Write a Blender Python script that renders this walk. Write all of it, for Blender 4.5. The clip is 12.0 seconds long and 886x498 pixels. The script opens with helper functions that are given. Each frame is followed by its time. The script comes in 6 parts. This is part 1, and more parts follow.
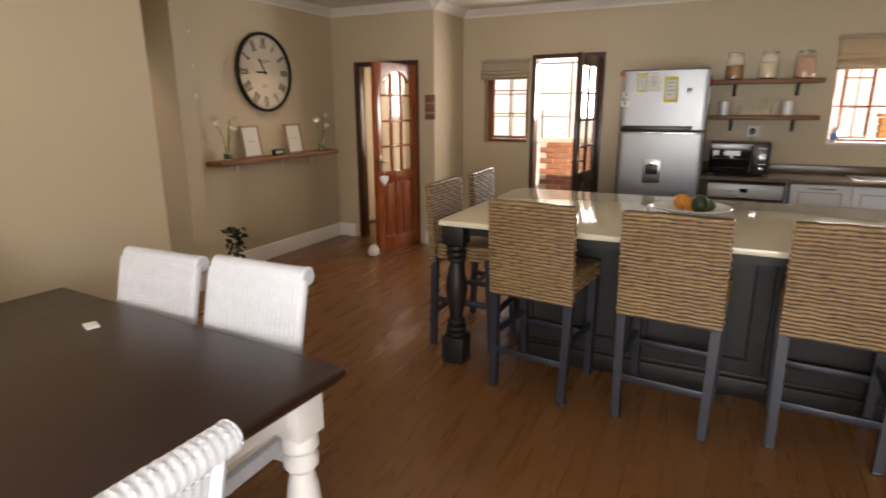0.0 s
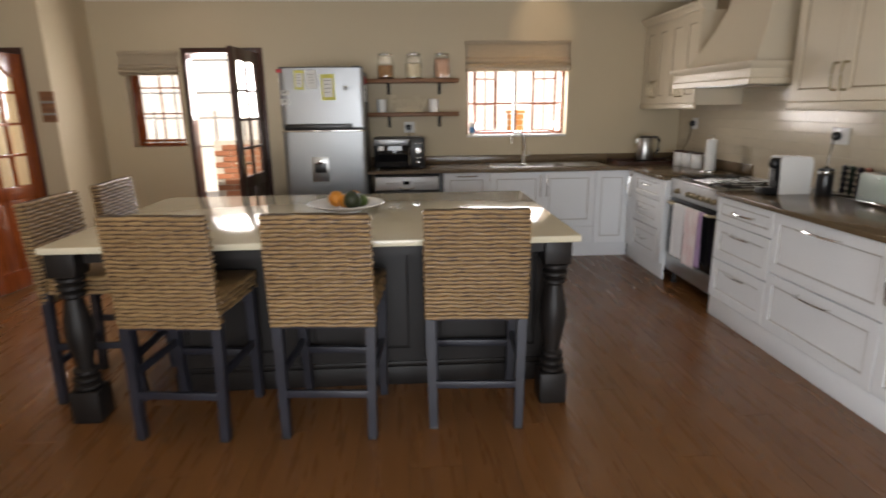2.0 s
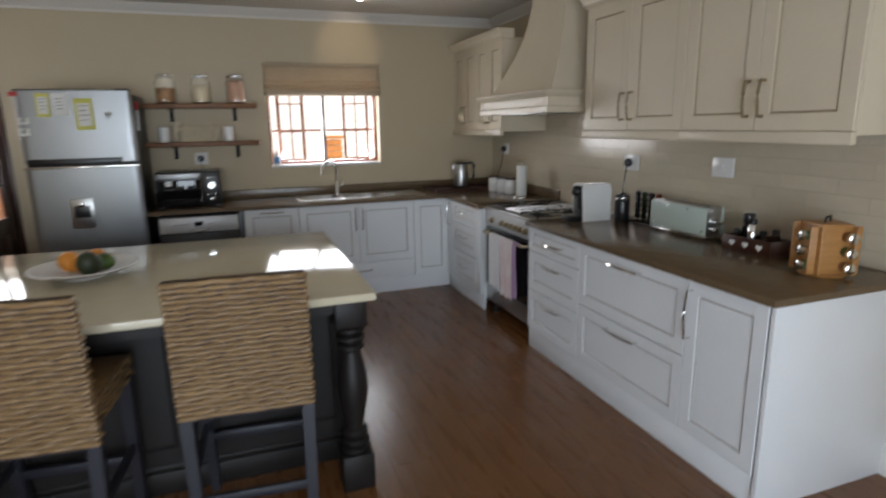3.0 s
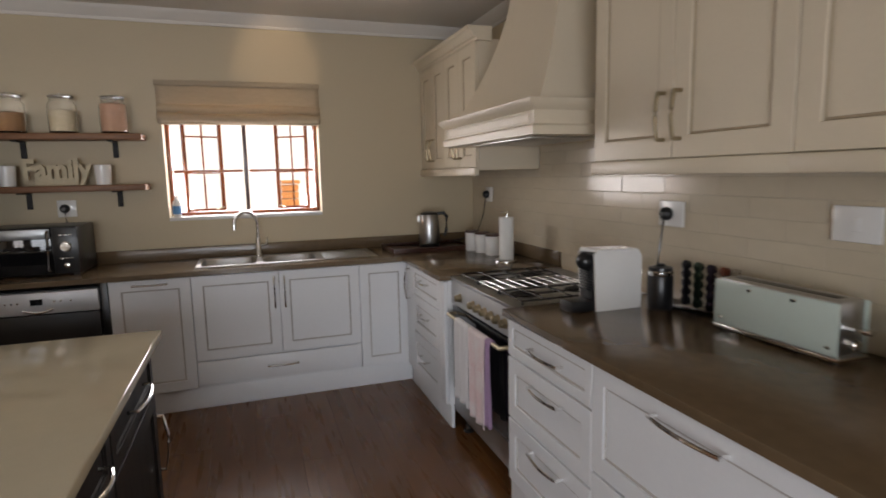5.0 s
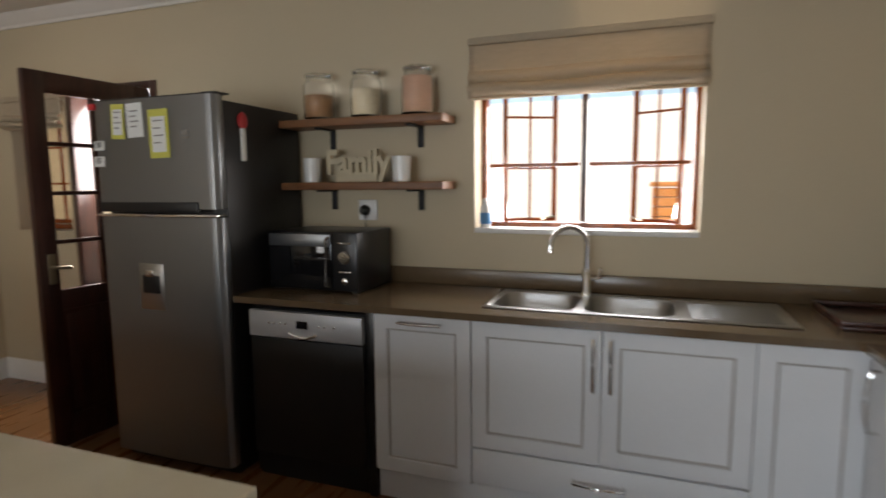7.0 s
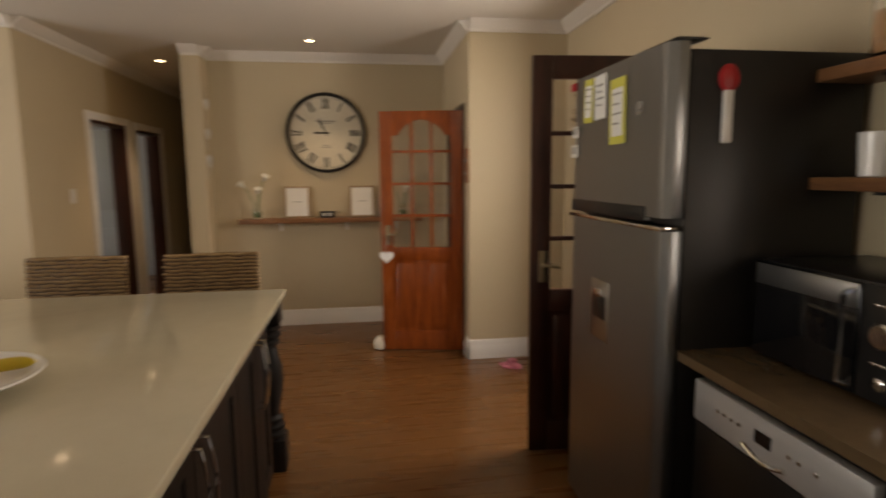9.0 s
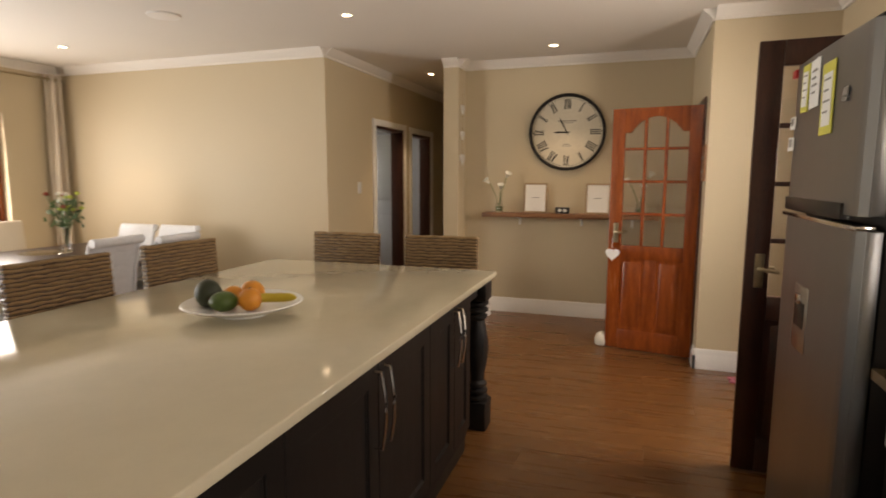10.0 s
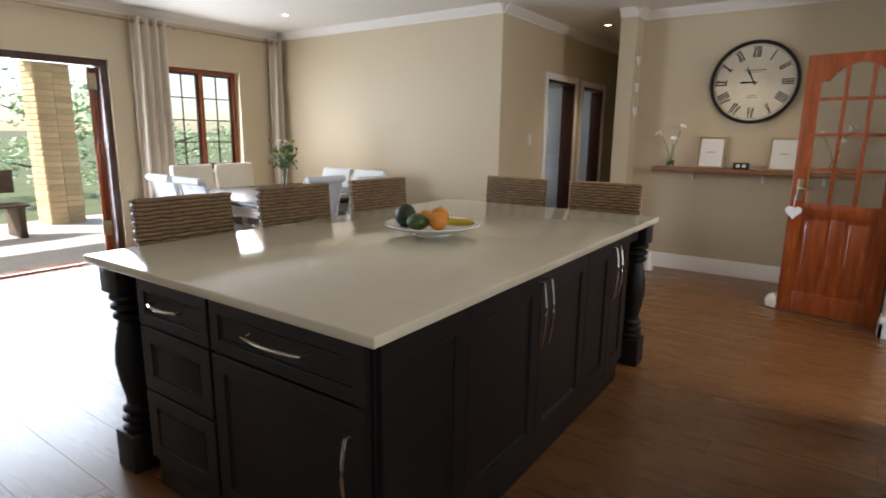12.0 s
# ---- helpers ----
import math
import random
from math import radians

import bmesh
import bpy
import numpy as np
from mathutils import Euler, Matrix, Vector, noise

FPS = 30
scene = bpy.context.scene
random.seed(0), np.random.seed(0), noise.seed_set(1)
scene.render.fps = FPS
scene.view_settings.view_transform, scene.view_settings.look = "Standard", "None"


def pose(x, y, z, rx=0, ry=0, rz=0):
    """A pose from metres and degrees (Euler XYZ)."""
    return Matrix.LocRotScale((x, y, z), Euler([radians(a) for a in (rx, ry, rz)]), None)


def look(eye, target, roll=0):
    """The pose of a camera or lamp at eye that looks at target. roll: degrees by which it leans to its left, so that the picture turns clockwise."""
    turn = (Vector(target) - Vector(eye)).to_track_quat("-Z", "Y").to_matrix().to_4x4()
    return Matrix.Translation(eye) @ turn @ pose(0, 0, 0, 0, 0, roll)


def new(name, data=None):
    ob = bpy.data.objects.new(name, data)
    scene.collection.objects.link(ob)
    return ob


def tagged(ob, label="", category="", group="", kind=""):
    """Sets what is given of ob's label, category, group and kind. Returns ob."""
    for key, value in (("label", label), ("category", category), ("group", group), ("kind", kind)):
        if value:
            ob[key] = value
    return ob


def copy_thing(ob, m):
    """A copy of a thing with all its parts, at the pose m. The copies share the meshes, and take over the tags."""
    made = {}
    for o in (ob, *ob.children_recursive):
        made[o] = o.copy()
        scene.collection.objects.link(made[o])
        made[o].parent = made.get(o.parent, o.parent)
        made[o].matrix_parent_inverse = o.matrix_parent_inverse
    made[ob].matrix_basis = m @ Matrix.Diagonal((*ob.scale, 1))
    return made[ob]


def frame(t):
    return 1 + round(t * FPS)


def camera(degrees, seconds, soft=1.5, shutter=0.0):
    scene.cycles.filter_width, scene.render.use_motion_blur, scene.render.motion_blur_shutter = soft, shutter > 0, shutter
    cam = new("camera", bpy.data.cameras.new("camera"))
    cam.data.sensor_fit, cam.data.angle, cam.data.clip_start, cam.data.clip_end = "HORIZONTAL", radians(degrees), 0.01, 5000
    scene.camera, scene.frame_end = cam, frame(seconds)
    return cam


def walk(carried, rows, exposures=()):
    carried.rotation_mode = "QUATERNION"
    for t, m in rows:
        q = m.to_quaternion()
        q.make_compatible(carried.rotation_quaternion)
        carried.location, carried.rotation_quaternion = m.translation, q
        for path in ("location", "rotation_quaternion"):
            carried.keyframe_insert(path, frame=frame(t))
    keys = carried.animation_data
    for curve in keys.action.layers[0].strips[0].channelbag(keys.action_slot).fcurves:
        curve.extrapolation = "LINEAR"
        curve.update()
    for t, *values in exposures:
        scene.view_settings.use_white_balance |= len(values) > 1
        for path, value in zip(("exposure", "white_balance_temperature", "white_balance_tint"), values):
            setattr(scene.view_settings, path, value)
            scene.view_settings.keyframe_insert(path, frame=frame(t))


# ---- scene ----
cam = camera(76.6, 12.0, soft=1.75, shutter=0.45)
PATH = [
    (0, (1.193, 1.438, 1.525), (0.345, 3.182, 1.033), -0.2),
    (0.5, (1.232, 1.448, 1.522), (0.598, 3.28, 1.028), -0.2),
    (1, (1.25, 1.463, 1.516), (0.831, 3.355, 1.022), -0.2),
    (1.5, (1.305, 1.551, 1.509), (1.136, 3.481, 1.013), -0.5),
    (2, (1.453, 1.752, 1.486), (1.569, 3.687, 0.995), -0.6),
    (2.5, (1.608, 1.897, 1.542), (2.001, 3.795, 1.052), -0.8),
    (3, (1.795, 2.159, 1.545), (2.449, 3.999, 1.113), -1.0),
    (3.2, (1.86, 2.279, 1.56), (2.58, 4.111, 1.21), -1.0),
    (4.8, (2.539, 3.293, 1.471), (3.235, 5.149, 1.205), -1.2),
    (5, (2.617, 3.424, 1.462), (3.257, 5.3, 1.196), -1.2),
    (5.5, (2.754, 3.796, 1.462), (3.149, 5.74, 1.202), -1.1),
    (6, (2.877, 4.189, 1.42), (2.939, 6.175, 1.188), -1.1),
    (6.5, (2.902, 4.556, 1.424), (2.636, 6.525, 1.191), -0.8),
    (6.7, (2.905, 4.725, 1.416), (2.482, 6.666, 1.186), -0.7),
    (8.3, (2.749, 5.944, 1.506), (1.058, 6.974, 1.221), -0.8),
    (8.5, (2.694, 6.02, 1.477), (0.899, 6.857, 1.196), -1.1),
    (9, (2.639, 6.148, 1.454), (0.678, 6.437, 1.191), -0.5),
    (9.5, (2.722, 6.33, 1.453), (0.758, 6.054, 1.197), -0.1),
    (10, (2.85, 6.469, 1.422), (0.968, 5.844, 1.165), 0.1),
    (10.5, (3.008, 6.559, 1.413), (1.18, 5.79, 1.152), 0.3),
    (11, (3.116, 6.582, 1.363), (1.346, 5.701, 1.06), 0.4),
    (11.5, (3.162, 6.589, 1.35), (1.478, 5.576, 0.982), 0.6),
    (12, (3.186, 6.604, 1.356), (1.581, 5.482, 0.953), 0.7),
]
EXPOSURE = [(0, 0.64, 7800, 20), (1.0, 0.54, 7500, 18), (2.0, 0.62, 7300, 17), (3.0, 0.31, 6500, 12), (4.0, 0.34, 6700, 16), (5.0, 0.36, 7100, 19), (5.6, 0.34, 7100, 19), (6.5, 0.34, 6800, 13), (7.4, 0.25, 7300, 16), (8.4, -0.15, 8500, 19), (8.8, 0.2, 8700, 19), (9.5, 0.85, 8800, 19), (10.5, 0.95, 7600, 18), (11.2, 0.98, 7000, 16), (12.0, 0.85, 6400, 13)]
walk(cam, [(t, look(eye, target, roll)) for t, eye, target, roll in PATH], EXPOSURE)

# ---- light ----
world = bpy.data.worlds.new("sky")
scene.world = world
world.use_nodes = True
wn = world.node_tree.nodes
sky = wn.new("ShaderNodeTexSky")
sky.sky_type, sky.sun_disc = "NISHITA", False
sky.sun_elevation, sky.sun_rotation = radians(38), radians(140)
world.node_tree.links.new(sky.outputs[0], wn["Background"].inputs[0])
wn["Background"].inputs[1].default_value = 0.15


def lamp(name, kind, m, energy, colour, **more):
    data = bpy.data.lights.new(name, kind)
    data.energy, data.color = energy, colour
    for key, value in more.items():
        if key == "size":
            data.shape, data.size, data.size_y = "RECTANGLE", value[0], value[1]
        if key == "angle":
            data.angle = value
        if key == "spot":
            data.spot_size, data.spot_blend, data.shadow_soft_size = value, 0.6, 0.03
    ob = new(name, data)
    ob.matrix_world = m
    return ob


sun_way = Vector((math.cos(radians(38)) * math.sin(radians(140)), math.cos(radians(38)) * math.cos(radians(140)), math.sin(radians(38))))
lamp("sun", "SUN", look(sun_way * 30, (0, 0, 0)), 5.0, (1, 0.95, 0.87), angle=radians(0.5))
DAY = (0.93, 0.97, 1.0)
lamp("skylight_patio", "AREA", look((1.55, 0.25, 1.05), (1.7, 5, 0.6)), 97, (0.74, 0.87, 1.0), size=(2.3, 1.9))
lamp("skylight_sink", "AREA", look((2.605, 7.955, 1.52), (2.605, 2, 1.0)), 15, DAY, size=(0.98, 0.62))
lamp("skylight_dining", "AREA", look((-0.76, 0.405, 1.48), (-0.76, 5, 1.3)), 15, DAY, size=(0.86, 1.05))
lamp("skylight_yard", "AREA", look((-0.36, 7.94, 1.70), (-0.7, 2, 1.0)), 29, DAY, size=(0.68, 0.6))
# Added fill lamp in an unseen opening, brightens the room behind the glazed door.
lamp("scullery_fill", "AREA", look((-1.7, 8.4, 1.5), (-3, 8.3, 1.2)), 12, (1, 0.93, 0.82), size=(0.6, 1.1))
DOWNLIGHTS = [(-1.055, 1.55), (-0.95, 4.47), (-3.36, 4.26), (-2.36, 5.77), (2.855, 7.09)]
for spot_x, spot_y in DOWNLIGHTS:
    if spot_y > 7:
        lamp("downlight_beam", "SPOT", look((spot_x, spot_y, 2.555), (spot_x, 7.74, 2.30)), 3.2, (1, 0.80, 0.55), spot=radians(56))
    else:
        lamp("downlight_beam", "SPOT", look((spot_x, spot_y, 2.555), (spot_x, spot_y, 0)), 22 if spot_x < -3 else 18 if spot_y < 2 else 13, (1, 0.80, 0.55), spot=radians(85))

# ---- materials ----


def material(name, base, rough=0.6, metal=0.0, vary=0.08, scale=(6, 60), bump=0.1, second=None, stretch=(1, 1, 1), pieces=0.0, coat=0.0, sheen=0.0, weave=0.0, lo=0.35, hi=0.7):
    """A surface of one colour with variation at two sizes, in metres of the thing itself."""
    m = bpy.data.materials.new(name)
    m.use_nodes = True
    n, link = m.node_tree.nodes, m.node_tree.links.new
    p = n["Principled BSDF"]
    p.inputs["Roughness"].default_value, p.inputs["Metallic"].default_value = rough, metal
    p.inputs["Coat Weight"].default_value = coat
    p.inputs["Sheen Weight"].default_value = sheen
    co, mp = n.new("ShaderNodeTexCoord"), n.new("ShaderNodeMapping")
    mp.inputs["Scale"].default_value = stretch
    link(co.outputs["Object"], mp.inputs["Vector"])
    big, fine = n.new("ShaderNodeTexNoise"), n.new("ShaderNodeTexNoise")
    big.inputs["Scale"].default_value, fine.inputs["Scale"].default_value = scale
    big.inputs["Detail"].default_value, fine.inputs["Detail"].default_value = 5, 3
    link(mp.outputs[0], big.inputs["Vector"])
    link(mp.outputs[0], fine.inputs["Vector"])
    mix = n.new("ShaderNodeMix")
    mix.data_type = "RGBA"
    dark = second or tuple(c * (1 - 2.2 * vary) for c in base)
    mix.inputs[6].default_value, mix.inputs[7].default_value = (*dark, 1), (*base, 1)
    both = n.new("ShaderNodeMath")
    both.operation = "MULTIPLY_ADD"
    both.inputs[1].default_value = 0.4
    link(fine.outputs["Fac"], both.inputs[0])
    half = n.new("ShaderNodeMath")
    half.operation = "MULTIPLY"
    half.inputs[1].default_value = 0.6
    link(big.outputs["Fac"], half.inputs[0])
    link(half.outputs[0], both.inputs[2])
    ramp = n.new("ShaderNodeMapRange")
    ramp.inputs[1].default_value, ramp.inputs[2].default_value = lo, hi
    link(both.outputs[0], ramp.inputs[0])
    link(ramp.outputs[0], mix.inputs[0])
    out = mix.outputs[2]
    if pieces:
        info, hsv, rng = n.new("ShaderNodeObjectInfo"), n.new("ShaderNodeHueSaturation"), n.new("ShaderNodeMapRange")
        rng.inputs[3].default_value, rng.inputs[4].default_value = 1 - pieces, 1 + pieces
        link(info.outputs["Random"], rng.inputs[0])
        link(rng.outputs[0], hsv.inputs["Value"])
        link(out, hsv.inputs["Color"])
        out = hsv.outputs[0]
    link(out, p.inputs["Base Color"])
    wear = n.new("ShaderNodeMapRange")
    wear.inputs[3].default_value, wear.inputs[4].default_value = max(0.02, rough * 0.85), min(1, rough * 1.15)
    link(big.outputs["Fac"], wear.inputs[0])
    link(wear.outputs[0], p.inputs["Roughness"])
    if bump:
        b = n.new("ShaderNodeBump")
        b.inputs["Strength"].default_value, b.inputs["Distance"].default_value = bump, 0.003
        link(fine.outputs["Fac"], b.inputs["Height"])
        link(b.outputs[0], p.inputs["Normal"])
    return m


def glass_material(name, tint=(1, 1, 1), rough=0.0):
    m = bpy.data.materials.new(name)
    m.use_nodes = True
    p = m.node_tree.nodes["Principled BSDF"]
    p.inputs["Base Color"].default_value = (*tint, 1)
    p.inputs["Transmission Weight"].default_value, p.inputs["Roughness"].default_value, p.inputs["IOR"].default_value = 1, rough, 1.45
    return m


def glow_material(name, colour, strength):
    m = bpy.data.materials.new(name)
    m.use_nodes = True
    p = m.node_tree.nodes["Principled BSDF"]
    p.inputs["Emission Color"].default_value, p.inputs["Emission Strength"].default_value = (*colour, 1), strength
    return m


WALL = material("wall_paint", (0.545, 0.45, 0.305), 0.55, vary=0.03, scale=(0.8, 140), bump=0.12)
CEILING = material("ceiling_paint", (0.74, 0.70, 0.64), 0.7, vary=0.02, scale=(1, 120), bump=0.08)
TRIM = material("white_trim", (0.78, 0.76, 0.72), 0.35, vary=0.03, scale=(2, 60), bump=0.03)
PLANK = material("oak_vinyl_plank", (0.170, 0.071, 0.0225), 0.28, second=(0.140, 0.057, 0.018), scale=(2.2, 24), stretch=(7, 0.5, 7), bump=0.012, pieces=0.07)
SCREED = material("dark_joint", (0.055, 0.03, 0.016), 0.8)
WOOD_RED = material("mahogany", (0.35, 0.080, 0.016), 0.26, second=(0.15, 0.028, 0.006), scale=(3, 30), stretch=(10, 10, 1), bump=0.05, coat=0.3)
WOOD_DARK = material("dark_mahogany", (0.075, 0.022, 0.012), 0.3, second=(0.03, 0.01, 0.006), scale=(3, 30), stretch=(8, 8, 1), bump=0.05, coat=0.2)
WOOD_SHELF = material("shelf_pine", (0.30, 0.135, 0.055), 0.5, second=(0.15, 0.06, 0.024), scale=(3, 40), stretch=(1, 12, 12), bump=0.12)
WOOD_SHELF_Y = material("shelf_pine_long", (0.30, 0.135, 0.055), 0.5, second=(0.15, 0.06, 0.024), scale=(3, 40), stretch=(12, 1, 12), bump=0.12)
TABLE_TOP = material("espresso_table", (0.034, 0.013, 0.008), 0.36, second=(0.02, 0.008, 0.005), scale=(3, 40), stretch=(12, 1, 1), bump=0.04)
WHITE_CAB = material("cabinet_white", (0.79, 0.80, 0.81), 0.35, vary=0.025, scale=(3, 90), bump=0.04)
# Grey for the panel beads of white fronts: crease shade put into colour.
GROOVE_SHADE = material("cabinet_groove_shade", (0.50, 0.47, 0.44), 0.6)
GLAZE = material("antique_glaze", (0.40, 0.31, 0.20), 0.6)
CREAM_CAB = material("cabinet_cream", (0.655, 0.565, 0.425), 0.38, vary=0.025, scale=(3, 90), bump=0.04)
ISLAND = material("island_charcoal", (0.014, 0.011, 0.0098), 0.48, second=(0.009, 0.007, 0.006), scale=(4, 70), stretch=(6, 6, 1), bump=0.08)
for dull in (ISLAND,):
    dull.node_tree.nodes["Principled BSDF"].inputs["Specular IOR Level"].default_value = 0.28
QUARTZ = material("white_quartz", (0.60, 0.535, 0.395), 0.09, vary=0.025, scale=(14, 260), bump=0.0)
STONE = material("taupe_quartz", (0.150, 0.100, 0.056), 0.2, vary=0.1, scale=(20, 320), bump=0.0)
STEEL = material("brushed_steel", (0.52, 0.52, 0.51), 0.3, 1.0, vary=0.05, scale=(2, 60), stretch=(1, 1, 25), bump=0.03)
FRIDGE_STEEL = material("fridge_steel", (0.28, 0.285, 0.29), 0.34, 0.9, vary=0.012, scale=(2, 12), stretch=(6, 6, 1), bump=0)
FRIDGE_SIDE = material("fridge_side", (0.020, 0.018, 0.0175), 0.4, 0.2, vary=0.06, scale=(3, 200), bump=0.08)
CHROME = material("chrome", (0.78, 0.77, 0.75), 0.12, 1.0, vary=0.02, bump=0)
BLACK = material("black_plastic", (0.012, 0.012, 0.013), 0.3, vary=0.1, bump=0.03)
BLACK_GLASS = material("black_glass", (0.008, 0.008, 0.009), 0.05, vary=0.05, bump=0)
IRON = material("black_iron", (0.018, 0.016, 0.015), 0.55, 0.4, vary=0.15, scale=(8, 120), bump=0.2)
WICKER = material("tan_wicker", (0.275, 0.172, 0.076), 0.45, second=(0.13, 0.072, 0.03), scale=(14, 90), stretch=(0.35, 0.35, 4.5), bump=0.25, lo=0.3, hi=0.66)
# Near-black brown that puts the shade between wicker strands into colour.
GAP_SHADE = material("weave_gap_shade", (0.05, 0.024, 0.011), 0.7, vary=0.2, scale=(20, 120), bump=0.3)
SATIN = material("satin_steel", (0.56, 0.56, 0.56), 0.42, 0.35, vary=0.04, scale=(2, 60), stretch=(1, 1, 25), bump=0.02)
STOOL_LEG = material("stool_leg_grey", (0.018, 0.018, 0.026), 0.45, vary=0.15, scale=(6, 80), bump=0.1)
WHITE_WICKER = material("white_wicker", (0.71, 0.735, 0.77), 0.5, vary=0.05, scale=(30, 120), bump=0.15)
CREAM_CLOTH = material("cream_upholstery", (0.66, 0.60, 0.50), 0.85, vary=0.05, scale=(5, 300), bump=0.2, sheen=0.3)
CURTAIN = material("beige_curtain", (0.62, 0.535, 0.42), 0.9, vary=0.06, scale=(6, 300), bump=0.2, sheen=0.2)
BLIND = material("linen_blind", (0.58, 0.49, 0.36), 0.9, vary=0.08, scale=(20, 400), stretch=(1, 1, 4), bump=0.25)
blind_nodes = BLIND.node_tree.nodes
day_through, cloth_mix = blind_nodes.new("ShaderNodeBsdfTranslucent"), blind_nodes.new("ShaderNodeMixShader")
day_through.inputs[0].default_value = (0.62, 0.47, 0.30, 1)
cloth_mix.inputs[0].default_value = 0.3
BLIND.node_tree.links.new(blind_nodes["Principled BSDF"].outputs[0], cloth_mix.inputs[1])
BLIND.node_tree.links.new(day_through.outputs[0], cloth_mix.inputs[2])
BLIND.node_tree.links.new(cloth_mix.outputs[0], blind_nodes["Material Output"].inputs[0])
TILE = material("cream_gloss_tile", (0.60, 0.515, 0.385), 0.17, vary=0.03, scale=(7, 24), bump=0.1, pieces=0.025)
GROUT = material("grout", (0.60, 0.52, 0.40), 0.8)
CERAMIC = material("white_ceramic", (0.80, 0.79, 0.76), 0.15, vary=0.02, bump=0)
PAPER = material("paper", (0.78, 0.77, 0.73), 0.8, vary=0.02)
YELLOW = material("yellow_card", (0.66, 0.62, 0.12), 0.7)
RED = material("red_plastic", (0.50, 0.02, 0.025), 0.4)
INK = material("ink", (0.03, 0.028, 0.026), 0.7)
GREY_INK = material("grey_ink", (0.28, 0.26, 0.23), 0.7)
CLOCK_FACE = material("clock_face", (0.66, 0.60, 0.47), 0.6, vary=0.06, scale=(4, 40))
ORANGE = material("orange_peel", (0.72, 0.27, 0.03), 0.45, vary=0.08, scale=(12, 160), bump=0.4)
AVOCADO = material("avocado_skin", (0.028, 0.040, 0.014), 0.45, vary=0.2, scale=(20, 120), bump=0.5)
GREEN_FRUIT = material("green_skin", (0.06, 0.11, 0.015), 0.4, vary=0.15, scale=(14, 90), bump=0.3)
BANANA = material("banana_peel", (0.62, 0.45, 0.04), 0.5, vary=0.1, scale=(10, 60))
LEAF = material("leaf_green", (0.055, 0.115, 0.03), 0.5, vary=0.2, scale=(15, 60), bump=0.1)
STEM = material("stem_green", (0.09, 0.16, 0.04), 0.5, vary=0.1)
PETAL_WHITE = material("white_petal", (0.80, 0.79, 0.70), 0.5)
PETAL_LIME = material("lime_petal", (0.50, 0.60, 0.10), 0.5, vary=0.1)
PETAL_RED = material("rust_petal", (0.36, 0.06, 0.03), 0.5, vary=0.15)
GLASS = glass_material("clear_glass")
BRICK = material("yellow_brick", (0.72, 0.55, 0.32), 0.8, vary=0.12, scale=(8, 90), bump=0.4, pieces=0.18)
BRICK_RED = material("red_brick", (0.40, 0.16, 0.08), 0.8, vary=0.12, scale=(8, 90), bump=0.4, pieces=0.2)
TERRACOTTA = material("terracotta_brick", (0.62, 0.25, 0.07), 0.8, vary=0.1, scale=(8, 90), bump=0.4, pieces=0.1)
MORTAR = material("mortar", (0.55, 0.50, 0.42), 0.9, scale=(10, 120), bump=0.3)
PAVING = material("paving", (0.72, 0.67, 0.60), 0.75, vary=0.1, scale=(2, 60), bump=0.25)
GRASS = material("lawn", (0.17, 0.20, 0.08), 0.9, vary=0.2, scale=(1, 40), bump=0.5)
PLASTER = material("outside_plaster", (0.84, 0.80, 0.73), 0.85, vary=0.05, scale=(1.5, 90), bump=0.25)
BARK = material("bark", (0.16, 0.11, 0.075), 0.9, vary=0.25, scale=(8, 50), bump=0.5)
FOLIAGE = material("foliage", (0.12, 0.19, 0.08), 0.6, vary=0.25, scale=(3, 20), bump=0)
leaf_nodes = FOLIAGE.node_tree.nodes
see_through, leaf_mix = leaf_nodes.new("ShaderNodeBsdfTranslucent"), leaf_nodes.new("ShaderNodeMixShader")
see_through.inputs[0].default_value = (0.62, 0.80, 0.50, 1)
leaf_mix.inputs[0].default_value = 0.62
FOLIAGE.node_tree.links.new(leaf_nodes["Principled BSDF"].outputs[0], leaf_mix.inputs[1])
FOLIAGE.node_tree.links.new(see_through.outputs[0], leaf_mix.inputs[2])
FOLIAGE.node_tree.links.new(leaf_mix.outputs[0], leaf_nodes["Material Output"].inputs[0])
PINK = material("pink_cloth", (0.70, 0.47, 0.47), 0.9, second=(0.74, 0.66, 0.64), scale=(8, 60), sheen=0.3)
WHITE_CLOTH = material("white_cloth", (0.72, 0.70, 0.70), 0.9, vary=0.05, scale=(9, 120), bump=0.3, sheen=0.3)
SLIPPER = material("pink_slipper", (0.55, 0.16, 0.22), 0.8, vary=0.1, bump=0.2)
MAUVE = material("mauve_cloth", (0.42, 0.27, 0.42), 0.9, vary=0.1, scale=(8, 120), bump=0.3)
MINT = material("mint_enamel", (0.52, 0.60, 0.54), 0.22, vary=0.02, bump=0)
BAMBOO = material("bamboo", (0.50, 0.25, 0.075), 0.4, second=(0.36, 0.16, 0.045), scale=(6, 60), stretch=(1, 1, 8))
GRAIN_FOOD = material("cereal", (0.36, 0.17, 0.06), 0.8, vary=0.25, scale=(60, 220), bump=0.8)
PALE_FOOD = material("flour", (0.58, 0.46, 0.29), 0.8, vary=0.1, scale=(60, 220), bump=0.5)
PINK_FOOD = material("pink_grain", (0.50, 0.27, 0.16), 0.8, vary=0.15, scale=(60, 220), bump=0.6)
PLYWOOD = material("sign_wood", (0.66, 0.56, 0.38), 0.6, vary=0.1, scale=(6, 60))
BRASS = material("aged_brass", (0.42, 0.34, 0.22), 0.35, 0.9, vary=0.1)
BLUE_LABEL = material("blue_label", (0.10, 0.32, 0.62), 0.4)
LAMP_GLOW = glow_material("downlight_glow", (1, 0.86, 0.62), 12)
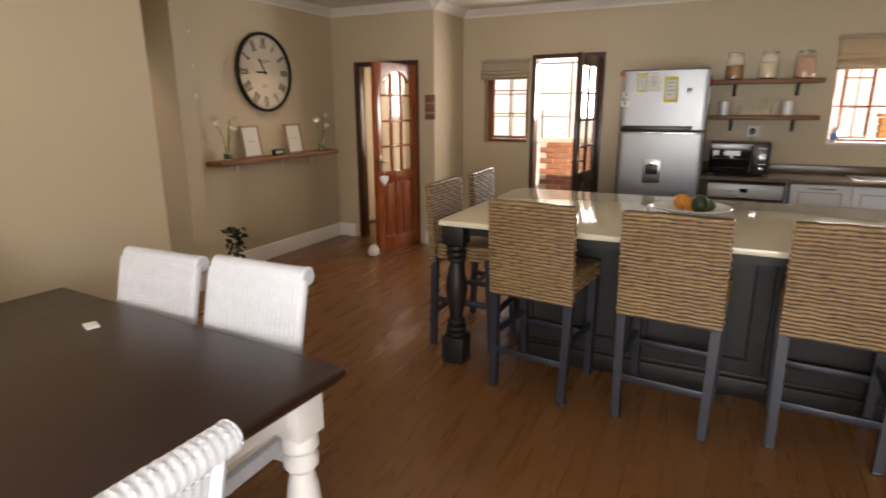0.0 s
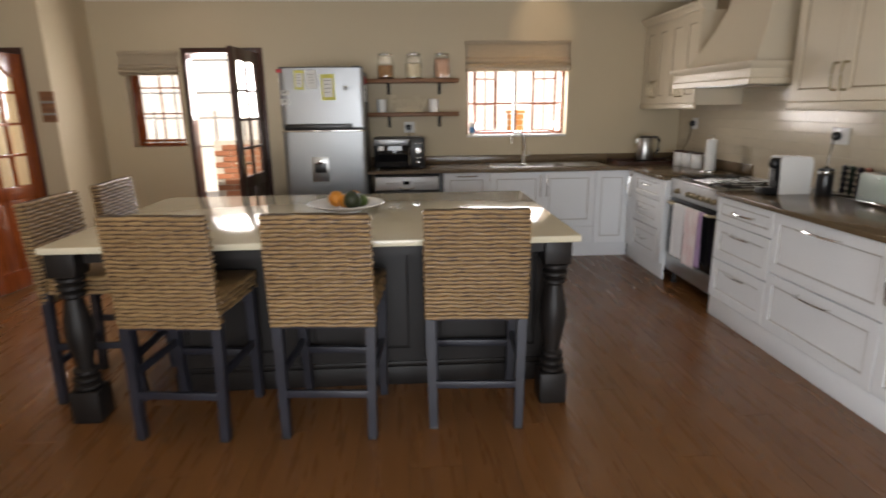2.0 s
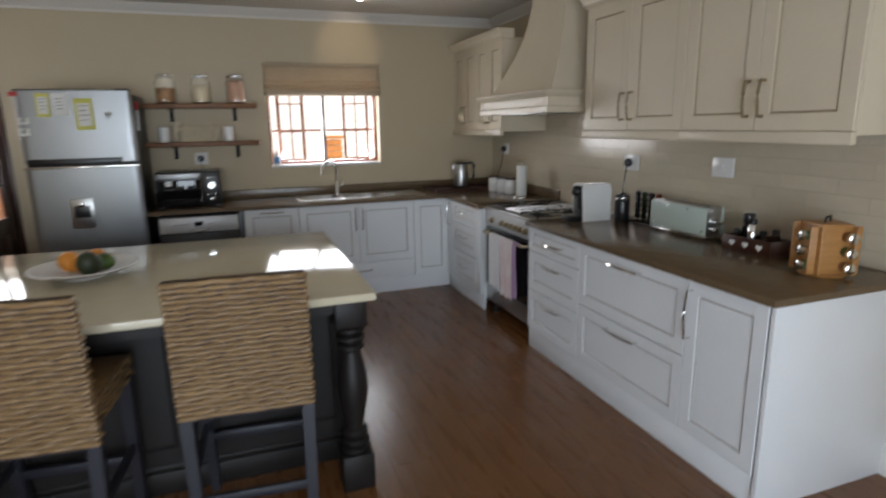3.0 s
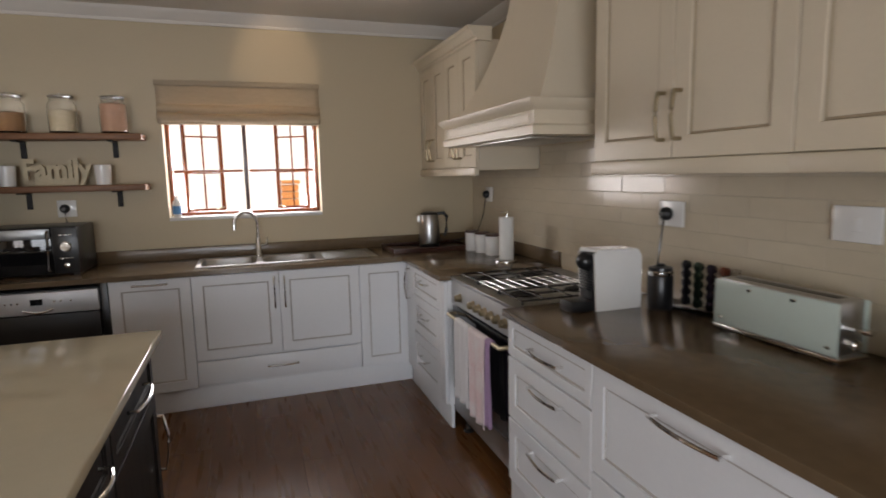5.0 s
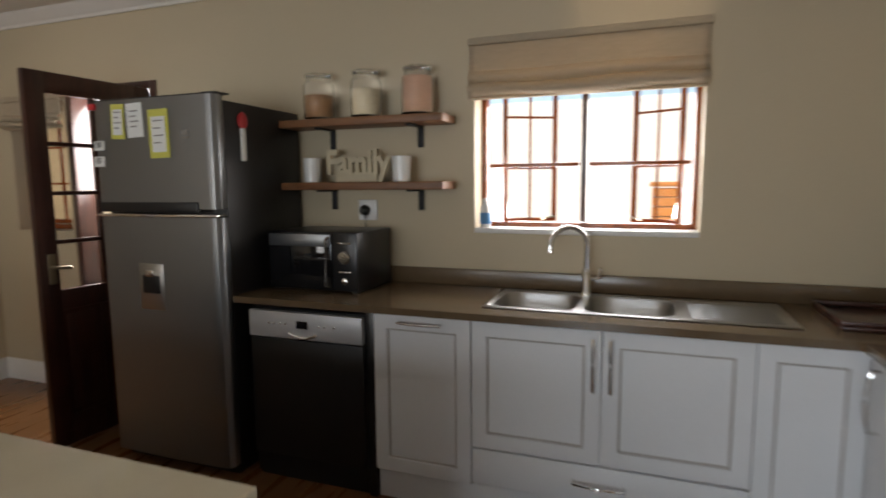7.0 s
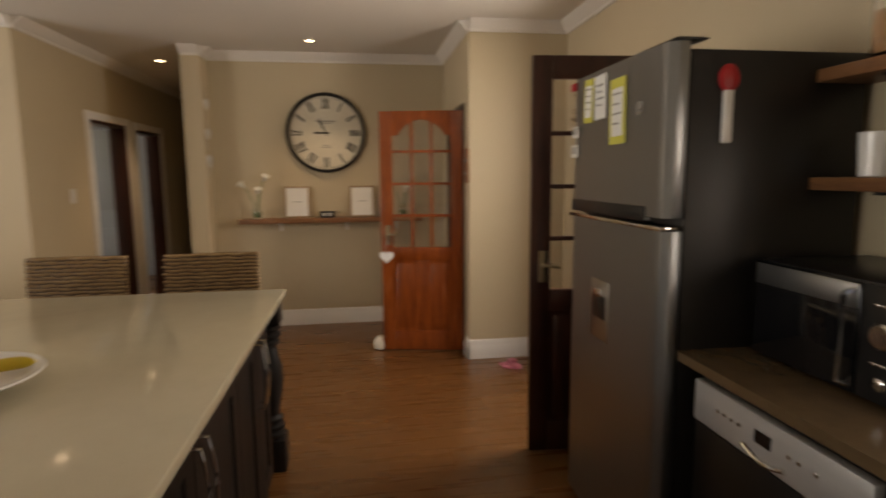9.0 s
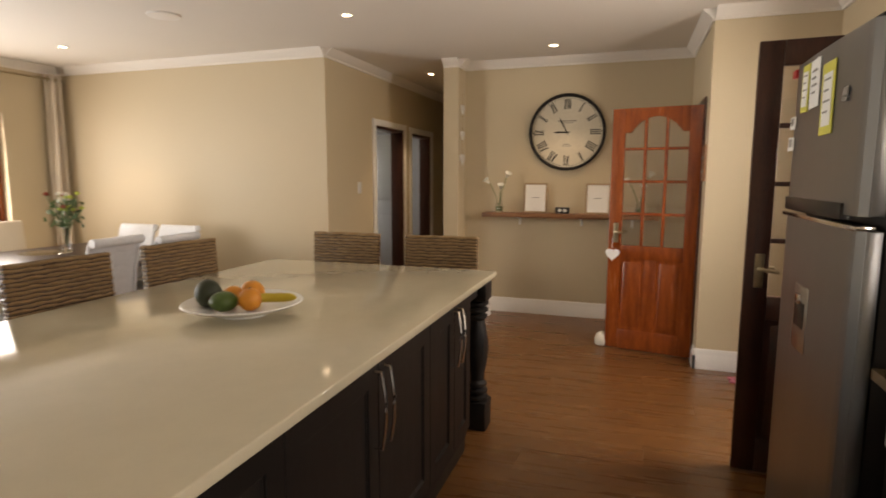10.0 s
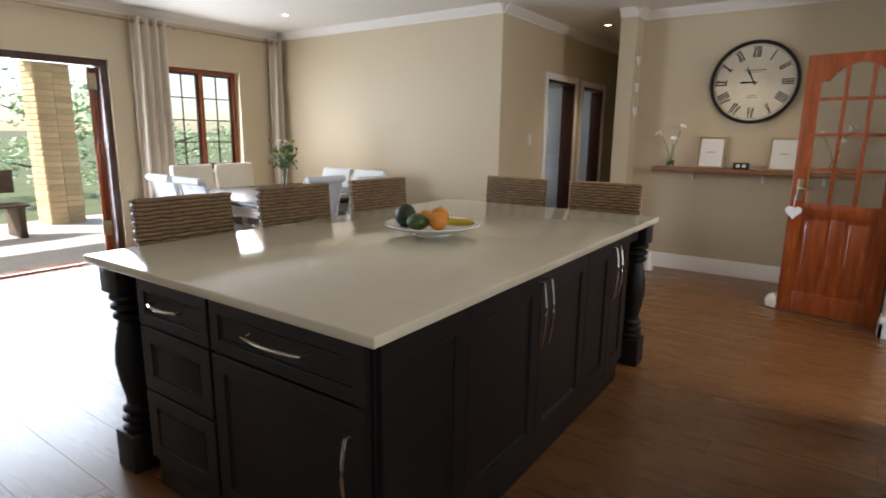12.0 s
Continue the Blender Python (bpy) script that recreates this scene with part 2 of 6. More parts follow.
BED_WALL = material("pale_blue_wall", (0.46, 0.51, 0.57), 0.7, vary=0.03, scale=(1, 90))
DOOR_GREY = material("pale_grey_door", (0.36, 0.39, 0.41), 0.4, vary=0.03)
LIGHT_OAK = material("light_oak_frame", (0.42, 0.29, 0.17), 0.5, vary=0.12, scale=(4, 50))

# ---- builders ----


class Shape:
    """Collects geometry for one mesh."""

    def __init__(self):
        self.bm = bmesh.new()

    def box(self, x0, x1, y0, y1, z0, z1, bev=0.0, seg=2, m=None):
        r = bmesh.ops.create_cube(self.bm, size=1)
        mat = Matrix.Translation(((x0 + x1) / 2, (y0 + y1) / 2, (z0 + z1) / 2)) @ Matrix.Diagonal((abs(x1 - x0), abs(y1 - y0), abs(z1 - z0), 1))
        bmesh.ops.transform(self.bm, matrix=mat, verts=r["verts"])
        verts = r["verts"]
        if bev:
            edges = list({e for v in verts for e in v.link_edges})
            b = bmesh.ops.bevel(self.bm, geom=edges, offset=bev, segments=seg, affect="EDGES", profile=0.5)
            verts = list({v for f in b["faces"] for v in f.verts} | {v for v in verts if v.is_valid})
        if m is not None:
            bmesh.ops.transform(self.bm, matrix=m, verts=verts)
        return self

    def lathe(self, profile, n=24, m=None, cap=True):
        """profile: (radius, height) from bottom to top."""
        rings = []
        m = m or Matrix()
        for r, z in profile:
            rings.append([self.bm.verts.new(m @ Vector((r * math.cos(2 * math.pi * i / n), r * math.sin(2 * math.pi * i / n), z))) for i in range(n)])
        for a, b in zip(rings, rings[1:]):
            for i in range(n):
                self.bm.faces.new((a[i], a[(i + 1) % n], b[(i + 1) % n], b[i]))
        if cap:
            self.bm.faces.new(list(reversed(rings[0])))
            self.bm.faces.new(rings[-1])
        return self

    def tube(self, points, r, n=8, flat=1.0):
        pts = [Vector(p) for p in points]
        rings = []
        for i, p in enumerate(pts):
            d = (pts[min(i + 1, len(pts) - 1)] - pts[max(i - 1, 0)]).normalized()
            u = d.cross(Vector((0, 0, 1)))
            u = u.normalized() if u.length > 0.05 else d.cross(Vector((0, 1, 0))).normalized()
            w = d.cross(u).normalized()
            rr = r[i] if isinstance(r, (list, tuple)) else r
            rings.append([self.bm.verts.new(p + rr * (math.cos(2 * math.pi * k / n) * u + flat * math.sin(2 * math.pi * k / n) * w)) for k in range(n)])
        for a, b in zip(rings, rings[1:]):
            for k in range(n):
                self.bm.faces.new((a[k], a[(k + 1) % n], b[(k + 1) % n], b[k]))
        self.bm.faces.new(list(reversed(rings[0])))
        self.bm.faces.new(rings[-1])
        return self

    def prism(self, outline, depth, m=None):
        """An outline in x, z given a thickness along y."""
        m = m or Matrix()
        a = [self.bm.verts.new(m @ Vector((x, 0, z))) for x, z in outline]
        b = [self.bm.verts.new(m @ Vector((x, depth, z))) for x, z in outline]
        n = len(a)
        self.bm.faces.new(a)
        self.bm.faces.new(list(reversed(b)))
        for i in range(n):
            self.bm.faces.new((a[(i + 1) % n], a[i], b[i], b[(i + 1) % n]))
        return self

    def sheet(self, fn, nu, nv, close=False):
        g = [[self.bm.verts.new(fn(u / nu, v / nv)) for v in range(nv + 1)] for u in range(nu + (0 if close else 1))]
        for u in range(nu):
            for v in range(nv):
                a, b = g[u], g[(u + 1) % len(g)]
                self.bm.faces.new((a[v], b[v], b[v + 1], a[v + 1]))
        return self

    def ball(self, centre, r, squash=(1, 1, 1), n=14, m=None):
        s = bmesh.ops.create_uvsphere(self.bm, u_segments=n, v_segments=max(6, n * 2 // 3), radius=r)
        bmesh.ops.transform(self.bm, matrix=Matrix.Translation(centre) @ (m or Matrix()) @ Matrix.Diagonal((*squash, 1)), verts=s["verts"])
        return self

    def mesh(self, name, smooth=True):
        bmesh.ops.recalc_face_normals(self.bm, faces=self.bm.faces)
        me = bpy.data.meshes.new(name)
        self.bm.to_mesh(me)
        self.bm.free()
        if smooth:
            me.polygons.foreach_set("use_smooth", [True] * len(me.polygons))
            me.set_sharp_from_angle(angle=radians(38))
        return me


def part(name, shape, mat, parent=None, label="", m=None, smooth=True):
    me = shape.mesh(name, smooth) if isinstance(shape, Shape) else shape
    if not me.materials:
        me.materials.append(mat)
    ob = new(name, me)
    if m is not None:
        ob.matrix_basis = m
    if parent is not None:
        ob.parent = parent
    if label:
        ob["label"] = label
    return ob


def thing(name, label, category, group="", m=None):
    ob = tagged(new(name), label, category, group)
    ob.empty_display_size = 0.1
    ob.matrix_basis = m or Matrix()
    return ob


def structure(name, shape, mat, label, category, smooth=False):
    return tagged(part(name, shape, mat, smooth=smooth), label, category, kind="structure")


def text_mesh(words, size, depth, name="lettering", swell=0.0):
    cu = bpy.data.curves.new(name, "FONT")
    cu.body, cu.size, cu.extrude, cu.align_x, cu.align_y = words, size, depth, "CENTER", "CENTER"
    cu.offset = swell
    ob = bpy.data.objects.new(name, cu)
    scene.collection.objects.link(ob)
    me = bpy.data.meshes.new_from_object(ob.evaluated_get(bpy.context.evaluated_depsgraph_get()))
    bpy.data.objects.remove(ob)
    bpy.data.curves.remove(cu)
    return me


def wall_boxes(axis, a0, a1, near, far, top, holes=()):
    """A wall along x or y from a0 to a1, between near and far, with holes (from, to, bottom, top)."""
    s = Shape()

    def block(p, q, z0, z1):
        if q - p > 1e-4 and z1 - z0 > 1e-4:
            s.box(p, q, near, far, z0, z1) if axis == "x" else s.box(near, far, p, q, z0, z1)

    at = a0
    for p, q, z0, z1 in sorted(holes):
        block(at, p, 0, top)
        block(p, q, 0, z0)
        block(p, q, z1, top)
        at = q
    block(at, a1, 0, top)
    return s


# ---- the room ----
TOP = 2.58
NORTH, DOORWALL, CLOCKWALL, EAST, SOUTH, WEST = 7.74, 6.98, -2.905, 4.36, 0.45, -1.84
PIER, PASS_S, PASS_N = -1.60, 3.765, 4.80
T = 0.22
W2 = (2.08, 3.13, 1.195, 2.10)
W1 = (-1.33, -0.80, 1.12, 2.03)
DB = (-0.76, 0.03, 0.0, 2.075)
DA = (-2.61, -1.785, 0.0, 2.01)
SL = (0.30, 2.75, 0.0, 2.04)
WD = (-1.22, -0.30, 0.90, 2.05)
D1, D2 = (-3.72, -2.90, 0, 1.98), (-4.72, -3.97, 0, 1.97)
structure("wall_north", wall_boxes("x", PIER - T, EAST + T, NORTH, NORTH + T, TOP, [W1, DB, W2]), WALL, "plain beige painted wall with a window and back door", "wall")
structure("wall_pier", wall_boxes("y", DOORWALL + 0.2, NORTH, PIER - T, PIER, TOP), WALL, "beige painted wall return beside the back window", "wall")
structure("wall_glazed_door", wall_boxes("x", CLOCKWALL - T, PIER, DOORWALL, DOORWALL + 0.2, TOP, [DA]), WALL, "beige painted wall holding the glazed door", "wall")
structure("wall_clock", wall_boxes("y", PASS_N, DOORWALL, CLOCKWALL - T, CLOCKWALL, TOP), WALL, "beige painted wall behind the big clock", "wall")
structure("wall_passage_north", wall_boxes("x", -6.2, -2.67, PASS_N - 0.16, PASS_N, TOP), WALL, "beige stub wall at the passage mouth", "wall")
structure("wall_passage_south", wall_boxes("x", -6.2, WEST, PASS_S - 0.16, PASS_S, TOP, [D2, D1]), WALL, "beige passage wall with two bedroom doorways", "wall")
structure("wall_passage_end", wall_boxes("y", PASS_S, PASS_N - 0.16, -6.4, -6.2, TOP), WALL, "plain beige wall closing the passage", "wall")
structure("wall_west", wall_boxes("y", SOUTH - T, PASS_S - 0.16, WEST - T, WEST, TOP), WALL, "plain beige painted dining room wall", "wall")
structure("wall_south", wall_boxes("x", WEST, EAST + T, SOUTH - T, SOUTH, TOP, [WD, SL]), WALL, "pale wall with a window and open patio doorway", "wall")
structure("wall_east", wall_boxes("y", SOUTH, NORTH, EAST, EAST + T, TOP), WALL, "beige painted wall behind the cooker", "wall")
structure("ceiling", Shape().box(-6.4, EAST + T, SOUTH - T, NORTH + T, TOP, TOP + 0.12), CEILING, "plain off-white painted ceiling", "ceiling")
# The opening in this wall is made up, unseen, for the bedroom fill lamp.
structure("wall_bedrooms", wall_boxes("x", -6.2, WEST - T, 1.6, 1.8, TOP, [(-4.6, -3.0, 0.95, 2.1)]), BED_WALL, "pale blue bedroom wall beyond the passage doors", "wall")
structure("wall_bedroom_side", wall_boxes("y", 1.6, PASS_S - 0.16, -6.4, -6.2, TOP), BED_WALL, "pale blue side wall of the bedroom", "wall")
structure("wall_scullery", wall_boxes("x", -3.05, PIER - T, 8.9, 9.0, TOP), WALL, "pale wall of the room behind the glazed door", "wall")
structure("wall_scullery_side", wall_boxes("y", DOORWALL + 0.2, 8.9, -3.15, -3.05, TOP), WALL, "pale side wall behind the glazed door", "wall")
# The hole only houses the added scullery lamp; no window is known here.
structure("wall_scullery_east", wall_boxes("y", NORTH + T, 8.9, PIER - T, PIER - 0.1, TOP, [(8.1, 8.7, 0.9, 2.1)]), WALL, "side wall behind the glazed door with made-up lamp hole", "wall")
structure("scullery_ceiling", Shape().box(-3.15, PIER - 0.1, NORTH + T, 9.0, TOP, TOP + 0.1), CEILING, "plain ceiling behind the glazed door", "ceiling")

CROWN = [(0, 0), (0.014, 0), (0.018, 0.018), (0.034, 0.026), (0.05, 0.05), (0.072, 0.062), (0.08, 0.08), (0, 0.08)]
BASE = [(0, 0), (0.02, 0), (0.02, 0.105), (0.014, 0.118), (0.016, 0.13), (0.008, 0.15), (0, 0.152)]


def run_trim(shape, profile, a, b, out, z):
    """A moulding from a to b on the floor plan, standing out to the side out."""
    a, b, out = Vector((*a, z)), Vector((*b, z)), Vector((*out, 0))
    va = [shape.bm.verts.new(a + out * p + Vector((0, 0, q))) for p, q in profile]
    vb = [shape.bm.verts.new(b + out * p + Vector((0, 0, q))) for p, q in profile]
    n = len(profile)
    for i in range(n):
        shape.bm.faces.new((va[i], va[(i + 1) % n], vb[(i + 1) % n], vb[i]))
    shape.bm.faces.new(va)
    shape.bm.faces.new(list(reversed(vb)))


RUNS = [
    ("north", (PIER, NORTH), (EAST, NORTH), (0, -1)), ("pier", (PIER, DOORWALL), (PIER, NORTH), (1, 0)),
    ("doorwall", (CLOCKWALL, DOORWALL), (PIER, DOORWALL), (0, -1)), ("clockwall", (CLOCKWALL, PASS_N), (CLOCKWALL, DOORWALL), (1, 0)),
    ("stub", (CLOCKWALL, PASS_N), (-2.67, PASS_N), (0, 1)), ("stubend", (-2.67, PASS_N - 0.16), (-2.67, PASS_N), (1, 0)),
    ("passage", (-6.2, PASS_S), (WEST, PASS_S), (0, 1)), ("west", (WEST, SOUTH), (WEST, PASS_S), (1, 0)),
    ("south", (WEST, SOUTH), (EAST, SOUTH), (0, 1)), ("east", (EAST, SOUTH), (EAST, NORTH), (-1, 0)),
]
for run_name, p0, p1, side in RUNS:
    s = Shape()
    run_trim(s, CROWN, p0, p1, side, TOP - 0.08)
    structure("cornice_" + run_name, s, CEILING, "moulded off-white plaster cornice below the ceiling", "cornice", smooth=True)
GAPS = {"north": [(PIER, -0.84), (0.11, 0.25)], "doorwall": [(CLOCKWALL, DA[0] - 0.07), (DA[1] + 0.07, PIER + 0.02)], "clockwall": [(PASS_N, DOORWALL)],
        "pier": [(DOORWALL - 0.02, NORTH)], "stub": [(CLOCKWALL, -2.65)], "stubend": [(PASS_N - 0.16, PASS_N + 0.02)], "passage": [(-6.2, D2[0] - 0.08), (D2[1] + 0.08, D1[0] - 0.08), (D1[1] + 0.08, WEST + 0.02)],
        "west": [(SOUTH, PASS_S + 0.02)], "south": [(WEST, SL[0] - 0.07), (SL[1] + 0.07, EAST)], "east": [(SOUTH, 3.6)]}
for run_name, p0, p1, side in RUNS:
    s = Shape()
    for g0, g1 in GAPS[run_name]:
        along = side[0] == 0
        run_trim(s, BASE, (g0, p0[1]) if along else (p0[0], g0), (g1, p0[1]) if along else (p0[0], g1), side, 0.0)
    structure("baseboard_" + run_name, s, TRIM, "tall white moulded skirting board", "skirting board", smooth=True)

# ---- windows and doors ----


def casement_bars(s, x0, x1, z0, z1, y0, y1, cols, rows, rim=0.03, bar=0.014):
    """A glazed wooden sash in the x, z plane: rim and glazing bars."""
    s.box(x0, x0 + rim, y0, y1, z0, z1, 0.004).box(x1 - rim, x1, y0, y1, z0, z1, 0.004)
    s.box(x0 + rim, x1 - rim, y0 + 0.001, y1 - 0.001, z0, z0 + rim, 0.004).box(x0 + rim, x1 - rim, y0 + 0.001, y1 - 0.001, z1 - rim, z1, 0.004)
    for i in range(1, cols):
        x = x0 + rim + (x1 - x0 - 2 * rim) * i / cols
        s.box(x - bar / 2, x + bar / 2, y0 + 0.008, y1 - 0.008, z0 + rim, z1 - rim, 0.003)
    for j in range(1, rows):
        z = z0 + rim + (z1 - z0 - 2 * rim) * j / rows
        s.box(x0 + rim, x1 - rim, y0 + 0.006, y1 - 0.006, z - bar / 2, z + bar / 2, 0.003)
    return s


def frame_rim(x0, x1, z0, z1, y0, y1, rim, sill=True):
    s = Shape().box(x0, x0 + rim, y0, y1, z0, z1, 0.005).box(x1 - rim, x1, y0, y1, z0, z1, 0.005)
    s.box(x0 + rim, x1 - rim, y0 + 0.001, y1 - 0.001, z1 - rim, z1, 0.005)
    if sill:
        s.box(x0 + rim, x1 - rim, y0 + 0.001, y1 - 0.001, z0, z0 + rim, 0.005)
    return s


def pane(parent, x0, x1, z0, z1, y):
    p = part("pane", Shape().box(x0, x1, y - 0.002, y + 0.002, z0, z1), GLASS, parent, smooth=False)
    p.visible_shadow = False
    return p


# window over the sink: outer frame, fixed lights, two sashes standing open outwards
w = tagged(thing("window_1", "red-brown wooden cottage window with two sashes open", "window"), kind="structure")
y0 = NORTH + 0.13
part("window_frame", frame_rim(W2[0], W2[1], W2[2], W2[3], y0, y0 + 0.07, 0.028), WOOD_RED, w)
mid = (W2[0] + W2[1]) / 2
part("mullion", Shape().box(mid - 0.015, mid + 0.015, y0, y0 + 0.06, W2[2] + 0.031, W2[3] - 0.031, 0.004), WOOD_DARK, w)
part("transom", Shape().box(W2[0] + 0.036, mid - 0.023, y0 + 0.01, y0 + 0.03, 1.505, 1.525, 0.003).box(mid + 0.023, W2[1] - 0.036, y0 + 0.01, y0 + 0.03, 1.505, 1.525, 0.003), WOOD_RED, w)
for x0, x1, ang, hinge in ((W2[0] + 0.10, mid - 0.13, 27, "l"), (mid + 0.19, W2[1] - 0.07, -27, "r")):
    width = x1 - x0
    hx = x0 if hinge == "l" else x1
    m = pose(hx, y0 + 0.075, 0, 0, 0, ang)
    lo, hi = (0.0, width) if hinge == "l" else (-width, 0.0)
    sash = part("sash", casement_bars(Shape(), lo, hi, W2[2] + 0.02, W2[3] - 0.04, 0.0, 0.03, 2, 3, 0.022, 0.012), WOOD_RED, w, m=m)
    pane(sash, lo + 0.03, hi - 0.03, W2[2] + 0.05, W2[3] - 0.07, 0.017)
    part("stay", Shape().tube([(hi if hinge == "l" else lo, 0.01, W2[2] + 0.05), ((hi if hinge == "l" else lo) * 0.6, -0.09, W2[2] + 0.04)], 0.005), BRASS, sash)
part("window_sill", Shape().box(W2[0] - 0.0, W2[1], NORTH - 0.012, y0, W2[2] - 0.022, W2[2] + 0.004, 0.006), TRIM, w)


def roman_blind(name, x0, x1, z0, z1, folds, label):
    b = thing(name, label, "blind")
    s = Shape()

    def fn(u, v):
        stack = max(0.0, 1 - v / 0.48)
        fold = abs(math.sin(math.pi * v * folds / 0.48)) if v < 0.48 else 0.0
        sag = 0.006 * math.sin(u * 9 + v * 5)
        return Vector((x0 + (x1 - x0) * u, NORTH - 0.014 - 0.045 * fold * (0.5 + 0.5 * stack) - 0.012 * stack - sag * 0.3, z0 + (z1 - z0) * v + sag * (1 - v)))

    s.sheet(fn, 30, 48)
    f = part("fabric", s, BLIND, b)
    md = f.modifiers.new("thickness", "SOLIDIFY")
    md.thickness = 0.006
    part("head_rail", Shape().box(x0 - 0.005, x1 + 0.005, NORTH - 0.04, NORTH - 0.001, z1 - 0.012, z1 + 0.022, 0.004), BLIND, b)
    part("hem_bar", Shape().box(x0 + 0.002, x1 - 0.002, NORTH - 0.03, NORTH - 0.008, z0 - 0.012, z0 + 0.01, 0.004), BLIND, b)
    return b


roman_blind("roman_blind", W2[0] - 0.02, W2[1] + 0.01, 1.845, 2.105, 2, "gathered beige linen roman blind, half raised")
roman_blind("roman_blind", W1[0] - 0.02, W1[1] + 0.005, 1.83, 2.02, 2, "small gathered beige linen roman blind")

# small window beside the back door
w = tagged(thing("window_2", "small red-brown wooden window beside the back door", "window"), kind="structure")
part("window_frame", frame_rim(W1[0], W1[1], W1[2], W1[3], y0, y0 + 0.07, 0.035), WOOD_RED, w)
sash = part("sash", casement_bars(Shape(), W1[0] + 0.04, W1[1] - 0.04, W1[2] + 0.04, W1[3] - 0.04, y0 + 0.01, y0 + 0.05, 2, 3), WOOD_RED, w)
pane(sash, W1[0] + 0.07, W1[1] - 0.07, W1[2] + 0.07, W1[3] - 0.07, y0 + 0.03)

# window of the dining end
w = tagged(thing("window_3", "brown wooden cottage window onto the garden", "window"), kind="structure")
ys = SOUTH - 0.17
part("window_frame", frame_rim(WD[0], WD[1], WD[2], WD[3], ys, ys + 0.08, 0.045), WOOD_RED, w)
midd = (WD[0] + WD[1]) / 2
part("mullion", Shape().box(midd - 0.024, midd + 0.024, ys, ys + 0.075, WD[2] + 0.046, WD[3] - 0.046, 0.004), WOOD_RED, w)
for x0, x1 in ((WD[0] + 0.046, midd - 0.025), (midd + 0.025, WD[1] - 0.046)):
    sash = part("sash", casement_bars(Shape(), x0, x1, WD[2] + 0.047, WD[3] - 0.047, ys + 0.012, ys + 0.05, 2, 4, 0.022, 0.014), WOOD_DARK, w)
    pane(sash, x0 + 0.025, x1 - 0.025, WD[2] + 0.07, WD[3] - 0.07, ys + 0.03)
part("window_sill", Shape().box(WD[0] - 0.02, WD[1] + 0.02, SOUTH - 0.09, SOUTH + 0.02, WD[2] - 0.03, WD[2], 0.006), TRIM, w)

# patio doorway: frame with folded leaves standing outside
d = tagged(thing("door_3", "wide brown wooden patio door frame, folded open", "door"), kind="structure")
part("door_frame", frame_rim(SL[0], SL[1], SL[2], SL[3], SOUTH - 0.15, SOUTH - 0.03, 0.07, sill=False), WOOD_DARK, d)
part("threshold", Shape().box(SL[0] + 0.071, SL[1] - 0.071, SOUTH - 0.16, SOUTH - 0.02, 0.002, 0.018, 0.004), WOOD_RED, d)
for i in range(2):
    m = pose(SL[0] + 0.075 + 0.05 * i, SOUTH - 0.15, 0, 0, 0, -112 - 3 * i)
    leaf = part("door_leaf", casement_bars(Shape(), 0.0, 0.78, 0.03, SL[3] - 0.075, -0.02, 0.02, 2, 5, 0.09, 0.02), WOOD_RED, d, m=m)
    pane(leaf, 0.08, 0.70, 0.11, SL[3] - 0.16, 0.0)
    for hz in (0.25, 1.75):
        part("hinge", Shape().box(-0.02, 0.02, -0.025, 0.025, hz, hz + 0.16, 0.004), BRASS, leaf, "worn brass hinge")


def arch_rail(s, x0, x1, z0, z1, y0, y1, n=20):
    """A top rail whose lower edge is an arch."""
    outline = [(x0, z1), (x0, z0 - 0.015)]
    for i in range(n + 1):
        u = i / n
        rise = max(0.0, math.sin(math.pi * min(1, max(0, (u - 0.12) / 0.76)))) ** 0.6
        outline.append((x0 + (x1 - x0) * u, z0 + (z1 - z0 - 0.055) * rise * 0.9))
    outline += [(x1, z0 - 0.015), (x1, z1)]
    s.prism(outline, y1 - y0, Matrix.Translation((0, y0, 0)))


def glazed_leaf(parent, width, height, wood, lower=0.82, cols=3, rows=4, arch=True):
    """A door leaf in its own x, z plane, hinge at x = 0."""
    leaf = part("door_leaf", Shape().box(0, 0.1, -0.02, 0.02, 0.008, height, 0.004).box(width - 0.1, width, -0.02, 0.02, 0.008, height, 0.004)
                .box(0.1, width - 0.1, -0.019, 0.019, 0.008, 0.17, 0.004).box(0.1, width - 0.1, -0.019, 0.019, lower - 0.06, lower + 0.05, 0.004), wood, parent)
    s = Shape()
    if arch:
        arch_rail(s, 0.1, width - 0.1, height - 0.19, height, -0.019, 0.019)
    else:
        s.box(0.1, width - 0.1, -0.019, 0.019, height - 0.11, height, 0.004)
    part("top_rail", s, wood, leaf)
    gx0, gx1, gz0, gz1 = 0.1, width - 0.1, lower + 0.05, height - (0.06 if arch else 0.11)
    s = Shape()
    for i in range(1, cols):
        x = gx0 + (gx1 - gx0) * i / cols
        s.box(x - 0.012, x + 0.012, -0.016, 0.016, gz0, gz1, 0.003)
    for j in range(1, rows):
        z = gz0 + (gz1 - gz0) * j / rows
        s.box(gx0, gx1, -0.015, 0.015, z - 0.011, z + 0.011, 0.003)
    part("glazing_bars", s, wood, leaf)
    pane(leaf, gx0, gx1, gz0, gz1 - (0.03 if arch else 0), 0)
    part("stile", Shape().box(width / 2 - 0.045, width / 2 + 0.045, -0.018, 0.018, 0.17, lower - 0.06, 0.003), wood, leaf)
    for x0, x1 in ((0.1, width / 2 - 0.045), (width / 2 + 0.045, width - 0.1)):
        part("panel", Shape().box(x0, x1, -0.008, 0.008, 0.17, lower - 0.06).box(x0 + 0.025, x1 - 0.025, -0.014, 0.014, 0.195, lower - 0.085, 0.01), wood, leaf)
    return leaf


